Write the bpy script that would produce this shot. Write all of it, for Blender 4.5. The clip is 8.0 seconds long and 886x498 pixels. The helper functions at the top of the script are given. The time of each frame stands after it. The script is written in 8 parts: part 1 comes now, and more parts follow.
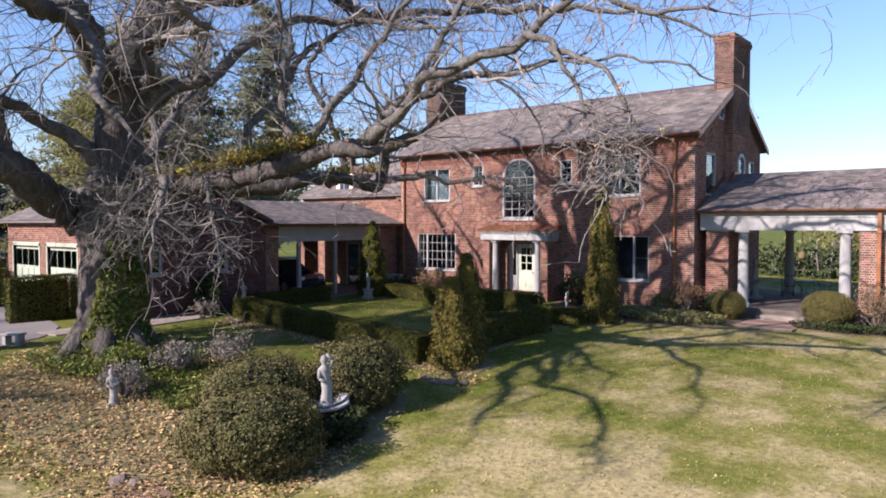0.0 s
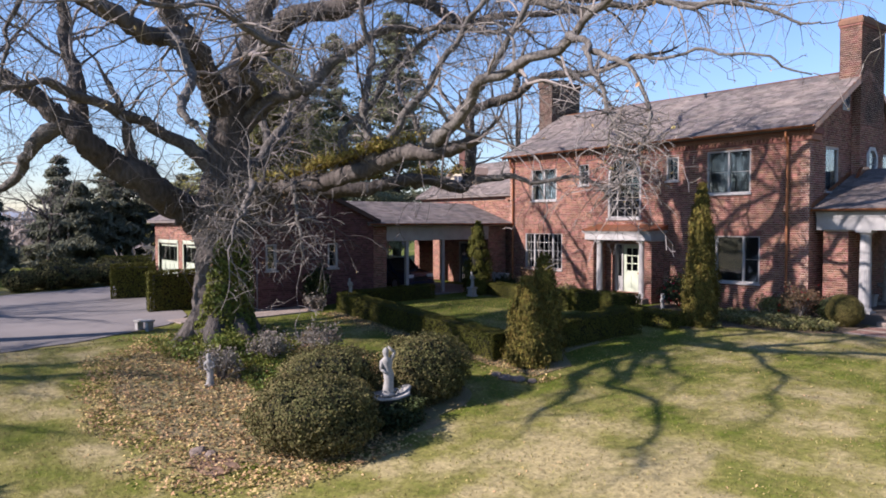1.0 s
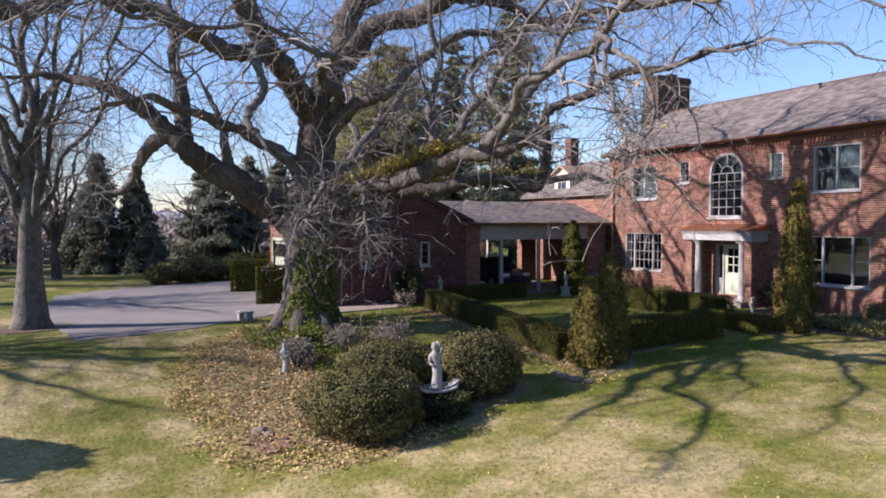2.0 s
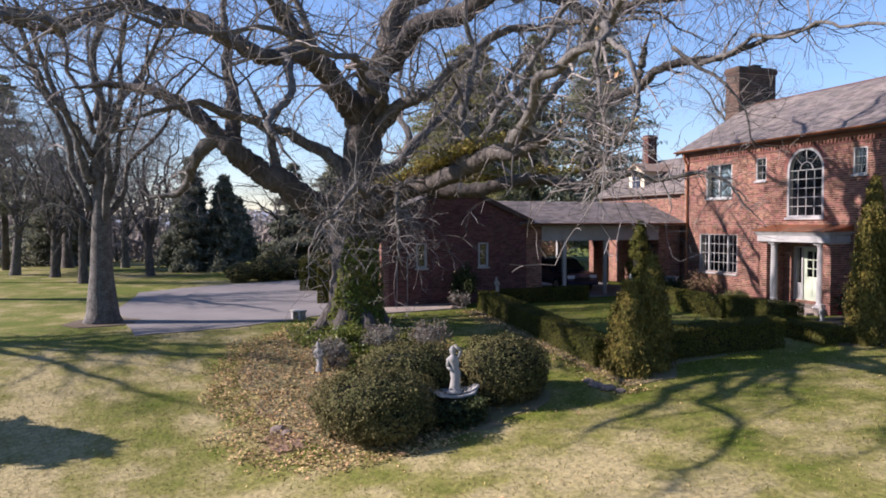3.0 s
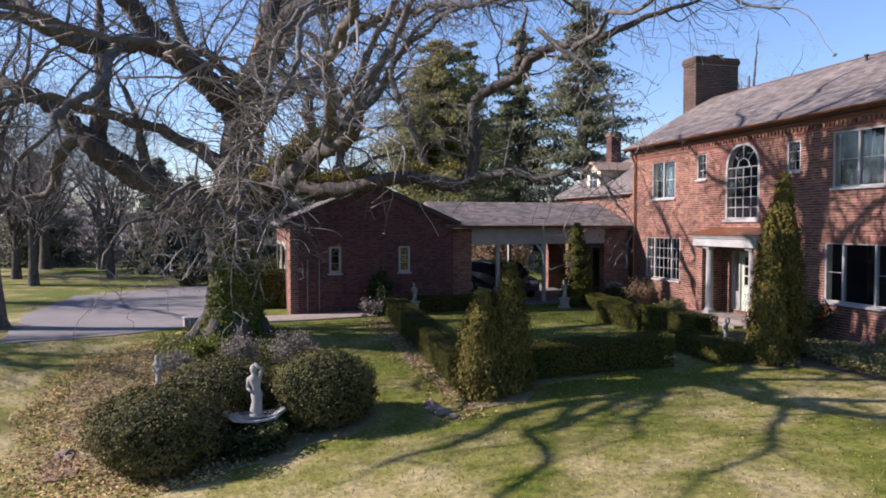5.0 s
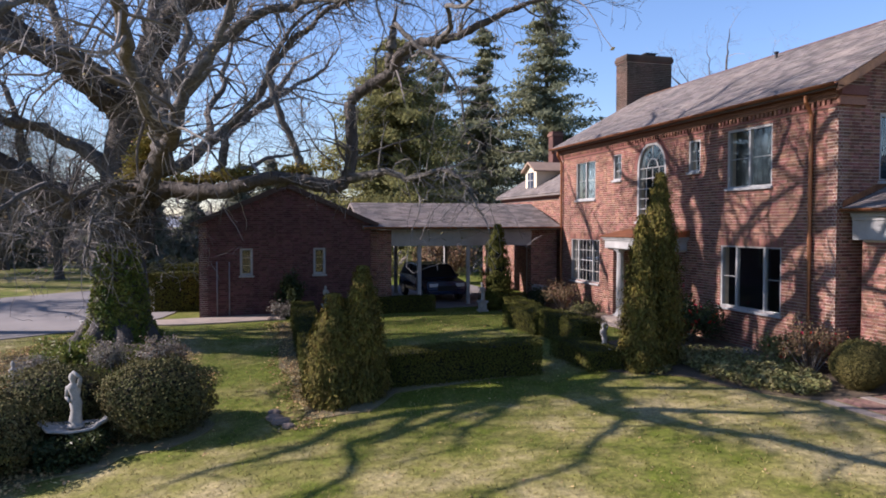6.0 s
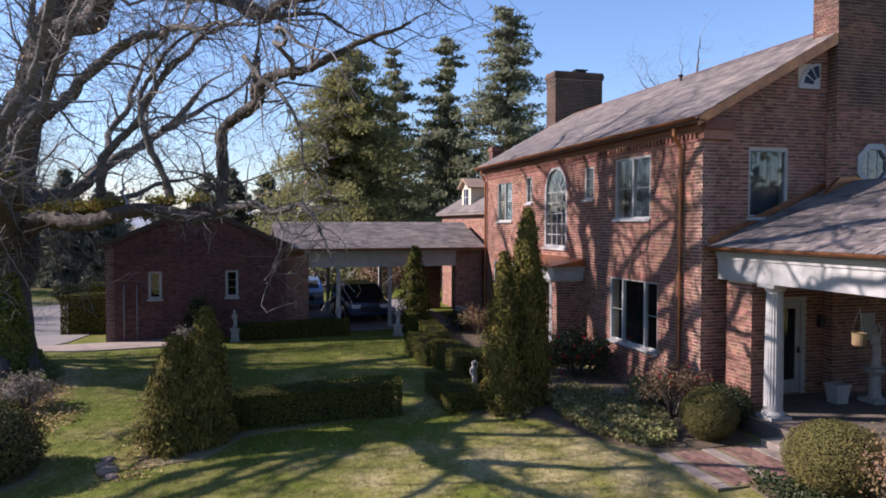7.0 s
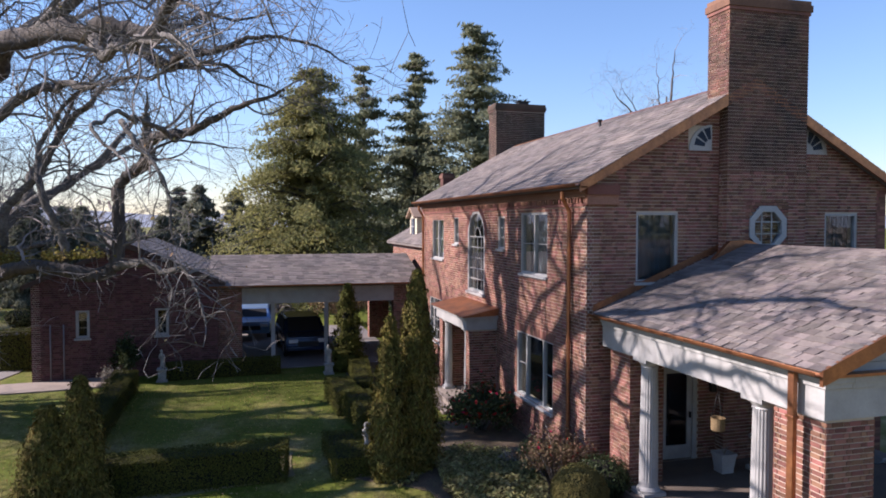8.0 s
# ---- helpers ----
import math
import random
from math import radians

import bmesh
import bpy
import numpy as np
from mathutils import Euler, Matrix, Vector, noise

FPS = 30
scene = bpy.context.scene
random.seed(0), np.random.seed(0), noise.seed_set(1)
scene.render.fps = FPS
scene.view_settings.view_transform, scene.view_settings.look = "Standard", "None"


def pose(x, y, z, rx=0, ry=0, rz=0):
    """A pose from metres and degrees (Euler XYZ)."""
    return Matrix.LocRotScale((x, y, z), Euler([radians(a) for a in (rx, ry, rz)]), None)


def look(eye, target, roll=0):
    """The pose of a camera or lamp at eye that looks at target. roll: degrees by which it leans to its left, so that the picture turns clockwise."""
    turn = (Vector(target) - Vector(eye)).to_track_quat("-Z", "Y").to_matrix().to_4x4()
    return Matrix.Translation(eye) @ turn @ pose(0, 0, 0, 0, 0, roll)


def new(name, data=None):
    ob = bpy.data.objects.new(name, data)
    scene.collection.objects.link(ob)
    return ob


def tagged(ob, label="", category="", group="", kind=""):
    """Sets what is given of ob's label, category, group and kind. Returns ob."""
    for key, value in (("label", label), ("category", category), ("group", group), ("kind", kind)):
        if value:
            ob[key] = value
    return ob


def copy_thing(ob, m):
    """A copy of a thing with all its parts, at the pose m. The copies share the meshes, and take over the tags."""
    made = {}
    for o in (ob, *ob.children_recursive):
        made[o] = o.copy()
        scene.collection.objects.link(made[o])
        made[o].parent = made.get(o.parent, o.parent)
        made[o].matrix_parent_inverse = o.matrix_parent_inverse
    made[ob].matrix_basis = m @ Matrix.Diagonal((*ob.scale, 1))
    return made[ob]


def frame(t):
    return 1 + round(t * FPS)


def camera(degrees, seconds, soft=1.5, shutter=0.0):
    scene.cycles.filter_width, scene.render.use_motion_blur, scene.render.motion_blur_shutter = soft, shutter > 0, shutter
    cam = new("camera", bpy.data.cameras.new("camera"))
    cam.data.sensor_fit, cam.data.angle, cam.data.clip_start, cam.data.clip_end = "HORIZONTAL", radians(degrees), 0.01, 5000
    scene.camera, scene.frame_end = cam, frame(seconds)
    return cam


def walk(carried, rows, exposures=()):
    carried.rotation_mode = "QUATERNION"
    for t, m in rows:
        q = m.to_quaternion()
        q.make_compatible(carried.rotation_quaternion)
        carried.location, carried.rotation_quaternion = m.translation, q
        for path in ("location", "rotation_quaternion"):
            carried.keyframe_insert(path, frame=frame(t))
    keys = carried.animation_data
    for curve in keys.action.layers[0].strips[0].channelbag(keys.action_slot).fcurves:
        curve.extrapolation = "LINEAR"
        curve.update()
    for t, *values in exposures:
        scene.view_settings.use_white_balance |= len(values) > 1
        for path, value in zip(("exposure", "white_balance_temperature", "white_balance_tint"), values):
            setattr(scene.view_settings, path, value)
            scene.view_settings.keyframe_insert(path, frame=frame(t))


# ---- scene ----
EXPOSURE, SKY, SUN, KELVIN, TINT = 1.18, 0.083, 5.0, 6140, 27
cam = camera(63.8, 8.0, soft=1.8)
# seconds, x, y, z, yaw, pitch, roll
PATH = [
    (0.0, 9.709, -26.714, 3.23, 39.4, -2.063, 0.067),
    (0.5, 10.543, -26.263, 3.217, 45.113, -2.038, 0.092),
    (1.0, 11.436, -25.692, 3.227, 51.186, -2.064, 0.104),
    (1.5, 12.303, -25.048, 3.239, 56.514, -2.116, 0.081),
    (2.0, 12.989, -24.227, 3.229, 62.346, -2.109, 0.087),
    (2.2, 13.201, -23.869, 3.22, 64.48, -2.087, 0.077),
    (3.3, 13.445, -21.615, 3.257, 72.147, -2.075, 0.124),
    (3.5, 13.432, -21.117, 3.255, 72.946, -2.044, 0.113),
    (4.0, 13.323, -19.837, 3.268, 73.425, -2.025, 0.082),
    (4.2, 13.28, -19.314, 3.276, 73.495, -2.017, 0.079),
    (5.3, 13.15, -16.079, 3.292, 73.764, -1.995, 0.03),
    (5.5, 13.229, -15.39, 3.298, 73.798, -1.989, 0.022),
    (6.0, 13.565, -13.556, 3.333, 73.946, -1.984, 0.012),
    (6.5, 13.801, -11.730, 3.602, 74.182, -2.011, -0.025),
    (7.0, 13.984, -10.078, 4.207, 74.204, -1.995, -0.034),
    (7.5, 14.153, -8.634, 4.959, 74.214, -2.033, -0.031),
    (8.0, 14.459, -7.407, 5.721, 74.305, -2.086, -0.081),
]
walk(cam, [(t, pose(x, y, z, 90 + pitch, roll, yaw)) for t, x, y, z, yaw, pitch, roll in PATH],
     exposures=[(0.0, EXPOSURE, KELVIN, TINT), (8.0, EXPOSURE, KELVIN, TINT)])

# ---- world and sun: a low winter sun in front of the house ----
SUN_DIR = Vector((0.29, 0.81, -0.50)).normalized()
world = bpy.data.worlds.new("sky")
scene.world = world
world.use_nodes = True
wn = world.node_tree.nodes
sky = wn.new("ShaderNodeTexSky")
sky.sky_type = "NISHITA"
sky.sun_disc = False
sky.sun_elevation = math.asin(-SUN_DIR.z)
sky.sun_rotation = math.atan2(-SUN_DIR.x, -SUN_DIR.y)
sky.altitude, sky.air_density, sky.dust_density, sky.ozone_density = 100, 1.3, 0.1, 6.0
wn["Background"].inputs["Strength"].default_value = SKY
world.node_tree.links.new(sky.outputs[0], wn["Background"].inputs["Color"])
sun = new("sun", bpy.data.lights.new("sun", "SUN"))
sun.data.energy, sun.data.angle, sun.data.color = SUN, radians(0.53), (1.0, 0.91, 0.79)
sun.matrix_world = look((0, 0, 0), SUN_DIR)


# ---- materials ----
def material(name, base, rough=0.8, metal=0.0, vary=0.25, scale=3.0, fine=40.0, bump=0.3, depth=0.01, second=None, islands=0.0, objects=0.0,
             spec=0.3, stretch=(1, 1, 1)):
    """Two scales of variation on a base colour: broad stains and fine grain, with relief from the grain."""
    m = bpy.data.materials.new(name)
    m.use_nodes = True
    n, l = m.node_tree.nodes, m.node_tree.links
    b = n["Principled BSDF"]
    b.inputs["Roughness"].default_value, b.inputs["Metallic"].default_value = rough, metal
    b.inputs["Specular IOR Level"].default_value = spec
    co = n.new("ShaderNodeTexCoord")
    mp = n.new("ShaderNodeMapping")
    mp.inputs["Scale"].default_value = stretch
    l.new(co.outputs["Object"], mp.inputs[0])
    big, small = n.new("ShaderNodeTexNoise"), n.new("ShaderNodeTexNoise")
    for t, s in ((big, scale), (small, fine)):
        t.inputs["Scale"].default_value, t.inputs["Detail"].default_value, t.inputs["Roughness"].default_value = s, 5.0, 0.6
        l.new(mp.outputs[0], t.inputs["Vector"])
    ramp = n.new("ShaderNodeMapRange")
    ramp.inputs[1].default_value, ramp.inputs[2].default_value = 0.35, 0.68
    l.new(big.outputs[0], ramp.inputs[0])
    mix = n.new("ShaderNodeMix")
    mix.data_type = "RGBA"
    mix.inputs[6].default_value = (*base, 1)
    other = second or tuple(c * (1 - vary) for c in base)
    mix.inputs[7].default_value = (*other, 1)
    l.new(ramp.outputs[0], mix.inputs[0])
    hsv = n.new("ShaderNodeHueSaturation")
    l.new(mix.outputs[2], hsv.inputs["Color"])
    val = n.new("ShaderNodeMapRange")
    val.inputs[1].default_value, val.inputs[2].default_value = 0.25, 0.75
    val.inputs[3].default_value, val.inputs[4].default_value = 1 - vary, 1 + vary
    l.new(small.outputs[0], val.inputs[0])
    out = val.outputs[0]
    for amount, node, socket in ((islands, "ShaderNodeNewGeometry", "Random Per Island"), (objects, "ShaderNodeObjectInfo", "Random")):
        if amount:
            g, r, mul = n.new(node), n.new("ShaderNodeMapRange"), n.new("ShaderNodeMath")
            mul.operation = "MULTIPLY"
            r.inputs[3].default_value, r.inputs[4].default_value = 1 - amount, 1 + amount
            l.new(g.outputs[socket], r.inputs[0])
            l.new(out, mul.inputs[0])
            l.new(r.outputs[0], mul.inputs[1])
            out = mul.outputs[0]
            hr = n.new("ShaderNodeMapRange")
            hr.inputs[3].default_value, hr.inputs[4].default_value = 0.5 - amount * 0.05, 0.5 + amount * 0.05
            wn_ = n.new("ShaderNodeTexWhiteNoise")
            wn_.noise_dimensions = "1D"
            l.new(g.outputs[socket], wn_.inputs["W"])
            l.new(wn_.outputs[0], hr.inputs[0])
            l.new(hr.outputs[0], hsv.inputs["Hue"])
    l.new(out, hsv.inputs["Value"])
    l.new(hsv.outputs[0], b.inputs["Base Color"])
    if bump:
        bp = n.new("ShaderNodeBump")
        bp.inputs["Strength"].default_value, bp.inputs["Distance"].default_value = bump, depth
        l.new(small.outputs[0], bp.inputs["Height"])
        l.new(bp.outputs[0], b.inputs["Normal"])
    return m


def leafy(name, base, second, rough=0.55, thin=0.25, scale=1.2, islands=0.45):
    """Leaves: a waxy face, a little light through the blade, and each blade its own shade."""
    m = material(name, base, rough, vary=0.15, scale=scale, fine=9, bump=0.0, second=second, islands=islands, spec=0.12)
    n, l = m.node_tree.nodes, m.node_tree.links
    b = n["Principled BSDF"]
    tr, mx = n.new("ShaderNodeBsdfTranslucent"), n.new("ShaderNodeMixShader")
    mx.inputs[0].default_value = thin
    l.new(b.inputs["Base Color"].links[0].from_socket, tr.inputs[0])
    l.new(b.outputs[0], mx.inputs[1])
    l.new(tr.outputs[0], mx.inputs[2])
    l.new(mx.outputs[0], n["Material Output"].inputs[0])
    return m


def lawn_material():
    """Winter lawn: green patches in straw-coloured dormant grass, with a fine tufted grain."""
    m = bpy.data.materials.new("winter_lawn")
    m.use_nodes = True
    n, l = m.node_tree.nodes, m.node_tree.links
    b = n["Principled BSDF"]
    b.inputs["Roughness"].default_value, b.inputs["Specular IOR Level"].default_value = 0.9, 0.15
    co = n.new("ShaderNodeTexCoord")
    tex = {}
    for k, s, d in (("broad", 0.13, 3), ("patch", 0.75, 5), ("tuft", 9.0, 6), ("blade", 70.0, 4)):
        t = tex[k] = n.new("ShaderNodeTexNoise")
        t.inputs["Scale"].default_value, t.inputs["Detail"].default_value, t.inputs["Roughness"].default_value = s, d, 0.62
        l.new(co.outputs["Object"], t.inputs["Vector"])
    add = n.new("ShaderNodeMath")
    add.operation = "MULTIPLY_ADD"
    add.inputs[1].default_value = 0.55
    l.new(tex["patch"].outputs[0], add.inputs[0])
    half = n.new("ShaderNodeMath")
    half.operation = "MULTIPLY"
    half.inputs[1].default_value = 0.5
    l.new(tex["broad"].outputs[0], half.inputs[0])
    l.new(half.outputs[0], add.inputs[2])
    ramp = n.new("ShaderNodeValToRGB")
    e = ramp.color_ramp.elements
    e[0].position, e[0].color = 0.435, (0.086, 0.108, 0.012, 1)
    e[1].position, e[1].color = 0.61, (0.285, 0.242, 0.118, 1)
    mid = e.new(0.52)
    mid.color = (0.160, 0.152, 0.042, 1)
    # drier away from the house, greener towards the court
    sep, dry, tot = n.new("ShaderNodeSeparateXYZ"), n.new("ShaderNodeMapRange"), n.new("ShaderNodeMath")
    l.new(co.outputs["Object"], sep.inputs[0])
    l.new(sep.outputs["Y"], dry.inputs[0])
    dry.inputs[1].default_value, dry.inputs[2].default_value, dry.inputs[3].default_value, dry.inputs[4].default_value = -22.0, -9.0, 0.030, -0.065
    east, both = n.new("ShaderNodeMapRange"), n.new("ShaderNodeMath")
    l.new(sep.outputs["X"], east.inputs[0])
    east.inputs[1].default_value, east.inputs[2].default_value, east.inputs[3].default_value, east.inputs[4].default_value = -14.0, 6.0, -0.055, 0.078
    l.new(dry.outputs[0], both.inputs[0])
    l.new(east.outputs[0], both.inputs[1])
    l.new(add.outputs[0], tot.inputs[0])
    l.new(both.outputs[0], tot.inputs[1])
    l.new(tot.outputs[0], ramp.inputs[0])
    v1 = n.new("ShaderNodeMapRange")
    v1.inputs[1].default_value, v1.inputs[2].default_value, v1.inputs[3].default_value, v1.inputs[4].default_value = 0.32, 0.68, 0.66, 1.27
    l.new(tex["tuft"].outputs[0], v1.inputs[0])
    v2 = n.new("ShaderNodeMapRange")
    v2.inputs[1].default_value, v2.inputs[2].default_value, v2.inputs[3].default_value, v2.inputs[4].default_value = 0.3, 0.7, 0.7, 1.25
    l.new(tex["blade"].outputs[0], v2.inputs[0])
    mul = n.new("ShaderNodeMath")
    mul.operation = "MULTIPLY"
    l.new(v1.outputs[0], mul.inputs[0])
    l.new(v2.outputs[0], mul.inputs[1])
    hsv = n.new("ShaderNodeHueSaturation")
    l.new(ramp.outputs[0], hsv.inputs["Color"])
    l.new(mul.outputs[0], hsv.inputs["Value"])
    l.new(hsv.outputs[0], b.inputs["Base Color"])
    bp = n.new("ShaderNodeBump")
    bp.inputs["Strength"].default_value, bp.inputs["Distance"].default_value = 0.7, 0.04
    l.new(tex["tuft"].outputs[0], bp.inputs["Height"])
    l.new(bp.outputs[0], b.inputs["Normal"])
    return m


def glass_material():
    m = bpy.data.materials.new("window_glass")
    m.use_nodes = True
    b = m.node_tree.nodes["Principled BSDF"]
    b.inputs["Base Color"].default_value = (0.82, 0.88, 0.88, 1)
    b.inputs["Transmission Weight"].default_value = 1.0
    b.inputs["Roughness"].default_value, b.inputs["IOR"].default_value = 0.015, 1.5
    return m


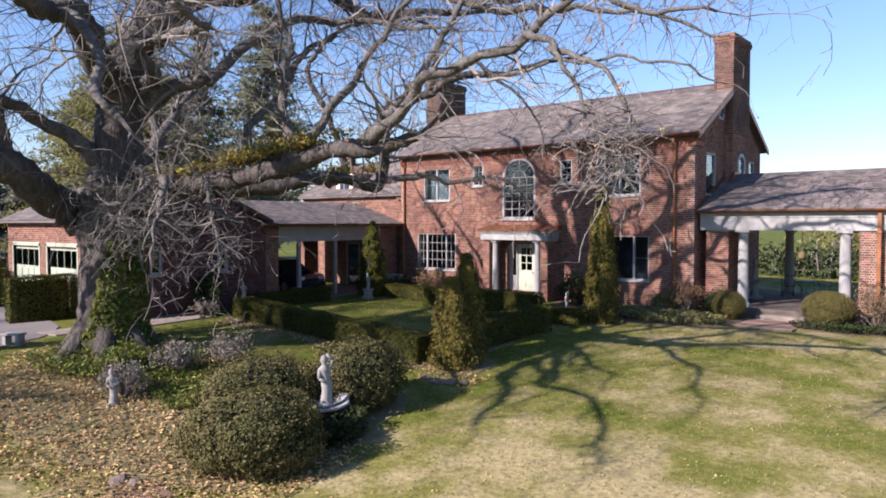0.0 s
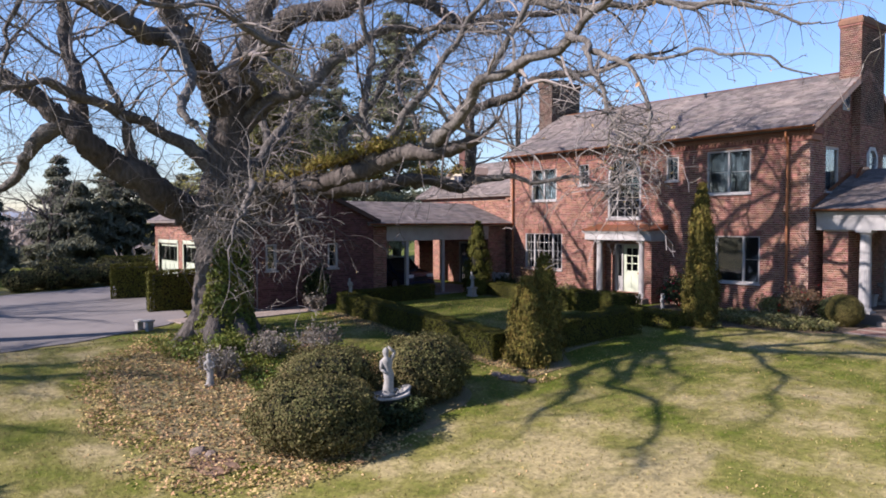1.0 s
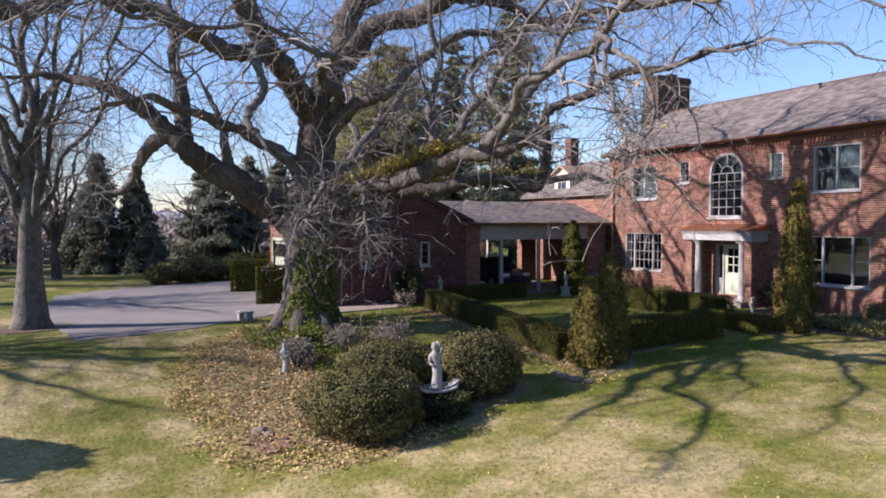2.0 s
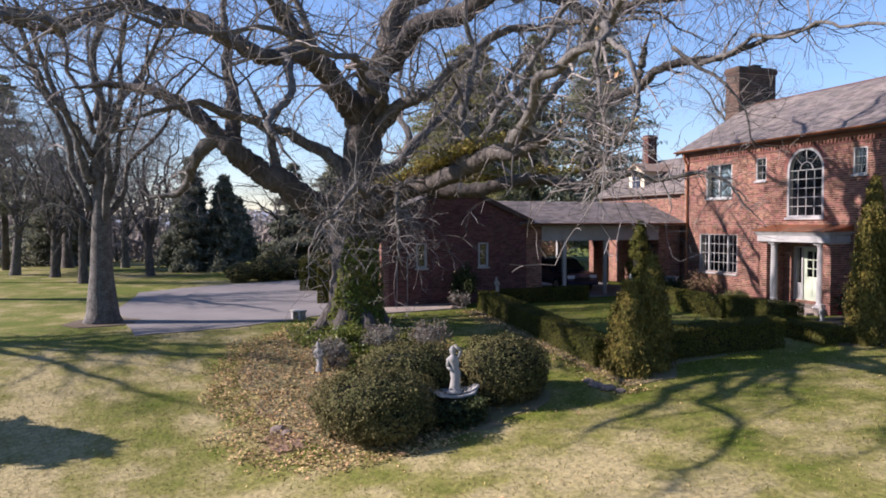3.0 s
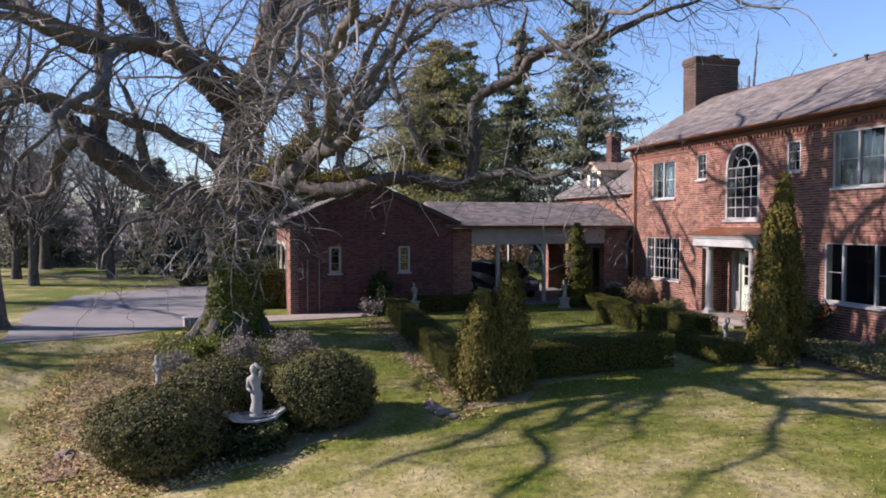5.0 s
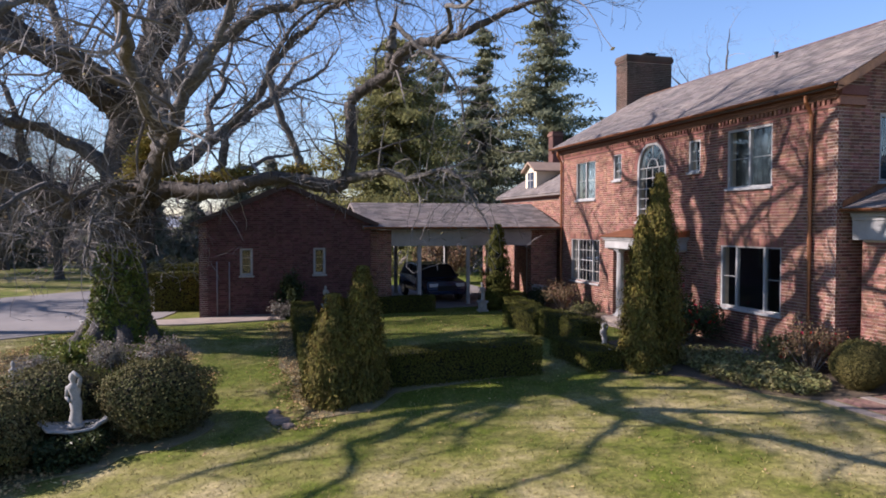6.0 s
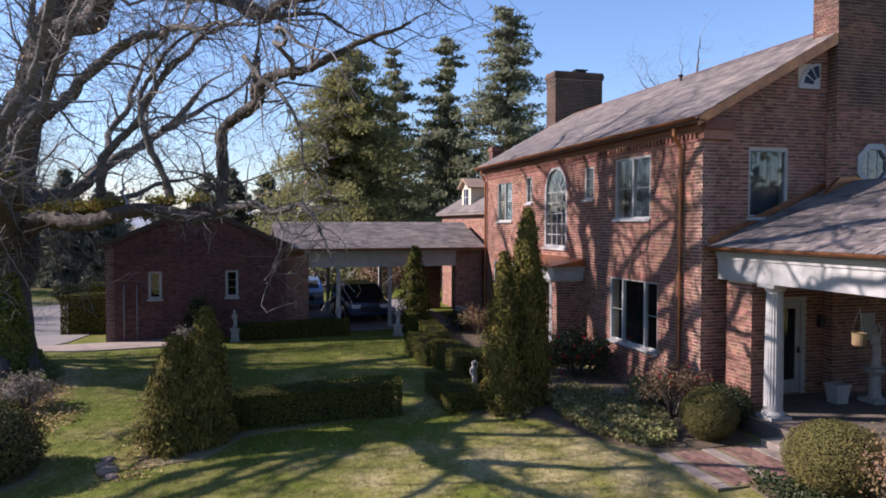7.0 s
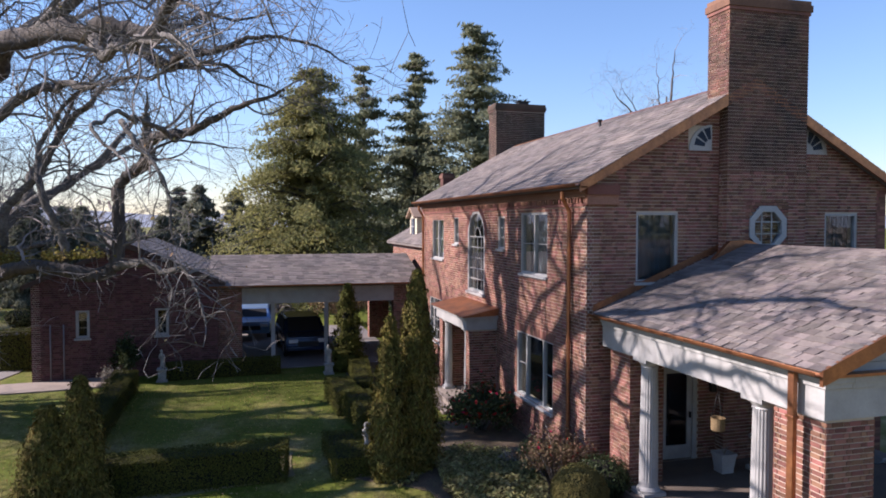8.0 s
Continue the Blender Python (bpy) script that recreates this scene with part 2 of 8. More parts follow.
M = {
    "lawn": lawn_material(),
    "brick": material("red_brick", (0.210, 0.104, 0.073), 0.9, vary=0.2, scale=0.8, fine=30, bump=0.5, depth=0.006, second=(0.165, 0.078, 0.056), islands=0.42, spec=0.2),
    "brick_piece": material("red_brick_piece", (0.210, 0.104, 0.073), 0.9, vary=0.22, scale=1.5, fine=30, bump=0.5, depth=0.006, second=(0.155, 0.074, 0.055), objects=0.42, spec=0.2),
    "mortar": material("pale_mortar", (0.50, 0.43, 0.345), 0.95, vary=0.18, scale=1.5, fine=60, bump=0.4, depth=0.004),
    # darker copies of brick and mortar, with the garage gable's shade in the colour
    "shade_brick": material("shaded_wing_brick", (0.125, 0.056, 0.050), 0.9, vary=0.2, scale=0.8, fine=30, bump=0.5, depth=0.006, second=(0.09, 0.044, 0.042), islands=0.35, spec=0.2),
    "shade_mortar": material("shaded_wing_mortar", (0.17, 0.125, 0.11), 0.95, vary=0.2, scale=1.5, fine=60, bump=0.4, depth=0.004),
    "soot_brick": material("sooty_brick", (0.165, 0.085, 0.060), 0.9, vary=0.2, scale=0.7, fine=30, bump=0.5, depth=0.006, second=(0.042, 0.032, 0.029), islands=0.35, spec=0.2),
    "mossy_brick": material("dark_mossy_brick", (0.100, 0.060, 0.045), 0.92, vary=0.25, scale=0.9, fine=30, bump=0.5, depth=0.006, second=(0.045, 0.036, 0.029), islands=0.35, spec=0.2),
    "slate": material("weathered_slate_shingle", (0.165, 0.140, 0.122), 0.8, vary=0.2, scale=0.9, fine=22, bump=0.45, depth=0.006, second=(0.105, 0.094, 0.087), islands=0.32),
    "slate_piece": material("weathered_slate_piece", (0.175, 0.147, 0.128), 0.78, vary=0.2, scale=1.3, fine=22, bump=0.45, depth=0.006, second=(0.115, 0.10, 0.094), objects=0.34),
    "white": material("white_paint", (0.345, 0.345, 0.33), 0.5, vary=0.07, scale=2.5, fine=25, bump=0.12, depth=0.003, second=(0.28, 0.28, 0.265)),
    "cream": material("cream_paint", (0.56, 0.50, 0.37), 0.6, vary=0.08, scale=2.5, fine=25, bump=0.12, depth=0.003),
    "dormer_tin": material("tan_roof_metal", (0.30, 0.215, 0.15), 0.6, vary=0.2, scale=2, fine=18, bump=0.2, depth=0.004),
    "door_green": material("pale_sage_paint", (0.38, 0.43, 0.33), 0.42, vary=0.05, scale=3, fine=30, bump=0.08, depth=0.002),
    "copper": material("weathered_copper", (0.40, 0.17, 0.075), 0.42, metal=0.75, vary=0.22, scale=2.2, fine=14, bump=0.12, depth=0.003, second=(0.22, 0.10, 0.055)),
    "glass": glass_material(),
    # near-black blue: the dimness of the rooms is put into this colour
    "dark": material("painted_interior_shade", (0.026, 0.037, 0.058), 0.9, vary=0.2, scale=1, fine=12, bump=0),
    "curtain": material("sheer_curtain", (0.045, 0.066, 0.078), 0.9, vary=0.2, scale=2, fine=6, bump=0.3, depth=0.02, stretch=(3, 3, 0.3)),
    "stone": material("pale_cast_stone", (0.34, 0.335, 0.31), 0.85, vary=0.25, scale=6, fine=50, bump=0.4, depth=0.004, second=(0.22, 0.22, 0.20)),
    # near-black core colour: the shade deep between leaves is put in here
    "heart": material("shrub_shade_core", (0.014, 0.015, 0.009), 0.95, vary=0.3, scale=3, fine=20, bump=0.5, depth=0.02),
    "flagstone": material("worn_flagstone", (0.14, 0.113, 0.09), 0.85, vary=0.25, scale=1.2, fine=30, bump=0.35, depth=0.004, second=(0.10, 0.083, 0.07)),
    "concrete": material("worn_concrete", (0.27, 0.225, 0.185), 0.9, vary=0.2, scale=1.4, fine=35, bump=0.35, depth=0.004),
    "asphalt": material("worn_asphalt", (0.178, 0.166, 0.155), 0.9, vary=0.18, scale=0.5, fine=60, bump=0.5, depth=0.006, second=(0.138, 0.129, 0.122)),
    "soil": material("leaf_mould_soil", (0.165, 0.132, 0.075), 0.95, vary=0.3, scale=2.0, fine=25, bump=0.7, depth=0.02, second=(0.13, 0.13, 0.052)),
    "clay": material("bare_red_earth", (0.21, 0.135, 0.088), 0.95, vary=0.25, scale=3.0, fine=25, bump=0.6, depth=0.015, second=(0.15, 0.10, 0.068)),
    "mulch": material("dark_bark_mulch", (0.085, 0.062, 0.043), 0.95, vary=0.35, scale=3.0, fine=30, bump=0.8, depth=0.02, second=(0.12, 0.095, 0.055)),
    "path_brick": material("path_brick", (0.20, 0.115, 0.09), 0.9, vary=0.25, scale=1.5, fine=28, bump=0.4, depth=0.004, objects=0.3),
    "bark": material("grey_oak_bark", (0.060, 0.053, 0.046), 0.95, vary=0.5, scale=2.6, fine=10, bump=1.0, depth=0.09, second=(0.108, 0.096, 0.082), stretch=(1, 1, 0.35)),
    "branch": material("pale_branch_bark", (0.082, 0.075, 0.065), 0.95, vary=0.5, scale=4.5, fine=16, bump=1.0, depth=0.05, second=(0.155, 0.148, 0.130)),
    "scar": material("weathered_cut_wood", (0.20, 0.165, 0.11), 0.9, vary=0.35, scale=5, fine=30, bump=0.6, depth=0.01, second=(0.11, 0.095, 0.075), stretch=(1, 1, 0.4)),
    "twig": material("grey_brown_twig", (0.205, 0.188, 0.168), 0.95, vary=0.25, scale=1.0, fine=8, bump=0, islands=0.55),
    "moss": leafy("limb_moss_and_fern", (0.22, 0.20, 0.05), (0.27, 0.20, 0.06), 0.8, 0.15),
    "box": leafy("boxwood_leaf", (0.072, 0.076, 0.026), (0.125, 0.108, 0.046), 0.8, thin=0.06, islands=0.5),
    "globe": leafy("olive_clipped_leaf", (0.098, 0.092, 0.028), (0.135, 0.112, 0.038), 0.8, thin=0.06, islands=0.15),
    "pipe": material("grey_painted_pipe", (0.20, 0.19, 0.19), 0.6, vary=0.1, scale=4, fine=30, bump=0.1),
    "dark_trim": material("dark_brown_trim", (0.07, 0.045, 0.035), 0.7, vary=0.2, scale=3, fine=25, bump=0.2),
    "hedge": leafy("clipped_hedge_leaf", (0.054, 0.062, 0.011), (0.092, 0.088, 0.017), 0.8, thin=0.05, islands=0.3),
    "cedar": leafy("arborvitae_spray", (0.075, 0.072, 0.018), (0.175, 0.138, 0.030), 0.75, scale=2.5, thin=0.05),
    "ivy": leafy("ivy_leaf", (0.080, 0.125, 0.026), (0.20, 0.20, 0.045), 0.4, scale=1.2),
    "ground_ivy": leafy("ground_cover_leaf", (0.17, 0.175, 0.055), (0.26, 0.235, 0.11), 0.6, scale=2.0),
    "silver": leafy("grey_shrub_leaf", (0.23, 0.225, 0.185), (0.19, 0.15, 0.125), 0.6, scale=2.5),
    "rust": leafy("russet_shrub_leaf", (0.19, 0.112, 0.07), (0.15, 0.125, 0.06), 0.7, scale=2.5),
    "camellia": leafy("dark_evergreen_leaf", (0.035, 0.055, 0.022), (0.06, 0.07, 0.028), 0.4),
    "bloom": leafy("red_bloom", (0.42, 0.02, 0.02), (0.30, 0.015, 0.02), 0.5),
    "litter": leafy("fallen_oak_leaf", (0.46, 0.335, 0.155), (0.31, 0.22, 0.105), 0.8, 0.2, scale=2.0, islands=0.6),
    "blade": leafy("grass_blade", (0.175, 0.175, 0.040), (0.32, 0.265, 0.115), 0.8, 0.3, scale=0.7, islands=0.4),
    "pine": leafy("blue_pine_needle", (0.17, 0.20, 0.135), (0.225, 0.225, 0.12), 0.8, 0.5, scale=0.25, islands=0.2),
    "yew": leafy("olive_conifer_needle", (0.25, 0.235, 0.088), (0.17, 0.18, 0.072), 0.8, 0.45, scale=0.3, islands=0.2),
    "spruce": leafy("dark_spruce_needle", (0.15, 0.168, 0.125), (0.195, 0.20, 0.135), 0.8, 0.4, scale=0.3, islands=0.25),
    "far_wood": leafy("far_bare_wood", (0.30, 0.265, 0.235), (0.235, 0.215, 0.19), 0.9, 0.35, scale=0.1),
    # pale blue base colour stands in for the haze of distance
    "hill": material("haze_tinted_hill", (0.24, 0.27, 0.31), 1.0, vary=0.15, scale=0.02, fine=0.3, bump=0),
    "car_paint": material("dark_blue_car_paint", (0.012, 0.022, 0.05), 0.22, vary=0.05, scale=2, fine=20, bump=0, spec=0.6),
    "car_silver": material("silver_blue_car_paint", (0.16, 0.26, 0.42), 0.28, metal=0.4, vary=0.05, scale=2, fine=20, bump=0, spec=0.6),
    "rubber": material("black_rubber", (0.02, 0.02, 0.02), 0.8, vary=0.1, bump=0.1),
    "rim": material("alloy_rim", (0.5, 0.5, 0.5), 0.35, metal=0.9, vary=0.05, bump=0),
    "lamp_glass": material("car_lamp_lens", (0.6, 0.62, 0.62), 0.15, vary=0.05, bump=0, spec=0.6),
    "iron": material("black_iron", (0.02, 0.02, 0.02), 0.5, vary=0.1, bump=0.1),
    "basket": material("woven_coir", (0.20, 0.14, 0.07), 0.9, vary=0.35, scale=8, fine=40, bump=0.8, depth=0.01),
    "rock": material("field_stone", (0.19, 0.15, 0.12), 0.9, vary=0.2, scale=4, fine=18, bump=0.7, depth=0.02),
    "terracotta": material("faded_terracotta", (0.34, 0.18, 0.12), 0.9, vary=0.2, scale=4, fine=22, bump=0.3, depth=0.004),
}


# ---- shaping tools ----
def thing(name, label, category, at=(0, 0, 0), turn=0.0, group="", kind=""):
    ob = new(name)
    ob.matrix_basis = pose(*at, 0, 0, turn)
    return tagged(ob, label, category, group, kind)


def obj(name, me, material_, parent=None, label=""):
    me.materials.append(material_)
    ob = new(name, me)
    if parent is not None:
        ob.parent = parent
    return tagged(ob, label)


def part(name, bm, material_, parent=None, label="", smooth=False):
    me = bpy.data.meshes.new(name)
    bm.normal_update()
    bm.to_mesh(me)
    bm.free()
    if smooth:
        me.shade_smooth()
    return obj(name, me, material_, parent, label)


def raw(name, verts, faces, material_, parent=None, label="", smooth=False):
    me = bpy.data.meshes.new(name)
    me.from_pydata([tuple(map(float, v)) for v in verts], [], [tuple(map(int, f)) for f in faces])
    me.update()
    if smooth:
        me.shade_smooth()
    return obj(name, me, material_, parent, label)


def box(bm, x0, x1, y0, y1, z0, z1, bevel=0.0, m=None):
    vs = [bm.verts.new((x, y, z)) for z in (z0, z1) for y in (y0, y1) for x in (x0, x1)]
    fs = [bm.faces.new([vs[i] for i in f]) for f in ((0, 2, 3, 1), (4, 5, 7, 6), (0, 1, 5, 4), (1, 3, 7, 5), (3, 2, 6, 7), (2, 0, 4, 6))]
    if m is not None:
        bmesh.ops.transform(bm, matrix=m, verts=vs)
    if bevel:
        es = {e for f in fs for e in f.edges}
        bmesh.ops.bevel(bm, geom=list(es), offset=bevel, segments=2, affect="EDGES", profile=0.6)
    return vs


def boxes(*rows, bevel=0.0):
    bm = bmesh.new()
    for r in rows:
        box(bm, *r, bevel=bevel)
    return bm


def prism(bm, outline, axis, a, b):
    """An outline of 2D points drawn out along an axis ('x': points are y, z; 'y': x, z; 'z': x, y) from a to b."""
    def at(p, c):
        return {"x": (c, p[0], p[1]), "y": (p[0], c, p[1]), "z": (p[0], p[1], c)}[axis]
    lo, hi = [bm.verts.new(at(p, a)) for p in outline], [bm.verts.new(at(p, b)) for p in outline]
    n = len(outline)
    fs = [bm.faces.new(lo), bm.faces.new(hi[::-1])]
    for i in range(n):
        fs.append(bm.faces.new((lo[i], hi[i], hi[(i + 1) % n], lo[(i + 1) % n])))
    bmesh.ops.recalc_face_normals(bm, faces=fs)
    return fs


def lathe(bm, profile, segs=20, m=None, squash=(1, 1)):
    """Rows of radius, height turned round z."""
    rings = []
    for r, z in profile:
        rings.append([bm.verts.new((r * math.cos(2 * math.pi * k / segs) * squash[0], r * math.sin(2 * math.pi * k / segs) * squash[1], z)) for k in range(segs)])
    for a, b in zip(rings, rings[1:]):
        for k in range(segs):
            bm.faces.new((a[k], a[(k + 1) % segs], b[(k + 1) % segs], b[k]))
    bm.faces.new(rings[0][::-1])
    bm.faces.new(rings[-1])
    vs = [v for ring in rings for v in ring]
    if m is not None:
        bmesh.ops.transform(bm, matrix=m, verts=vs)
    return vs


class Tubes:
    """Gathers tapered tubes into plain vertex and face lists."""

    def __init__(self):
        self.v, self.f = [], []

    def add(self, pts, radii, sides=6, knots=0.0, rng=None):
        pts = [Vector(p) for p in pts]
        base, n = len(self.v), len(pts)
        ref = Vector((0.31, 0.17, 0.93))
        for i, p in enumerate(pts):
            d = (pts[min(i + 1, n - 1)] - pts[max(i - 1, 0)]).normalized()
            u = d.cross(ref)
            u = u.normalized() if u.length > 1e-4 else Vector((1, 0, 0))
            w = d.cross(u)
            for k in range(sides):
                a = 2 * math.pi * k / sides
                r = radii[i] * (1 + (knots * (rng.random() - 0.5) if rng else 0))
                self.v.append(p + (u * math.cos(a) + w * math.sin(a)) * r)
        for i in range(n - 1):
            for k in range(sides):
                a, b = base + i * sides + k, base + i * sides + (k + 1) % sides
                self.f.append((a, b, b + sides, a + sides))
        self.f.append(tuple(base + k for k in range(sides))[::-1])
        self.f.append(tuple(base + (n - 1) * sides + k for k in range(sides)))

    def make(self, name, material_, parent, label="", smooth=True):
        return raw(name, self.v, self.f, material_, parent, label, smooth)


def smooth_path(points, steps=5):
    """Catmull-Rom through rows of x, y, z, radius."""
    p = [np.array(q, float) for q in points]
    p = [2 * p[0] - p[1]] + p + [2 * p[-1] - p[-2]]
    out = []
    for i in range(1, len(p) - 2):
        for s in range(steps):
            t = s / steps
            out.append(0.5 * (2 * p[i] + (p[i + 1] - p[i - 1]) * t + (2 * p[i - 1] - 5 * p[i] + 4 * p[i + 1] - p[i + 2]) * t * t + (3 * p[i] - p[i - 1] - 3 * p[i + 1] + p[i + 2]) * t ** 3))
    out.append(p[-2])
    return out


def leaves(name, points, normals, size, material_, parent, label="", rng=None, long=1.4, spread=0.8, kind="", rise=0.0):
    """Small folded blades at points, turned roughly to their normals."""
    rng = rng or np.random.RandomState(1)
    n = len(points)
    points, normals = np.asarray(points, float), np.asarray(normals, float)
    nor = normals + rng.normal(0, spread, (n, 3))
    nor /= np.linalg.norm(nor, axis=1)[:, None] + 1e-9
    t = rng.normal(0, 1, (n, 3)) + np.array((0, 0, rise))
    t -= (t * nor).sum(1)[:, None] * nor
    t /= np.linalg.norm(t, axis=1)[:, None] + 1e-9
    s = np.cross(nor, t)
    sz = size * rng.uniform(0.6, 1.35, (n, 1))
    a = points - t * sz * long * 0.5
    b = points + s * sz * 0.42 + nor * sz * 0.16
    c = points + t * sz * long * 0.5
    d = points - s * sz * 0.42 + nor * sz * 0.16
    v = np.stack([a, b, c, d], 1).reshape(-1, 3)
    q = np.arange(n)[:, None] * 4
    f = np.concatenate([q + np.array([0, 1, 2]), q + np.array([0, 2, 3])], 1).reshape(-1, 3)
    me = bpy.data.meshes.new(name)
    me.from_pydata(v.tolist(), [], f.tolist())
    me.update()
    ob = obj(name, me, material_, parent, label)
    return tagged(ob, kind=kind) if kind else ob


def lump(p, s=1.0, seed=0.0):
    return noise.noise(Vector((p[0] * s + seed, p[1] * s - seed, p[2] * s + 2 * seed)))


def step(a, b, v):
    v = min(1.0, max(0.0, (v - a) / (b - a)))
    return v * v * (3 - 2 * v)


def ground_z(x, y):
    """The lie of the land: level round the house, falling away over the front lawn."""
    d = max(0.0, -2.0 - y)
    d = d if d < 20 else 20 + (d - 20) * 0.3
    fall = 0.2 + 0.95 * step(-13, 0, x)
    fall *= 1 - 0.75 * step(20, 60, math.hypot(x, y + 10))
    z = -0.1 - 0.1 * step(-4, 2, x) - fall * (d * 0.035 + d * d * 0.0022)
    z += 0.03 * lump((x, y, 0), 0.35, 3.1)
    return z - 0.6 * step(-30, -90, x)


# ---- ground ----
def build_ground():
    xs = sorted(set([-1500, -800, -400, -220, -140, -100, -80, -70, -60, -50] + [round(-45 + 0.75 * k, 2) for k in range(94)] + [28, 34, 42, 60, 100, 200, 500, 1500]))
    ys = sorted(set([-1500, -600, -250, -120, -80, -60, -50, -42, -38] + [round(-34 + 0.75 * k, 2) for k in range(62)] + [15, 19, 24, 30, 40, 60, 90, 140, 250, 500, 900, 1500]))
    verts = [(x, y, ground_z(x, y)) for y in ys for x in xs]
    n = len(xs)
    faces = [(j * n + i, j * n + i + 1, (j + 1) * n + i + 1, (j + 1) * n + i) for j in range(len(ys) - 1) for i in range(n - 1)]
    tagged(raw("ground", verts, faces, M["lawn"], smooth=True), "winter lawn of green and straw-coloured grass", "lawn", kind="structure")


def sheet(name, outline, lift, material_, label, category, cells=0.8, depth=0.25):
    """A flat-lying bed that follows the land: an outline cut into a fine grid, with a skirt into the ground."""
    bm = bmesh.new()
    bm.faces.new([bm.verts.new((x, y, 0)) for x, y in outline])
    xs, ys = [p[0] for p in outline], [p[1] for p in outline]
    for lo, hi, no in ((min(xs), max(xs), (1, 0, 0)), (min(ys), max(ys), (0, 1, 0))):
        c = lo + cells
        while c < hi:
            co = (c, 0, 0) if no[0] else (0, c, 0)
            bmesh.ops.bisect_plane(bm, geom=bm.verts[:] + bm.edges[:] + bm.faces[:], plane_co=co, plane_no=no)
            c += cells
    bmesh.ops.recalc_face_normals(bm, faces=bm.faces[:])
    if bm.faces[0].normal.z < 0:
        bmesh.ops.reverse_faces(bm, faces=bm.faces[:])
    rim = [e for e in bm.edges if len(e.link_faces) == 1]
    for v in bm.verts:
        v.co.z = ground_z(v.co.x, v.co.y) + lift
    low = bmesh.ops.extrude_edge_only(bm, edges=rim)["geom"]
    for v in low:
        if isinstance(v, bmesh.types.BMVert):
            v.co.z -= depth
    return tagged(part(name, bm, material_), label, category, kind="structure")


def wobble(points, amount=0.25, cuts=5, seed=1):
    """A closed outline with its sides cut and pushed about, so that no edge is ruler-straight."""
    out = []
    for i, (x, y) in enumerate(points):
        x2, y2 = points[(i + 1) % len(points)]
        for k in range(cuts):
            t = k / cuts
            px, py = x + (x2 - x) * t, y + (y2 - y) * t
            out.append((px + amount * lump((px, py, 0), 0.9, seed), py + amount * lump((px, py, 5), 0.9, seed)))
    return out


build_ground()
sheet("driveway", wobble([(-11.9, -24.2), (-12.6, -20.2), (-14.0, -17.6), (-15.6, -16.4), (-24, -15.3), (-31.4, -13.4), (-31.0, -15.0), (-30.2, -18.2), (-29.6, -21.5), (-27.0, -25.0), (-20, -25.4)], 0.2), 0.03,
      M["asphalt"], "worn grey asphalt driveway beside the lawn", "driveway")
sheet("carport_apron", [(-14.7, -8.6), (-14.7, -1.0), (-26, -1.0), (-26, -8.6)], 0.035, M["asphalt"], "asphalt floor of the carport", "driveway")
sheet("garage_walk", [(-13.3, -15.6), (-13.3, -11.9), (-14.9, -11.9), (-14.9, -17.4), (-13.9, -17.2)], 0.05, M["concrete"], "pale concrete walk along the garage", "pavement")
sheet("leaf_bed", wobble([(-1.6, -19.5), (-3.2, -20.3), (-5.0, -21.0), (-7.0, -21.3), (-8.8, -20.8), (-10.6, -19.4), (-11.6, -17.2), (-10.8, -15.6), (-7.5, -15.4), (-4.6, -14.8), (-2.2, -14.3), (-1.3, -14.9), (-0.8, -16.5), (-0.7, -18.4)], 0.5), 0.025,
      M["soil"], "bare soil bed under the old tree", "flower bed")
sheet("tree_ring", wobble([(-14.4, -25.0), (-14.9, -24.3), (-16.0, -24.2), (-16.8, -25.2), (-16.5, -26.5), (-15.2, -26.8), (-14.5, -26.1)], 0.2), 0.03, M["mulch"], "mulched ring round the lawn tree", "flower bed")
sheet("bare_patch", wobble([(-2.0, -20.6), (-2.9, -20.8), (-3.3, -20.4), (-2.6, -19.9), (-1.9, -20.1)], 0.2), 0.03, M["clay"], "patch of bare reddish earth at the bed's rim", "soil")
sheet("house_bed", wobble([(-5.6, -0.2), (-5.2, -3.1), (-3.6, -3.4), (-1.9, -4.9), (-0.6, -3.5), (1.2, -2.9), (2.2, -2.2), (2.0, -0.1), (0.2, 0.3)], 0.15), 0.025,
      M["mulch"], "dark mulched bed along the front wall", "flower bed")
sheet("left_house_bed", wobble([(-14.8, -0.1), (-14.8, -3.4), (-12.6, -3.6), (-9.6, -3.6), (-9.4, -0.1)], 0.15), 0.025, M["mulch"], "dark mulched bed under the windows", "flower bed")
sheet("porch_bed", wobble([(3.9, 0.2), (4.0, -1.9), (5.6, -2.2), (7.6, -1.6), (7.8, 0.2)], 0.15), 0.025, M["mulch"], "mulched bed beside the porch path", "flower bed")
sheet("hedge_bed", wobble([(-1.5, -12.1), (-3.2, -12.4), (-8, -12.4), (-12.6, -12.2), (-12.6, -11.2), (-4.4, -11.2), (-4.2, -6.2), (-2.6, -6.2), (-2.4, -10.2), (-1.4, -10.9)], 0.18), 0.02,
      M["soil"], "soil strip under the clipped hedge", "flower bed")


# ---- brickwork ----
COURSE = 0.08


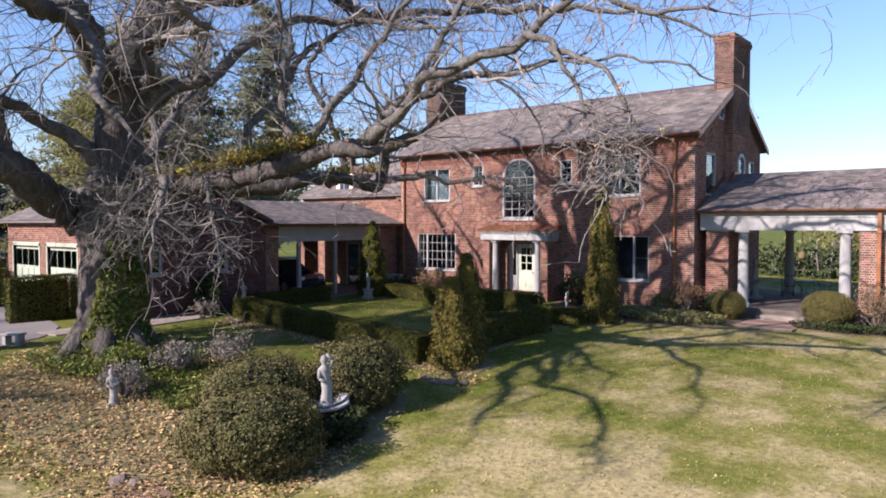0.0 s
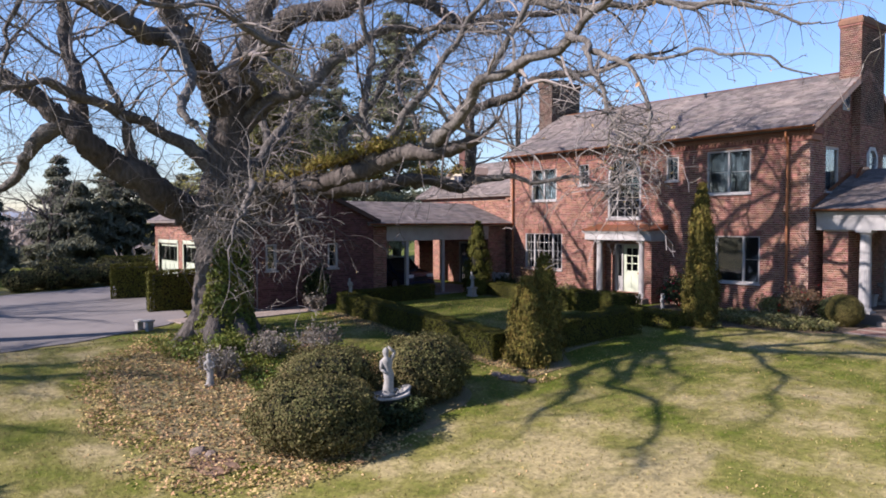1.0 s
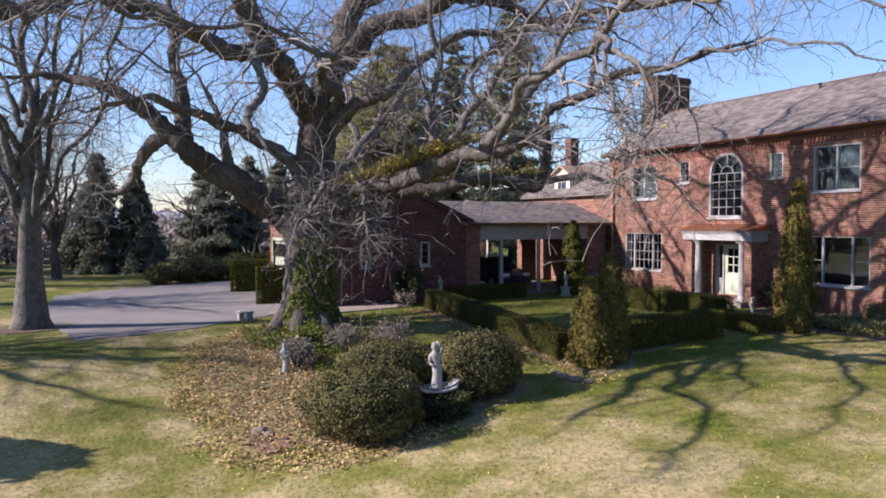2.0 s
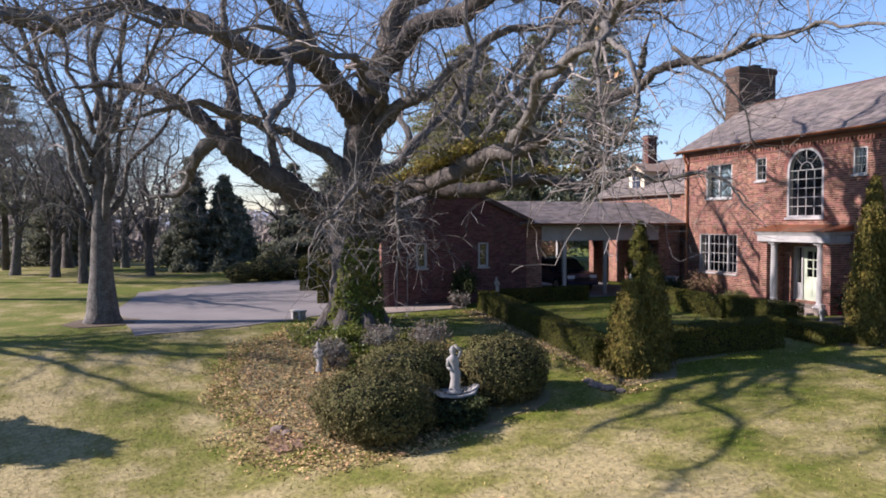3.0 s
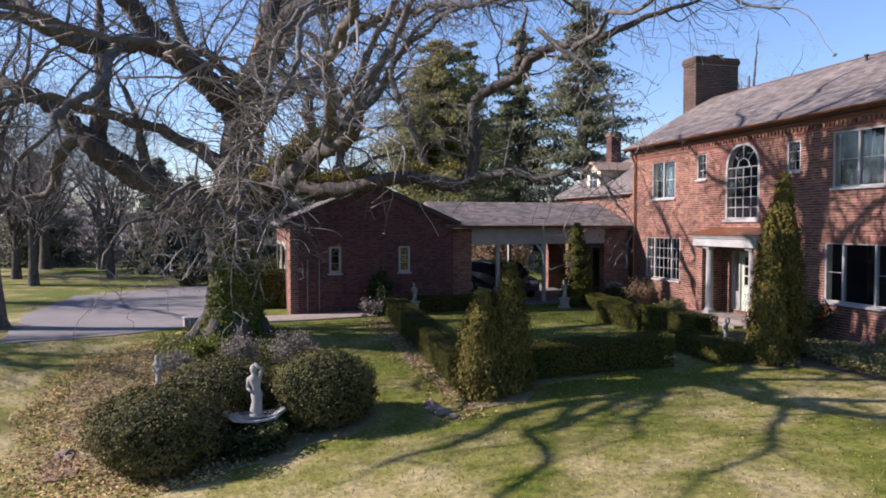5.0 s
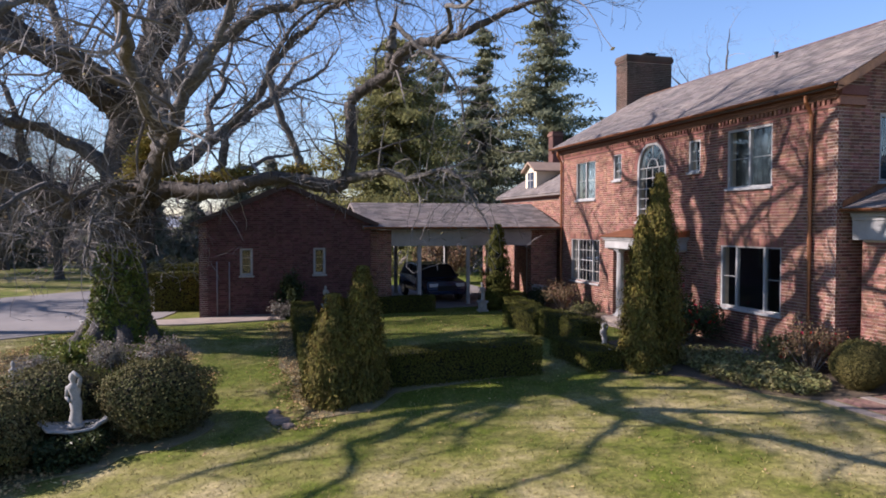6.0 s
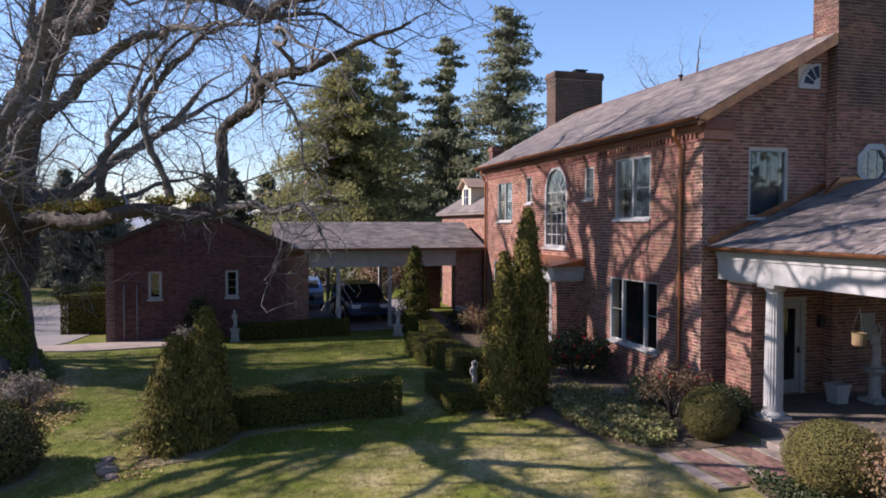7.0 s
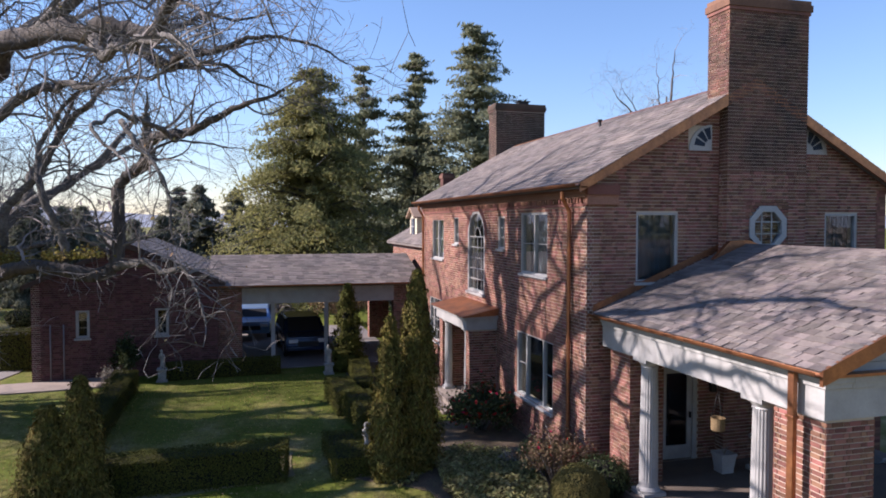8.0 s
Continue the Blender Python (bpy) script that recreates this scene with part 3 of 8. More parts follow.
def brick_rows(u0, u1, z0, z1, limits=None, holes=(), bond=True):
    """Bricks of a wall face: (left, right, bottom) in wall coordinates, cut at the holes. limits(z) gives the face's ends at a height."""
    rng = random.Random(7)
    out, row = [], 0
    z = z0
    while z + COURSE <= z1 + 1e-6:
        zm = z + COURSE / 2
        a, b = limits(zm) if limits else (u0, u1)
        spans = [(a, b)]
        for hole in holes:
            cut = hole(zm)
            if cut:
                spans = [q for s in spans for q in ((s[0], min(s[1], cut[0])), (max(s[0], cut[1]), s[1])) if q[1] - q[0] > 0.02]
        u = u0 - (0.155 if row % 2 else 0.0) - 0.31
        head = row % 2 == 0
        while u < u1:
            w = 0.1 if head else 0.21
            head = not head
            for s in spans:
                l, r = max(u, s[0]), min(u + w, s[1])
                if r - l > 0.03:
                    out.append((l + 0.004, r - 0.004, z + 0.006 + rng.uniform(-0.0015, 0.0015)))
            u += w
        z += COURSE
        row += 1
    return out


def brick_mesh(rows, m, proud=0.01, height=None):
    """Five-sided bricks in local axes: u to the right, y into the wall, z up."""
    h = height or COURSE - 0.012
    v, f = [], []
    rng = random.Random(11)
    for l, r, z in rows:
        y = -rng.uniform(0.0, 0.003)
        k = len(v)
        for yy in (proud + 0.01, y):
            for x, zz in ((l, z), (r, z), (r, z + h), (l, z + h)):
                v.append(m @ Vector((x, yy, zz)))
        f += [(k + 4, k + 5, k + 6, k + 7), (k, k + 1, k + 5, k + 4), (k + 1, k + 2, k + 6, k + 5), (k + 2, k + 3, k + 7, k + 6), (k + 3, k, k + 4, k + 7)]
    return v, f


def face_matrix(x, y, turn):
    return pose(x, y, 0, 0, 0, turn)


def skin(parent, m, u0, u1, z0, z1, limits=None, holes=(), mat="brick", name="brickwork"):
    v, f = brick_mesh(brick_rows(u0, u1, z0, z1, limits, holes), m)
    return tagged(raw(name, v, f, M[mat], parent), kind="stuff")


def rect_hole(u0, u1, z0, z1):
    return lambda z: (u0, u1) if z0 < z < z1 else None


def arch_hole(uc, r, z0, spring):
    def cut(z):
        if z0 < z <= spring:
            return uc - r, uc + r
        if spring < z < spring + r:
            w = math.sqrt(r * r - (z - spring) ** 2)
            return uc - w, uc + w
        return None
    return cut


def wall_core(u0, u1, z0, z1, thick, holes, top=None):
    """A wall slab with openings right through it, in local axes; it stands 1 cm behind the brick faces. top: outline of a gable above z1."""
    bm = bmesh.new()
    zs = sorted({z0, z1, *[z for h in holes for z in h[2:4]]})
    for a, b in zip(zs, zs[1:]):
        zm, spans = (a + b) / 2, [(u0, u1)]
        for h in holes:
            if h[2] < zm < h[3]:
                spans = [q for s in spans for q in ((s[0], min(s[1], h[0])), (max(s[0], h[1]), s[1])) if q[1] - q[0] > 1e-4]
        for s in spans:
            box(bm, s[0], s[1], 0.01, thick, a, b)
    if top:
        prism(bm, top, "y", 0.01, thick)
    return bm


# ---- windows and doors ----
def make_window(parent, at, turn, w, h, cols=(0.5,), bars=(), rows_=(), name="window", frame_w=0.055, sill=True, inset=0.05, mat="white"):
    """A white casing with upright mullions at the fractions cols, thin glazing bars in each light, a glass sheet and a sill.
    at: the left lower corner of the opening on the brick face."""
    bm = bmesh.new()
    d0, d1 = inset - 0.03, inset + 0.09
    box(bm, 0, frame_w, d0, d1, 0, h)
    box(bm, w - frame_w, w, d0, d1, 0, h)
    box(bm, frame_w, w - frame_w, d0, d1, 0, frame_w)
    box(bm, frame_w, w - frame_w, d0, d1, h - frame_w, h)
    win = part(name, bm, M[mat], parent)
    win.matrix_basis = pose(*at, 0, 0, turn)
    for c in cols:
        part("mullion", boxes((w * c - 0.035, w * c + 0.035, d0 + 0.01, d1 - 0.01, frame_w, h - frame_w)), M[mat], win)
    edges = [frame_w] + [w * c for c in cols] + [w - frame_w]
    for i, (a, b) in enumerate(zip(edges, edges[1:])):
        n = bars[i] if i < len(bars) else 1
        bm, any_ = bmesh.new(), False
        for k in range(1, n):
            u = a + (b - a) * k / n
            box(bm, u - 0.009, u + 0.009, inset + 0.02, inset + 0.05, frame_w, h - frame_w)
            any_ = True
        nr = rows_[i] if i < len(rows_) else 1
        for k in range(1, nr):
            z = frame_w + (h - 2 * frame_w) * k / nr
            box(bm, a, b, inset + 0.022, inset + 0.048, z - 0.009, z + 0.009)
            any_ = True
        if any_:
            part("glazing_grid", bm, M[mat], win)
        else:
            bm.free()
        pane = part("pane", boxes((a, b, inset + 0.032, inset + 0.040, frame_w, h - frame_w)), M["glass"], win)
        pane.visible_shadow = False
    if sill:
        part("sill", boxes((-0.05, w + 0.05, -0.07, d0 + 0.02, -0.07, 0.0), bevel=0.008), M[mat], win)
    return win


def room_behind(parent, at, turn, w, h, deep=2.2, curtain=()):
    """The room that shows behind a window, its dimness put into the colour: back, sides, floor and ceiling, open to the
    pane.
    """
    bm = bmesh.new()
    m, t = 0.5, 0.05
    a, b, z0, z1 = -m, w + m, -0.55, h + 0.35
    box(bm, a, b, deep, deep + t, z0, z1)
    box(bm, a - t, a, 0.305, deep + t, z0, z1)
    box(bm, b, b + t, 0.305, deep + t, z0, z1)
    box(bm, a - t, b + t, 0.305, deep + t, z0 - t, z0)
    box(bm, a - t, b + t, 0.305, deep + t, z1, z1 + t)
    room = part("room_lining", bm, M["dark"], parent, "room lining with its dimness put into the colour")
    room.matrix_basis = pose(*at, 0, 0, turn)
    for c0, c1 in curtain:
        bm = bmesh.new()
        n = 26
        top, low = [], []
        for k in range(n + 1):
            u = c0 + (c1 - c0) * k / n
            y = 0.36 + 0.035 * math.sin(k * 1.9) + 0.01 * math.sin(k * 0.7)
            top.append(bm.verts.new((u, y, h + 0.1)))
            low.append(bm.verts.new((u, y, -0.3)))
        for k in range(n):
            bm.faces.new((low[k], low[k + 1], top[k + 1], top[k]))
        part("curtain", bm, M["curtain"], room, "pale hanging curtain", smooth=True)
    return room


# ---- roofs ----
def shingles(parent, origin, along, up, length, rise, mat, expose=0.19, width=0.26, name="shingle_field", pick=None, piece_mat=None, thick=0.012):
    """Overlapping slates on a slope. origin: the lower corner at the eave; along, up: unit vectors. pick(u, v): which are pieces of their own."""
    o, a, b = Vector(origin), Vector(along), Vector(up)
    n = a.cross(b).normalized()
    rng = random.Random(5)
    v, f = [], []
    kinds, made = {}, 0
    row, y = 0, 0.0
    while y < rise - 0.02:
        x = -(width / 2 if row % 2 else 0.0)
        while x < length:
            w = width * rng.uniform(0.85, 1.12)
            l, r = max(x, 0.0), min(x + w, length)
            if r - l > 0.05:
                hi = min(y + expose * 1.35, rise)
                lo = y + rng.uniform(-0.012, 0.008)
                t = thick * rng.uniform(0.8, 1.7)
                if pick and made < 300 and pick((l + r) / 2, y) and r - l > width * 0.6:
                    key = rng.randrange(6)
                    if key not in kinds:
                        me = bpy.data.meshes.new("shingle")
                        ww, hh = width * (0.90 + 0.03 * key) / 2 - 0.004, expose * 1.35
                        c = [(-ww, 0, 0.004), (ww, 0, 0.004), (ww, hh, 0.002), (-ww, hh, 0.002), (-ww, 0, 0.004 + t), (ww, 0, 0.004 + t), (ww, hh, 0.008), (-ww, hh, 0.008)]
                        me.from_pydata(c, [], [(4, 5, 6, 7), (0, 1, 5, 4), (1, 2, 6, 5), (2, 3, 7, 6), (3, 0, 4, 7)])
                        me.materials.append(piece_mat)
                        kinds[key] = me
                    ob = new("shingle", kinds[key])
                    ob.parent = parent
                    p = o + a * ((l + r) / 2) + b * lo
                    ob.matrix_basis = Matrix(((a.x, b.x, n.x, p.x), (a.y, b.y, n.y, p.y), (a.z, b.z, n.z, p.z), (0, 0, 0, 1)))
                    made += 1
                else:
                    k = len(v)
                    for dz0, dz1, yy in ((0.004, 0.004 + t, lo), (0.002, 0.008, hi)):
                        for dz in (dz0, dz1):
                            for xx in (l + 0.003, r - 0.003):
                                v.append(o + a * xx + b * yy + n * dz)
                    f += [(k + 2, k + 3, k + 7, k + 6), (k, k + 1, k + 3, k + 2), (k + 1, k + 5, k + 7, k + 3), (k + 4, k, k + 2, k + 6)]
            x += w
        y += expose
        row += 1
    if v:
        tagged(raw(name, v, f, M[mat], parent), kind="stuff")


def gutter(parent, a, b, r=0.075, name="gutter"):
    """A half-round gutter from a to b."""
    a, b = Vector(a), Vector(b)
    d = (b - a).normalized()
    side = d.cross(Vector((0, 0, 1)))
    v, f = [], []
    for p in (a, b):
        for rr in (r, r * 0.85):
            for k in range(9):
                t = math.pi * k / 8
                v.append(p + side * math.cos(t) * rr - Vector((0, 0, 1)) * math.sin(t) * rr)
    for k in range(8):
        f += [(k, k + 1, k + 19, k + 18), (k + 10, k + 9, k + 27, k + 28)]
    f += [(0, 18, 27, 9), (8, 17, 35, 26)]
    return raw(name, v, f, M["copper"], parent, "copper gutter")


def downspout(parent, x, y, z0, z1, out=(0, -1)):
    t = Tubes()
    ox, oy = out
    t.add([(x + ox * 0.26, y + oy * 0.26, z1 + 0.45), (x + ox * 0.26, y + oy * 0.26, z1 + 0.3), (x + ox * 0.08, y + oy * 0.08, z1), (x + ox * 0.08, y + oy * 0.08, z0 + 0.15), (x + ox * 0.2, y + oy * 0.2, z0)], [0.05] * 5, 8)
    for k in range(3):
        z = z0 + (z1 - z0) * (0.2 + 0.3 * k)
        t.add([(x + ox * 0.08, y + oy * 0.08, z - 0.02), (x + ox * 0.08, y + oy * 0.08, z + 0.02)], [0.06] * 2, 8)
    t.make("downspout", M["copper"], parent, "copper downspout", smooth=False)


# ---- the brick house: x from -15 to 0, y from 0 to 8.4 ----
HX, HY, EAVE, RIDGE_Y, RIDGE = -15.0, 8.4, 6.62, 4.2, 9.12
SLOPE = (RIDGE - EAVE) / (RIDGE_Y + 0.32)
house = thing("brick_house", "two-storey red brick house with slate roof and copper gutters", "house")


def front_holes():
    return [(-4.18, -1.76, 0.95, 2.74), (-3.93, -2.15, 4.35, 6.0), (-10.42, -9.84, 4.97, 5.95), (-5.77, -5.19, 4.95, 5.93), (-13.46, -11.82, 4.33, 5.88),
            (-13.88, -11.45, 1.0, 2.75), (-8.35, -6.95, 0.25, 2.35), (-8.745, -6.995, 3.43, 6.145)]


AR, AX, ASPRING = 0.875, -7.87, 5.27
holes = front_holes()
bm = wall_core(HX, 0, -0.6, EAVE, 0.3, holes)
for side in (-1, 1):  # brick spandrels either side of the round window head
    arc = [(AX + side * AR * math.cos(t), ASPRING + AR * math.sin(t)) for t in [math.pi / 2 * k / 10 for k in range(11)]]
    prism(bm, arc + [(AX + side * AR, ASPRING + AR)], "y", 0.01, 0.3)
front = part("front_wall", bm, M["mortar"], house, "red brick front wall with pale mortar")
skin(front, Matrix(), HX, 0, -0.56, 6.1, holes=[rect_hole(*h) for h in holes[:7]] + [arch_hole(AX, AR, 3.43, ASPRING)])


def gable_span(z):
    if z < EAVE:
        return 0.0, HY
    d = (z - EAVE) / SLOPE
    return d - 0.3, HY - d + 0.3


GABLE = [(0, EAVE), (HY, EAVE), (RIDGE_Y, RIDGE - 0.1)]
g_holes = [(1.24, 2.33, 4.37, 5.97), (6.5, 7.5, 4.37, 5.97), (1.88, 2.92, 0.12, 2.45)]
bm = wall_core(0, HY, -0.6, EAVE, 0.3, g_holes, GABLE)
gable = part("gable_wall", bm, M["mortar"], house, "shaded red brick gable wall")
gable.matrix_basis = pose(0, 0, 0, 0, 0, 90)
q_holes = [lambda z: (2.58, 3.2) if 7.42 < z < 8.04 else None, lambda z: (5.9, 6.5) if 7.42 < z < 8.04 else None]
skin(gable, Matrix(), 0.0, HY, -0.56, RIDGE - 0.2, gable_span, [rect_hole(*h) for h in g_holes] + q_holes)
bm = wall_core(-HY, 0, -0.6, EAVE, 0.3, [], [(-HY, EAVE), (0, EAVE), (-RIDGE_Y, RIDGE - 0.1)])
left = part("left_wall", bm, M["mortar"], house)
left.matrix_basis = pose(HX, 0, 0, 0, 0, -90)
skin(left, Matrix(), -HY, 0, 2.8, 9.0, lambda z: (-gable_span(z)[1], -gable_span(z)[0]))
bm = wall_core(0, -HX, -0.6, EAVE, 0.3, [])
back = part("back_wall", bm, M["brick"], house)
back.matrix_basis = pose(0, HY, 0, 0, 0, 180)
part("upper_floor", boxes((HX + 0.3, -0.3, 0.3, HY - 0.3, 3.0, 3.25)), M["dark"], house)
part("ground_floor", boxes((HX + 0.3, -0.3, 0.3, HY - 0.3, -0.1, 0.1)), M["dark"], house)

# corbelled cornice under the front eave: stepped courses and a dentil row
bm = bmesh.new()
for z0, z1, d in ((6.10, 6.17, 0.03), (6.17, 6.30, 0.004), (6.30, 6.38, 0.07), (6.38, 6.46, 0.11), (6.46, 6.56, 0.16)):
    box(bm, HX - 0.02, 0.02, -d, 0.02, z0, z1)
cornice = part("cornice", bm, M["brick"], house, "corbelled brick cornice")
v, f = [], []
for k in range(int(15 / 0.16)):
    vv, ff = brick_mesh([(HX + 0.16 * k, HX + 0.16 * k + 0.08, 0.0)], pose(0, -0.055, 6.185), proud=0.06, height=0.11)
    f += [tuple(i + len(v) for i in q) for q in ff]
    v += vv
tagged(raw("dentil_course", v, f, M["brick"], cornice), kind="stuff")
# the cornice returns round the gable corner
part("cornice_return", boxes((-0.02, 0.14, -0.05, 0.75, 6.36, 6.58), (-0.02, 0.08, -0.03, 0.75, 6.14, 6.36)), M["brick"], house)

# roof: two slabs with a cladding of slates, copper rake and gutters
bm = bmesh.new()
OV = 0.32
zl = EAVE - 0.02
prism(bm, [(-OV, zl), (RIDGE_Y, RIDGE), (RIDGE_Y, RIDGE - 0.16), (-OV, zl - 0.12)], "x", HX - 0.2, 0.26)
prism(bm, [(HY + OV, zl), (RIDGE_Y, RIDGE), (RIDGE_Y, RIDGE - 0.16), (HY + OV, zl - 0.12)], "x", HX - 0.2, 0.26)
roof = part("roof", bm, M["slate"], house, "weathered grey-brown slate roof")
L = math.hypot(RIDGE_Y + OV, RIDGE - zl)
shingles(roof, (HX - 0.22, -OV - 0.03, zl), (1, 0, 0), ((0, (RIDGE_Y + OV) / L, (RIDGE - zl) / L)), -HX + 0.5, L, "slate", expose=0.2, width=0.3, name="slate_field")
shingles(roof, (0.28, HY + OV + 0.03, zl), (-1, 0, 0), ((0, -(RIDGE_Y + OV) / L, (RIDGE - zl) / L)), -HX + 0.5, L, "slate", expose=0.2, width=0.3, name="slate_field")
bm = bmesh.new()
prism(bm, [(RIDGE_Y - 0.16, RIDGE - 0.05), (RIDGE_Y, RIDGE + 0.035), (RIDGE_Y + 0.16, RIDGE - 0.05), (RIDGE_Y, RIDGE + 0.01)], "x", HX - 0.22, 0.28)
part("ridge_cap", bm, M["copper"], roof, "copper ridge cap")
for y0 in (-OV, HY + OV):
    for xx in (0.24, HX - 0.26):
        bm = bmesh.new()
        prism(bm, [(y0, zl + 0.01), (RIDGE_Y, RIDGE + 0.015), (RIDGE_Y, RIDGE - 0.25), (y0, zl - 0.2)], "x", xx, xx + 0.06)
        part("rake_trim", bm, M["copper"], roof, "copper-clad rake board")
bm = bmesh.new()
box(bm, HX - 0.2, 0.3, -OV + 0.02, -0.14, 6.50, 6.53)
part("soffit", bm, M["copper"], roof)
gutter(house, (HX - 0.25, -OV - 0.08, zl + 0.0), (0.3, -OV - 0.08, zl + 0.0))
downspout(house, -0.74, 0, -0.1, 6.0)
downspout(house, -14.72, 0, -0.1, 6.0)

# chimneys
def chimney(name, x0, x1, y0, y1, z0, z1, label, mat="soot_brick", flue=True):
    bm = boxes((x0 + 0.01, x1 - 0.01, y0 + 0.01, y1 - 0.01, z0, z1))
    c = part(name, bm, M["mortar"], house, label)
    for mm, u in ((face_matrix(x0, y0, 0), x1 - x0), (face_matrix(x1, y0, 90), y1 - y0), (face_matrix(x1, y1, 180), x1 - x0), (face_matrix(x0, y1, -90), y1 - y0)):
        skin(c, mm, 0, u, z0, z1 - 0.34, mat=mat)
    bm = bmesh.new()
    for k, (d, h) in enumerate(((0.03, 0.08), (0.06, 0.16), (0.03, 0.10))):
        zz = z1 - 0.34 + (0, 0.08, 0.24)[k]
        box(bm, x0 - d, x1 + d, y0 - d, y1 + d, zz, zz + h, bevel=0.006)
    part("chimney_cap", bm, M[mat], c, "corbelled soot-stained chimney cap")
    if flue:
        yc = y0 + (y1 - y0) * 0.62
        part("flue_cover", boxes(((x0 + x1) / 2 - 0.2, (x0 + x1) / 2 + 0.2, yc - 0.3, yc + 0.3, z1 + 0.16, z1 + 0.2), ((x0 + x1) / 2 - 0.15, (x0 + x1) / 2 + 0.15, yc - 0.24, yc + 0.24, z1, z1 + 0.16)), M["iron"], c, "black metal flue cover")
    return c


stack = chimney("main_chimney", -0.48, 0.3, 3.42, 5.64, 6.9, 11.0, "tall soot-stained brick chimney")
# the chimney breast below it on the gable
bm = wall_core(3.42, 5.64, -0.6, 7.0, 0.3, [(3.95, 5.15, 5.0, 6.25)])
breast = part("chimney_breast", bm, M["mortar"], house, "brick chimney breast on the gable")
breast.matrix_basis = pose(0.3, 0, 0, 0, 0, 90)


def octagon_cut(z):
    d = abs(z - 5.62)
    if d > 0.515:
        return None
    w = 0.515 if d < 0.215 else 0.515 - (d - 0.215)
    return 4.56 - w, 4.56 + w


skin(breast, Matrix(), 3.42, 5.64, 0.14, 6.98, holes=[octagon_cut], mat="brick")
for y, t in ((3.42, 0), (5.64, 180)):
    skin(breast, pose(y if t == 0 else y, 0.3 if t == 0 else 0, 0, 0, 0, -90 if t == 0 else 90), 0.0, 0.3, 0.14, 6.98)
far_stack = chimney("left_chimney", -16.15, -15.2, 3.35, 5.65, 2.0, 11.0, "dark mossy brick chimney at the far gable", mat="mossy_brick")

# windows of the front
R0 = 0.0
for spec in (
        dict(at=(-4.18, 0, 0.95), w=2.42, h=1.79, cols=(0.27, 0.73), bars=(1, 1, 1), rows_=(2, 1, 2), curtain=()),
        dict(at=(-3.93, 0, 4.35), w=1.78, h=1.65, cols=(0.5,), bars=(1, 1), rows_=(2, 2), curtain=((0.0, 1.78),)),
        dict(at=(-10.42, 0, 4.97), w=0.58, h=0.98, cols=(), bars=(2,), rows_=(3,), curtain=()),
        dict(at=(-5.77, 0, 4.95), w=0.58, h=0.98, cols=(), bars=(2,), rows_=(3,), curtain=()),
        dict(at=(-13.46, 0, 4.33), w=1.64, h=1.55, cols=(0.5,), bars=(1, 1), rows_=(2, 2), curtain=((0.0, 1.64),)),
        dict(at=(-13.88, 0, 1.0), w=2.43, h=1.75, cols=(0.25, 0.75), bars=(2, 4, 2), rows_=(4, 4, 4), curtain=())):
    cur = spec.pop("curtain")
    make_window(house, turn=0, **spec)
    room_behind(house, spec["at"], 0, spec["w"], spec["h"], curtain=cur)
for y, mir in ((1.24, 0), (6.5, 1)):
    w = 1.09 if not mir else 1.0
    make_window(house, (0, y, 4.37), 90, w, 1.6, cols=(), bars=(1,), rows_=(1,))
    room_behind(house, (0, y, 4.37), 90, w, 1.6, deep=1.9, curtain=((0.0, w),))
# brick soldier sills and lintels are flush; flat arches stand a little proud
for a, b, z in ((-4.25, -1.69, 2.74), (-14.0, -11.35, 2.75)):
    v, f = brick_mesh([(a + 0.08 * k, a + 0.08 * k + 0.07, z + 0.01) for k in range(int((b - a) / 0.08))], pose(0, -0.004, 0), height=0.2)
    tagged(raw("lintel", v, f, M["brick"], front), kind="stuff")

# the arched stair window
bm = bmesh.new()
def arch_band(bm, r0, r1, z0, y0, y1, n=20):
    pts = [(AX - r1, z0), (AX - r1, ASPRING)] + [(AX - r1 * math.cos(math.pi * k / n), ASPRING + r1 * math.sin(math.pi * k / n)) for k in range(1, n)] + [(AX + r1, ASPRING), (AX + r1, z0)]
    ins = [(AX - r0, z0), (AX - r0, ASPRING)] + [(AX - r0 * math.cos(math.pi * k / n), ASPRING + r0 * math.sin(math.pi * k / n)) for k in range(1, n)] + [(AX + r0, ASPRING), (AX + r0, z0)]
    grid = [[bm.verts.new((p[0], y, p[1])) for p in ring] for ring, y in ((pts, y0), (ins, y0), (ins, y1), (pts, y1))]
    for a, b in zip(grid, grid[1:] + grid[:1]):
        for k in range(len(pts) - 1):
            bm.faces.new((a[k], a[k + 1], b[k + 1], b[k]))
arch_band(bm, AR - 0.10, AR - 0.002, 3.43, 0.0, 0.12)
box(bm, AX - AR + 0.1, AX + AR - 0.1, 0.0, 0.12, 3.43, 3.52)
bmesh.ops.recalc_face_normals(bm, faces=bm.faces[:])
aw = part("arched_window", bm, M["white"], house, "tall round-headed stair window with white frame")
bm = bmesh.new()
ri = AR - 0.10
for k in range(1, 4):
    u = AX - ri + 2 * ri * k / 4
    box(bm, u - 0.014, u + 0.014, 0.05, 0.08, 3.52, ASPRING)
for k in range(1, 6):
    z = 3.52 + (ASPRING - 3.52) * k / 5
    box(bm, AX - ri, AX + ri, 0.05, 0.08, z - 0.014, z + 0.014)
for ang in (45, 90, 135):
    c, s = math.cos(radians(ang)), math.sin(radians(ang))
    box(bm, 0.30, ri, 0.05, 0.08, -0.013, 0.013, m=Matrix.Translation((AX, 0, ASPRING)) @ Matrix.Rotation(-radians(ang), 4, "Y"))
arch_band(bm, 0.29, 0.32, ASPRING - 0.01, 0.05, 0.08, 14)
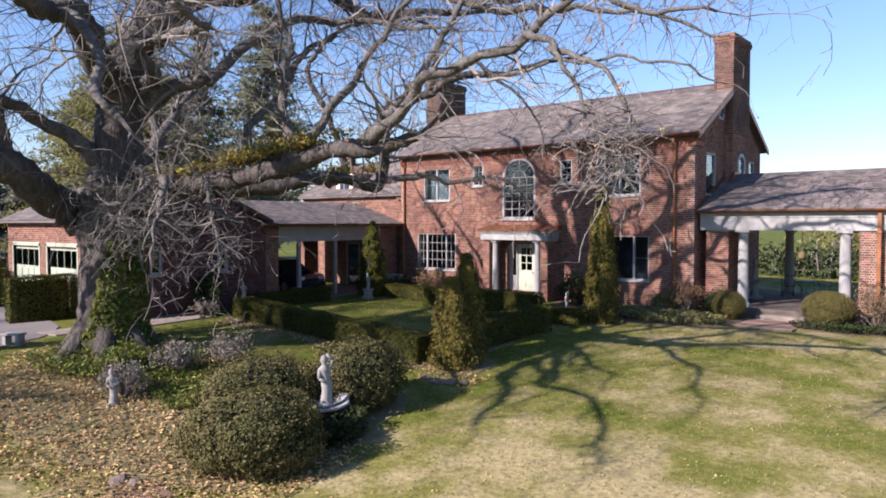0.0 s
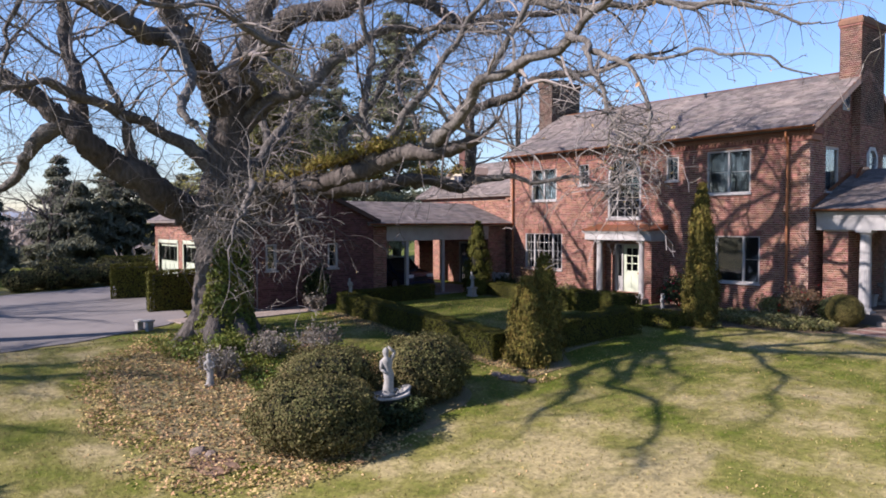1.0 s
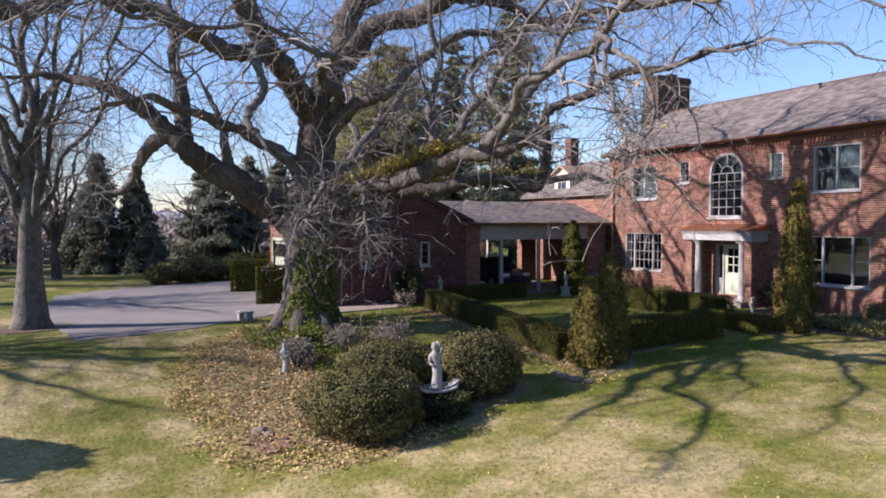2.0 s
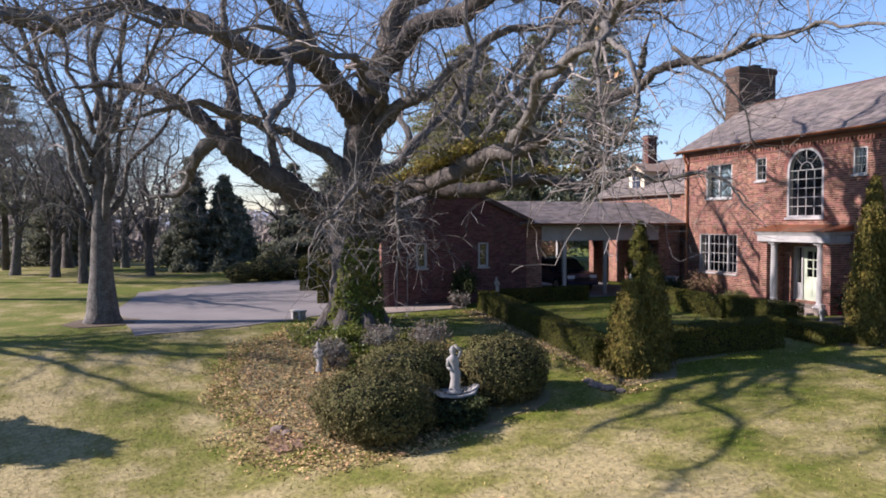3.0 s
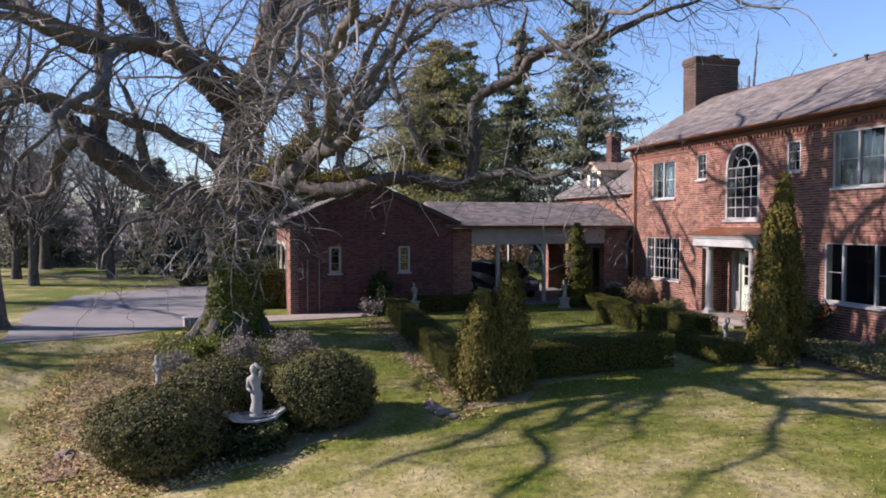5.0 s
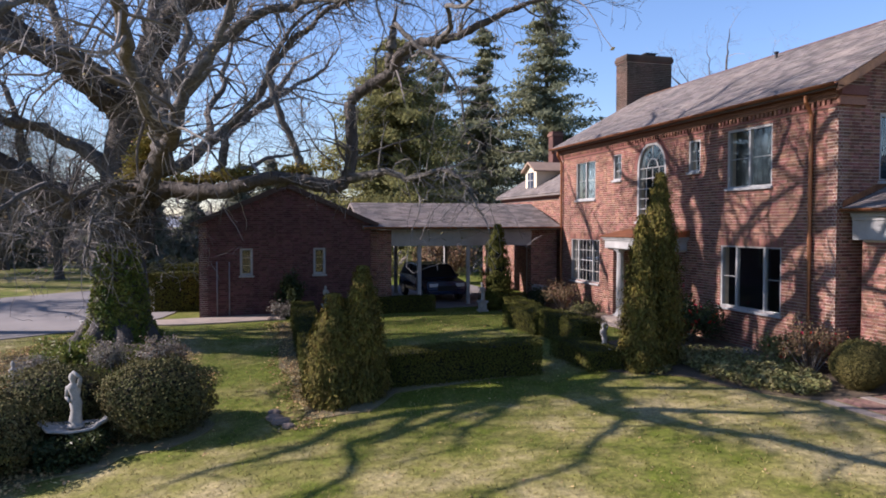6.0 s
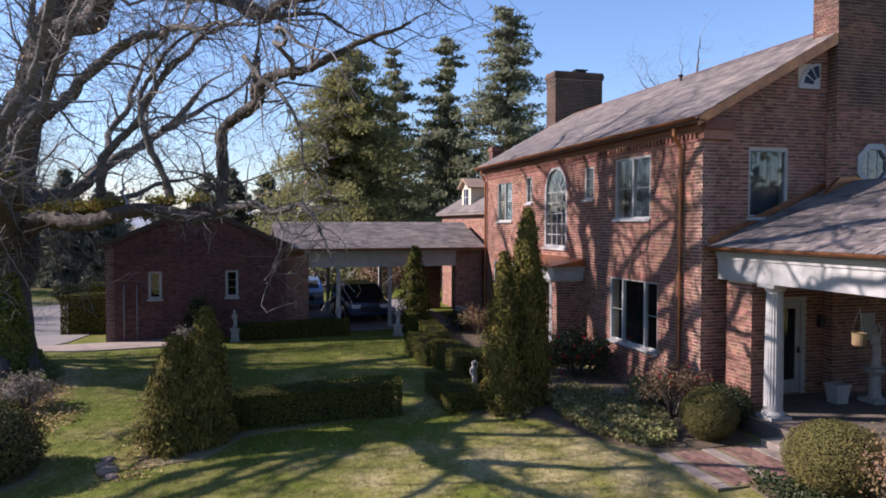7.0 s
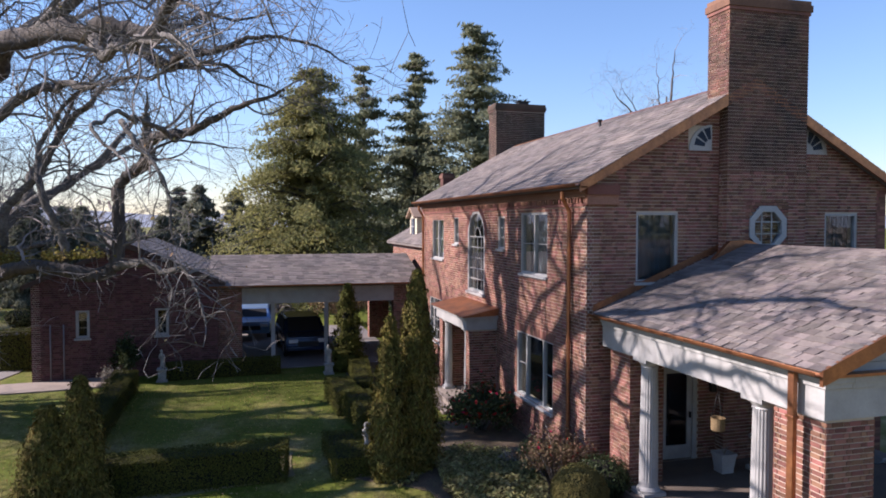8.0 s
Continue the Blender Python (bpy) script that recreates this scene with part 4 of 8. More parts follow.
bmesh.ops.recalc_face_normals(bm, faces=bm.faces[:])
part("glazing_grid", bm, M["white"], aw)
bm = bmesh.new()
prism(bm, [(AX - ri, 3.52), (AX + ri, 3.52)] + [(AX + ri * math.cos(math.pi * k / 20), ASPRING + ri * math.sin(math.pi * k / 20)) for k in range(21)], "y", 0.061, 0.069)
pane = part("pane", bm, M["glass"], aw)
pane.visible_shadow = False
part("sill", boxes((AX - AR - 0.06, AX + AR + 0.06, -0.08, 0.02, 3.35, 3.43), bevel=0.008), M["white"], aw)
room_behind(house, (AX - AR, 0, 3.43), 0, 2 * AR, 2.7, deep=3.2)
bm = bmesh.new()
arch_band(bm, AR + 0.005, AR + 0.20, ASPRING, -0.012, 0.02, 28)
bmesh.ops.recalc_face_normals(bm, faces=bm.faces[:])
part("arch_surround", bm, M["brick"], aw, "brick arch round the window head")

# octagonal window on the chimney breast
def octagon(r):
    return [(r * math.cos(radians(22.5 + 45 * k)), r * math.sin(radians(22.5 + 45 * k))) for k in range(8)]
bm = bmesh.new()
o, i_ = octagon(0.56), octagon(0.41)
grid = [[bm.verts.new((p[0], y, p[1])) for p in ring] for ring, y in ((o, -0.03), (i_, -0.03), (i_, 0.12), (o, 0.12))]
for a, b in zip(grid, grid[1:] + grid[:1]):
    for k in range(8):
        bm.faces.new((a[k], a[(k + 1) % 8], b[(k + 1) % 8], b[k]))
bmesh.ops.recalc_face_normals(bm, faces=bm.faces[:])
ow = part("octagon_window", bm, M["white"], house, "white-framed octagonal window")
ow.matrix_basis = pose(0.3, 4.56, 5.62, 0, 0, 90)
bm = bmesh.new()
for s in (-0.14, 0.14):
    box(bm, s - 0.013, s + 0.013, 0.03, 0.06, -0.38, 0.38)
    box(bm, -0.38, 0.38, 0.032, 0.058, s - 0.013, s + 0.013)
part("glazing_grid", bm, M["white"], ow)
bm = bmesh.new()
prism(bm, octagon(0.43), "y", 0.042, 0.05)
part("pane", bm, M["glass"], ow).visible_shadow = False
room_behind(house, (0.3, 3.95, 5.0), 90, 1.2, 1.25, deep=0.55)

# quarter-round attic windows either side of the stack
for y0, s in ((3.2, -1), (5.9, 1)):
    bm = bmesh.new()
    r = 0.61
    prism(bm, [(0, 0)] + [(s * r * math.cos(math.pi / 2 * k / 10), r * math.sin(math.pi / 2 * k / 10)) for k in range(11)], "y", -0.015, 0.05)
    qw = part("quarter_window", bm, M["white"], house, "white quarter-round attic window")
    qw.matrix_basis = pose(0, y0, 7.42, 0, 0, 90)
    # opaque panes, coloured dark for the unlit attic behind
    for k in range(3):
        bm = bmesh.new()
        a0, a1 = radians(6 + 28 * k), radians(28 + 28 * k)
        prism(bm, [(s * 0.2 * math.cos(a0), 0.08 + 0.2 * math.sin(a0)), (s * 0.48 * math.cos(a0), 0.08 + 0.48 * math.sin(a0)), (s * 0.48 * math.cos(a1), 0.08 + 0.48 * math.sin(a1)), (s * 0.2 * math.cos(a1), 0.08 + 0.2 * math.sin(a1))], "y", -0.019, -0.012)
        part("pane", bm, M["dark"], qw, "dark glazed light")

# entry: projecting white entablature on columns, copper roof, brick cheek walls, sage door
entry = part("entry_porch", boxes((-9.25, -5.8, -0.98, 0.0, 2.50, 2.78), (-9.30, -5.75, -1.03, 0.0, 2.78, 2.84), (-9.35, -5.70, -1.08, 0.0, 2.84, 2.93), bevel=0.01), M["white"], house, "white entablature over the front door")
bm = bmesh.new()
prism(bm, [(-1.14, 2.93), (0.0, 3.16), (0.0, 2.94), (-1.14, 2.90)], "x", -9.4, -5.65)
part("entry_roof", bm, M["copper"], entry, "low copper roof")
for x0, x1 in ((-9.2, -8.85), (-6.2, -5.85)):
    c = part("cheek_wall", boxes((x0 + 0.01, x1 - 0.01, -0.86, 0.0, -0.5, 2.5)), M["mortar"], entry)
    skin(c, face_matrix(x0, -0.87, 0), 0, x1 - x0, -0.5, 2.5)
    skin(c, face_matrix(x1, -0.87, 90), 0, 0.86, -0.5, 2.5)
    skin(c, face_matrix(x0, 0, -90), 0, 0.86, -0.5, 2.5)


def column(name, r, h, parent, at):
    """A fluted column: the shaft's outline scallops in and out round the turn."""
    bm = bmesh.new()
    box(bm, -r * 1.35, r * 1.35, -r * 1.35, r * 1.35, 0, 0.07)
    lathe(bm, [(r * 1.28, 0.07), (r * 1.3, 0.10), (r * 1.15, 0.14), (r * 1.03, 0.17), (r, 0.28)], 24)
    rings = []
    for rr, z in ((r, 0.26), (r * 0.99, h * 0.35), (r * 0.94, h * 0.65), (r * 0.87, h - 0.2)):
        rings.append([bm.verts.new((rr * k * math.cos(a), rr * k * math.sin(a), z)) for a, k in ((2 * math.pi * i / 80, 0.93 + 0.07 * abs(math.sin(10 * math.pi * i / 80 * 2))) for i in range(80))])
    for p, q in zip(rings, rings[1:]):
        for i in range(80):
            bm.faces.new((p[i], p[(i + 1) % 80], q[(i + 1) % 80], q[i]))
    lathe(bm, [(r * 0.86, h - 0.21), (r * 0.95, h - 0.2), (r * 0.88, h - 0.17), (r * 1.05, h - 0.13), (r * 1.2, h - 0.08)], 24)
    box(bm, -r * 1.3, r * 1.3, -r * 1.3, r * 1.3, h - 0.08, h)
    c = part(name, bm, M["white"], parent, "fluted white column")
    c.matrix_basis = pose(*at)
    return c


for x in (-8.62, -6.42):
    column("column", 0.13, 2.38, entry, (x, -0.72, 0.12))
part("entry_step", boxes((-9.0, -6.0, -1.25, 0.0, -0.3, 0.12), (-8.8, -6.2, -1.6, -1.25, -0.3, -0.02), bevel=0.015), M["concrete"], entry, "worn concrete step")
bm = bmesh.new()
box(bm, -8.35, -8.25, 0.02, 0.16, 0.25, 2.35)
box(bm, -7.05, -6.95, 0.02, 0.16, 0.25, 2.35)
box(bm, -8.25, -7.05, 0.02, 0.16, 2.27, 2.35)
box(bm, -8.0, -7.93, 0.03, 0.15, 0.25, 2.27)
ed = part("front_door", bm, M["white"], house, "pale sage front door with glazed panels")
part("door_leaf", boxes((-7.93, -7.05, 0.08, 0.13, 0.25, 1.15), (-7.93, -7.05, 0.08, 0.13, 2.13, 2.27), (-7.93, -7.78, 0.08, 0.13, 1.15, 2.13), (-7.2, -7.05, 0.08, 0.13, 1.15, 2.13), (-7.52, -7.48, 0.085, 0.125, 1.15, 2.13), (-7.78, -7.2, 0.085, 0.125, 1.45, 1.48), (-7.78, -7.2, 0.085, 0.125, 1.79, 1.82)), M["door_green"], ed, "pale sage painted door leaf")
part("panel_moulding", boxes((-7.82, -7.52, 0.068, 0.082, 0.4, 1.0), (-7.46, -7.16, 0.068, 0.082, 0.4, 1.0), bevel=0.006), M["door_green"], ed)
part("pane", boxes((-7.78, -7.2, 0.1, 0.106, 1.15, 2.13)), M["glass"], ed).visible_shadow = False
part("sidelight_pane", boxes((-8.25, -8.0, 0.1, 0.106, 0.9, 2.27)), M["glass"], ed).visible_shadow = False
part("sidelight_panel", boxes((-8.25, -8.0, 0.08, 0.13, 0.25, 0.9)), M["white"], ed)
part("knob", (lambda b: (lathe(b, [(0.012, 0), (0.012, 0.03), (0.032, 0.045), (0.03, 0.07), (0.01, 0.08)], 12, m=Matrix.Translation((-7.14, 0.08, 1.05)) @ Matrix.Rotation(radians(90), 4, "X")), b)[1])(bmesh.new()), M["copper"], ed, "brass knob")
room_behind(house, (-8.35, 0, 0.25), 0, 1.4, 2.1, deep=2.5)

# garden door from the gable to the porch
bm = boxes((0, 0.11, 0.02, 0.14, 0, 2.33), (0.93, 1.04, 0.02, 0.14, 0, 2.33), (0.11, 0.93, 0.02, 0.14, 2.2, 2.33))
gd = part("garden_door", bm, M["white"], house, "white glazed door to the porch")
gd.matrix_basis = pose(0, 1.88, 0.15, 0, 0, 90)
part("door_leaf", boxes((0.11, 0.24, 0.06, 0.11, 0.02, 2.2), (0.80, 0.93, 0.06, 0.11, 0.02, 2.2), (0.24, 0.80, 0.06, 0.11, 0.02, 0.34), (0.24, 0.80, 0.06, 0.11, 2.05, 2.2)), M["white"], gd)
part("pane", boxes((0.24, 0.80, 0.08, 0.086, 0.34, 2.05)), M["glass"], gd).visible_shadow = False
part("handle", boxes((0.85, 0.88, 0.0, 0.06, 0.98, 1.12), bevel=0.006), M["iron"], gd, "black door handle")
room_behind(house, (0, 1.88, 0.15), 90, 1.04, 2.2, deep=1.9)


# ---- side porch: x from 0.1 to 6.5, y from 0.35 to 7.4 ----
porch = thing("side_porch", "open side porch with white columns and slate roof", "porch")
PE, PR, PRY, PX = 3.70, 5.22, 3.88, 6.6
part("front_beam", boxes((0.1, 6.45, 0.36, 0.80, 2.97, 3.42)), M["white"], porch, "white panelled porch beam")
part("beam_moulding", boxes((0.1, 6.49, 0.33, 0.80, 3.42, 3.50), bevel=0.01), M["white"], porch)
part("beam_cornice", boxes((0.1, 6.53, 0.29, 0.80, 3.50, 3.60), bevel=0.012), M["white"], porch)
part("side_beam", boxes((6.01, 6.45, 0.80, 7.0, 2.97, 3.42), (6.01, 6.49, 0.80, 7.0, 3.42, 3.50), (6.01, 6.53, 0.8, 7.0, 3.50, 3.60)), M["white"], porch)
part("rear_beam", boxes((0.1, 6.45, 7.0, 7.44, 2.97, 3.6)), M["white"], porch)
part("porch_ceiling", boxes((0.31, 6.01, 0.80, 7.0, 3.3, 3.36)), M["white"], porch)
part("porch_floor", boxes((0.02, 6.7, 0.2, 7.6, -0.4, 0.15), bevel=0.012), M["flagstone"], porch, "brown worn flagstone porch floor")
part("porch_step", boxes((2.3, 4.3, -0.25, 0.2, -0.4, -0.02), bevel=0.015), M["concrete"], porch)
bm = bmesh.new()
prism(bm, [(0.16, PE), (PRY, PR), (2 * PRY - 0.16, PE), (2 * PRY - 0.16, PE - 0.1), (PRY, PR - 0.14), (0.16, PE - 0.1)], "x", 0.02, PX)
proof = part("porch_roof", bm, M["slate"], porch, "weathered slate porch roof")
L = math.hypot(PRY - 0.16, PR - PE)
shingles(proof, (0.04, 0.13, PE), (1, 0, 0), (0, (PRY - 0.16) / L, (PR - PE) / L), PX - 0.04, L, "slate", expose=0.17, width=0.24, name="slate_field",
         pick=lambda u, v: u > 2.6 and v < 2.9, piece_mat=M["slate_piece"])
shingles(proof, (PX, 2 * PRY - 0.13, PE), (-1, 0, 0), (0, -(PRY - 0.16) / L, (PR - PE) / L), PX - 0.04, L, "slate", expose=0.17, width=0.24, name="slate_field")
bm = bmesh.new()
prism(bm, [(PRY - 0.14, PR - 0.04), (PRY, PR + 0.035), (PRY + 0.14, PR - 0.04), (PRY, PR + 0.005)], "x", 0.02, PX)
part("ridge_cap", bm, M["slate"], proof, "slate ridge cap")
# gable end boarded in white, copper rake and gutters
bm = bmesh.new()
for k in range(9):
    z0, z1 = 3.6 + 0.165 * k, 3.6 + 0.165 * (k + 1) - 0.008
    w = (PR - 0.14 - z1) / (PR - PE) * (PRY - 0.16)
    if w > 0.1:
        box(bm, 6.35 - 0.004 * (k % 2), 6.43, PRY - w, PRY + w, z0, z1)
part("gable_boarding", bm, M["white"], porch, "white boarded porch gable")
for s in (-1, 1):
    bm = bmesh.new()
    prism(bm, [(PRY + s * (PRY - 0.14), PE + 0.02), (PRY, PR + 0.03), (PRY, PR - 0.2), (PRY + s * (PRY - 0.14), PE - 0.2)], "x", PX - 0.02, PX + 0.04)
    part("rake_trim", bm, M["copper"], porch, "copper-clad rake board")
part("eave_return", boxes((6.43, PX, 0.2, 7.5, 3.60, 3.64)), M["copper"], porch)
gutter(porch, (0.02, 0.10, PE - 0.0), (PX, 0.10, PE - 0.0))
# flashing where the porch roof meets the gable wall
bm = bmesh.new()
prism(bm, [(0.16, PE + 0.03), (PRY, PR + 0.05), (PRY, PR + 0.2), (0.16, PE + 0.18)], "x", 0.004, 0.02)
prism(bm, [(2 * PRY - 0.16, PE + 0.03), (PRY, PR + 0.05), (PRY, PR + 0.2), (2 * PRY - 0.16, PE + 0.18)], "x", 0.004, 0.02)
part("step_flashing", bm, M["copper"], porch, "copper step flashing")
# copper saddle behind the stack
bm = bmesh.new()
prism(bm, [(2.7, 4.62), (3.45, 5.32), (3.9, 5.34), (4.3, 5.22), (3.9, 5.12), (3.3, 4.9)], "x", 0.31, 0.42)
part("copper_saddle", bm, M["copper"], porch, "folded copper saddle at the wall")
for x, y in ((1.62, 0.62), (4.95, 0.62), (1.62, 7.2), (4.95, 7.2)):
    column("column", 0.19, 2.82, porch, (x, y, 0.15))


def pier(parent, x0, x1, y0, y1, z0, z1, pieces=False):
    p = part("brick_pier", boxes((x0 + 0.01, x1 - 0.01, y0 + 0.01, y1 - 0.01, z0, z1)), M["mortar"], parent, "red brick pier")
    faces = ((face_matrix(x0, y0, 0), x1 - x0), (face_matrix(x1, y0, 90), y1 - y0), (face_matrix(x1, y1, 180), x1 - x0), (face_matrix(x0, y1, -90), y1 - y0))
    for k, (mm, u) in enumerate(faces):
        if pieces and k < 2:
            kinds = {}
            for l, r, z in brick_rows(0, u, z0, z1):
                w = round(r - l, 2)
                if w not in kinds:
                    h = COURSE - 0.012
                    me = bpy.data.meshes.new("brick")
                    me.from_pydata([(0, 0.02, 0), (w, 0.02, 0), (w, 0.02, h), (0, 0.02, h), (0.003, -0.001, 0.003), (w - 0.003, -0.001, 0.003), (w - 0.003, -0.001, h - 0.003), (0.003, -0.001, h - 0.003)], [],
                                   [(4, 5, 6, 7), (0, 1, 5, 4), (1, 2, 6, 5), (2, 3, 7, 6), (3, 0, 4, 7)])
                    me.materials.append(M["brick_piece"])
                    kinds[w] = me
                b = new("brick", kinds[w])
                b.parent = p
                b.matrix_basis = mm @ pose(l, random.uniform(-0.002, 0.001), z)
        else:
            skin(p, mm, 0, u, z0, z1)
    return p


pier(porch, 0.30, 1.12, 0.46, 1.28, 0.12, 2.96)
pier(porch, 5.38, 6.4, 0.44, 1.30, 0.12, 2.96, pieces=True)
pier(porch, 5.38, 6.4, 6.3, 7.2, 0.12, 2.96)
part("downspout", boxes((5.92, 6.04, 0.20, 0.28, 0.16, 3.66), (5.90, 6.06, 0.18, 0.30, 2.9, 2.95), (5.90, 6.06, 0.18, 0.30, 1.2, 1.25), bevel=0.012), M["copper"], porch, "square copper downspout")

# ---- carport and garage wing, running out from the far end of the house ----
wing = thing("garage_wing", "low brick garage wing with open carport", "garage")
CX, CE, CRX, CR = -15.3, 3.22, -18.2, 4.30
bm = bmesh.new()
prism(bm, [(-14.78, CE), (CRX, CR), (-21.6, CE), (-21.6, CE - 0.1), (CRX, CR - 0.12), (-14.78, CE - 0.1)], "y", -8.75, -0.02)
croof = part("carport_roof", bm, M["slate"], wing, "weathered slate carport roof")
L = math.hypot(-14.78 - CRX, CR - CE)
shingles(croof, (-14.76, -8.75, CE), (0, 1, 0), (-(-14.78 - CRX) / L, 0, (CR - CE) / L), 8.73, L, "slate", expose=0.2, width=0.3, name="slate_field")
gutter(wing, (-14.72, -8.7, CE), (-14.72, -0.1, CE), 0.06)
part("carport_beam", boxes((CX - 0.3, CX, -7.47, -1.23, 2.43, 2.80), (CX - 0.3, CX + 0.03, -7.47, -1.23, 2.80, 3.10)), M["white"], wing, "white boarded carport beam")
part("carport_ceiling", boxes((-21.4, CX - 0.3, -8.4, -0.3, 3.04, 3.1)), M["white"], wing)
part("rear_beam", boxes((-21.4, -21.1, -8.4, -0.3, 2.5, 3.04)), M["white"], wing)
for x, y in ((CX - 0.15, -6.25), (-21.25, -6.0), (-21.25, -3.4)):
    part("carport_post", boxes((x - 0.08, x + 0.08, y - 0.08, y + 0.08, -0.3, 2.5), (x - 0.11, x + 0.11, y - 0.11, y + 0.11, -0.3, 0.05), bevel=0.008), M["white"], wing, "square white carport post")
part("carport_post", boxes((CX - 0.22, CX - 0.08, -4.16, -4.02, -0.3, 2.43), bevel=0.008), M["white"], wing, "square white carport post")
pier(wing, CX - 0.45, CX, -8.4, -7.47, -0.35, 3.1)
pier(wing, CX - 0.45, CX, -1.23, -0.02, -0.35, 3.1)
pier(wing, -21.5, -21.05, -1.3, -0.3, -0.35, 3.04)

GX0, GX1, GY0, GY1, GE, GRY, GR = -24.0, -14.95, -15.0, -8.4, 3.40, -11.7, 4.95
gh_ = [(1.5, 1.98, 1.35, 2.42), (4.3, 4.8, 1.35, 2.42)]
# this wall takes the darker brick and mortar, its shade being coloured in
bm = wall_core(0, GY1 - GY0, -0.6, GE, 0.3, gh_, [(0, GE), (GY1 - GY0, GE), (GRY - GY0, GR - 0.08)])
gw_ = part("garage_gable_wall", bm, M["shade_mortar"], wing, "brick garage gable with shade put into its colours")
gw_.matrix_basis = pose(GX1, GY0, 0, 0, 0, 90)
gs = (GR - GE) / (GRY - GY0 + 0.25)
skin(gw_, Matrix(), 0, GY1 - GY0, -0.56, GR - 0.1, lambda z: (0, GY1 - GY0) if z < GE else ((z - GE) / gs - 0.2, GY1 - GY0 - (z - GE) / gs + 0.2), [rect_hole(*h) for h in gh_], mat="shade_brick")
for u in (1.5, 4.3):
    make_window(wing, (GX1, GY0 + u, 1.35), 90, 0.48, 1.07, cols=(), bars=(1,), rows_=(3,), frame_w=0.09)
    room_behind(wing, (GX1, GY0 + u, 1.35), 90, 0.48, 1.07, deep=1.2)
fh = [(0.6, 3.2, -0.05, 2.35), (4.0, 6.6, -0.05, 2.35)]
bm = wall_core(0, GX1 - GX0, -0.6, GE, 0.3, fh)
gf = part("garage_front_wall", bm, M["mortar"], wing)
gf.matrix_basis = pose(GX0, GY0, 0)
skin(gf, Matrix(), 0, GX1 - GX0, -0.56, GE, holes=[rect_hole(*h) for h in fh])
for u in (0.6, 4.0):
    d = part("garage_door", boxes((u, u + 2.6, 0.10, 0.15, -0.3, 2.35), (u - 0.1, u, -0.02, 0.15, -0.3, 2.45), (u + 2.6, u + 2.7, -0.02, 0.15, -0.3, 2.45), (u - 0.1, u + 2.7, -0.02, 0.15, 2.35, 2.5)), M["door_green"], wing, "pale panelled garage door")
    d.matrix_basis = pose(GX0, GY0, 0)
    for k in range(4):
        part("door_panel", boxes((u + 0.1 + 0.62 * k, u + 0.62 + 0.62 * k, 0.075, 0.10, 1.55, 2.2)), M["glass"], d, "glazed door light")
        part("door_panel", boxes((u + 0.1 + 0.62 * k, u + 0.62 + 0.62 * k, 0.08, 0.10, 0.0, 0.65), (u + 0.1 + 0.62 * k, u + 0.62 + 0.62 * k, 0.08, 0.10, 0.78, 1.42), bevel=0.008), M["door_green"], d)
part("garage_side_wall", boxes((GX0, GX0 + 0.3, GY0 + 0.3, GY1, -0.6, GE), (GX0 + 0.3, GX1 - 0.3, GY1 - 0.3, GY1, -0.6, GE)), M["brick"], wing)
part("garage_floor", boxes((GX0 + 0.3, GX1 - 0.3, GY0 + 0.3, GY1 - 0.3, -0.4, -0.02)), M["concrete"], wing)
bm = bmesh.new()
prism(bm, [(GY0 - 0.3, GE - 0.03), (GRY, GR), (GY1 + 0.3, GE - 0.03), (GY1 + 0.3, GE - 0.13), (GRY, GR - 0.14), (GY0 - 0.3, GE - 0.13)], "x", GX0 - 0.25, GX1 + 0.12)
groof = part("garage_roof", bm, M["slate"], wing, "weathered slate garage roof")
L = math.hypot(GRY - GY0 + 0.3, GR - GE + 0.03)
shingles(groof, (GX0 - 0.25, GY0 - 0.32, GE - 0.03), (1, 0, 0), (0, (GRY - GY0 + 0.3) / L, (GR - GE + 0.03) / L), GX1 - GX0 + 0.38, L, "slate", expose=0.2, width=0.3, name="slate_field")
shingles(groof, (GX1 + 0.13, GY1 + 0.32, GE - 0.03), (-1, 0, 0), (0, -(GY1 - GRY + 0.3) / L, (GR - GE + 0.03) / L), GX1 - GX0 + 0.38, L, "slate", expose=0.2, width=0.3, name="slate_field")
for s in (-1, 1):
    bm = bmesh.new()
    prism(bm, [(GRY + s * (GRY - GY0 + 0.3), GE - 0.02), (GRY, GR + 0.01), (GRY, GR - 0.2), (GRY + s * (GRY - GY0 + 0.3), GE - 0.2)], "x", GX1 + 0.10, GX1 + 0.15)
    part("rake_trim", bm, M["dark_trim"], wing, "dark brown rake board")
for y in (-14.35, -13.9):
    t = Tubes()
    t.add([(GX1 + 0.06, y, -0.3), (GX1 + 0.06, y, 1.9)], [0.025, 0.025], 8)
    t.make("conduit", M["pipe"], wing, "slim service pipe on the wall")

# ---- lower rear wing with a dormer ----
rear = thing("rear_wing", "lower brick rear wing with dormer", "house")
WX0, WX1, WY0, WY1, WE, WR = -23.0, -15.02, 0.35, 7.2, 4.75, 6.9
w_ = part("wing_wall", boxes((WX0, WX1, WY0 + 0.01, WY1, -0.5, WE)), M["mortar"], rear)
skin(w_, face_matrix(WX0, WY0, 0), 0, WX1 - WX0, -0.5, WE - 0.24)
part("wing_cornice", boxes((WX0, WX1, WY0 - 0.05, WY0 + 0.02, WE - 0.24, WE - 0.14), (WX0, WX1, WY0 - 0.12, WY0 + 0.02, WE - 0.14, WE), (WX1 - 0.5, WX1, WY0 - 0.16, WY0, WE - 0.3, WE)), M["brick"], rear, "corbelled brick cornice")
bm = bmesh.new()
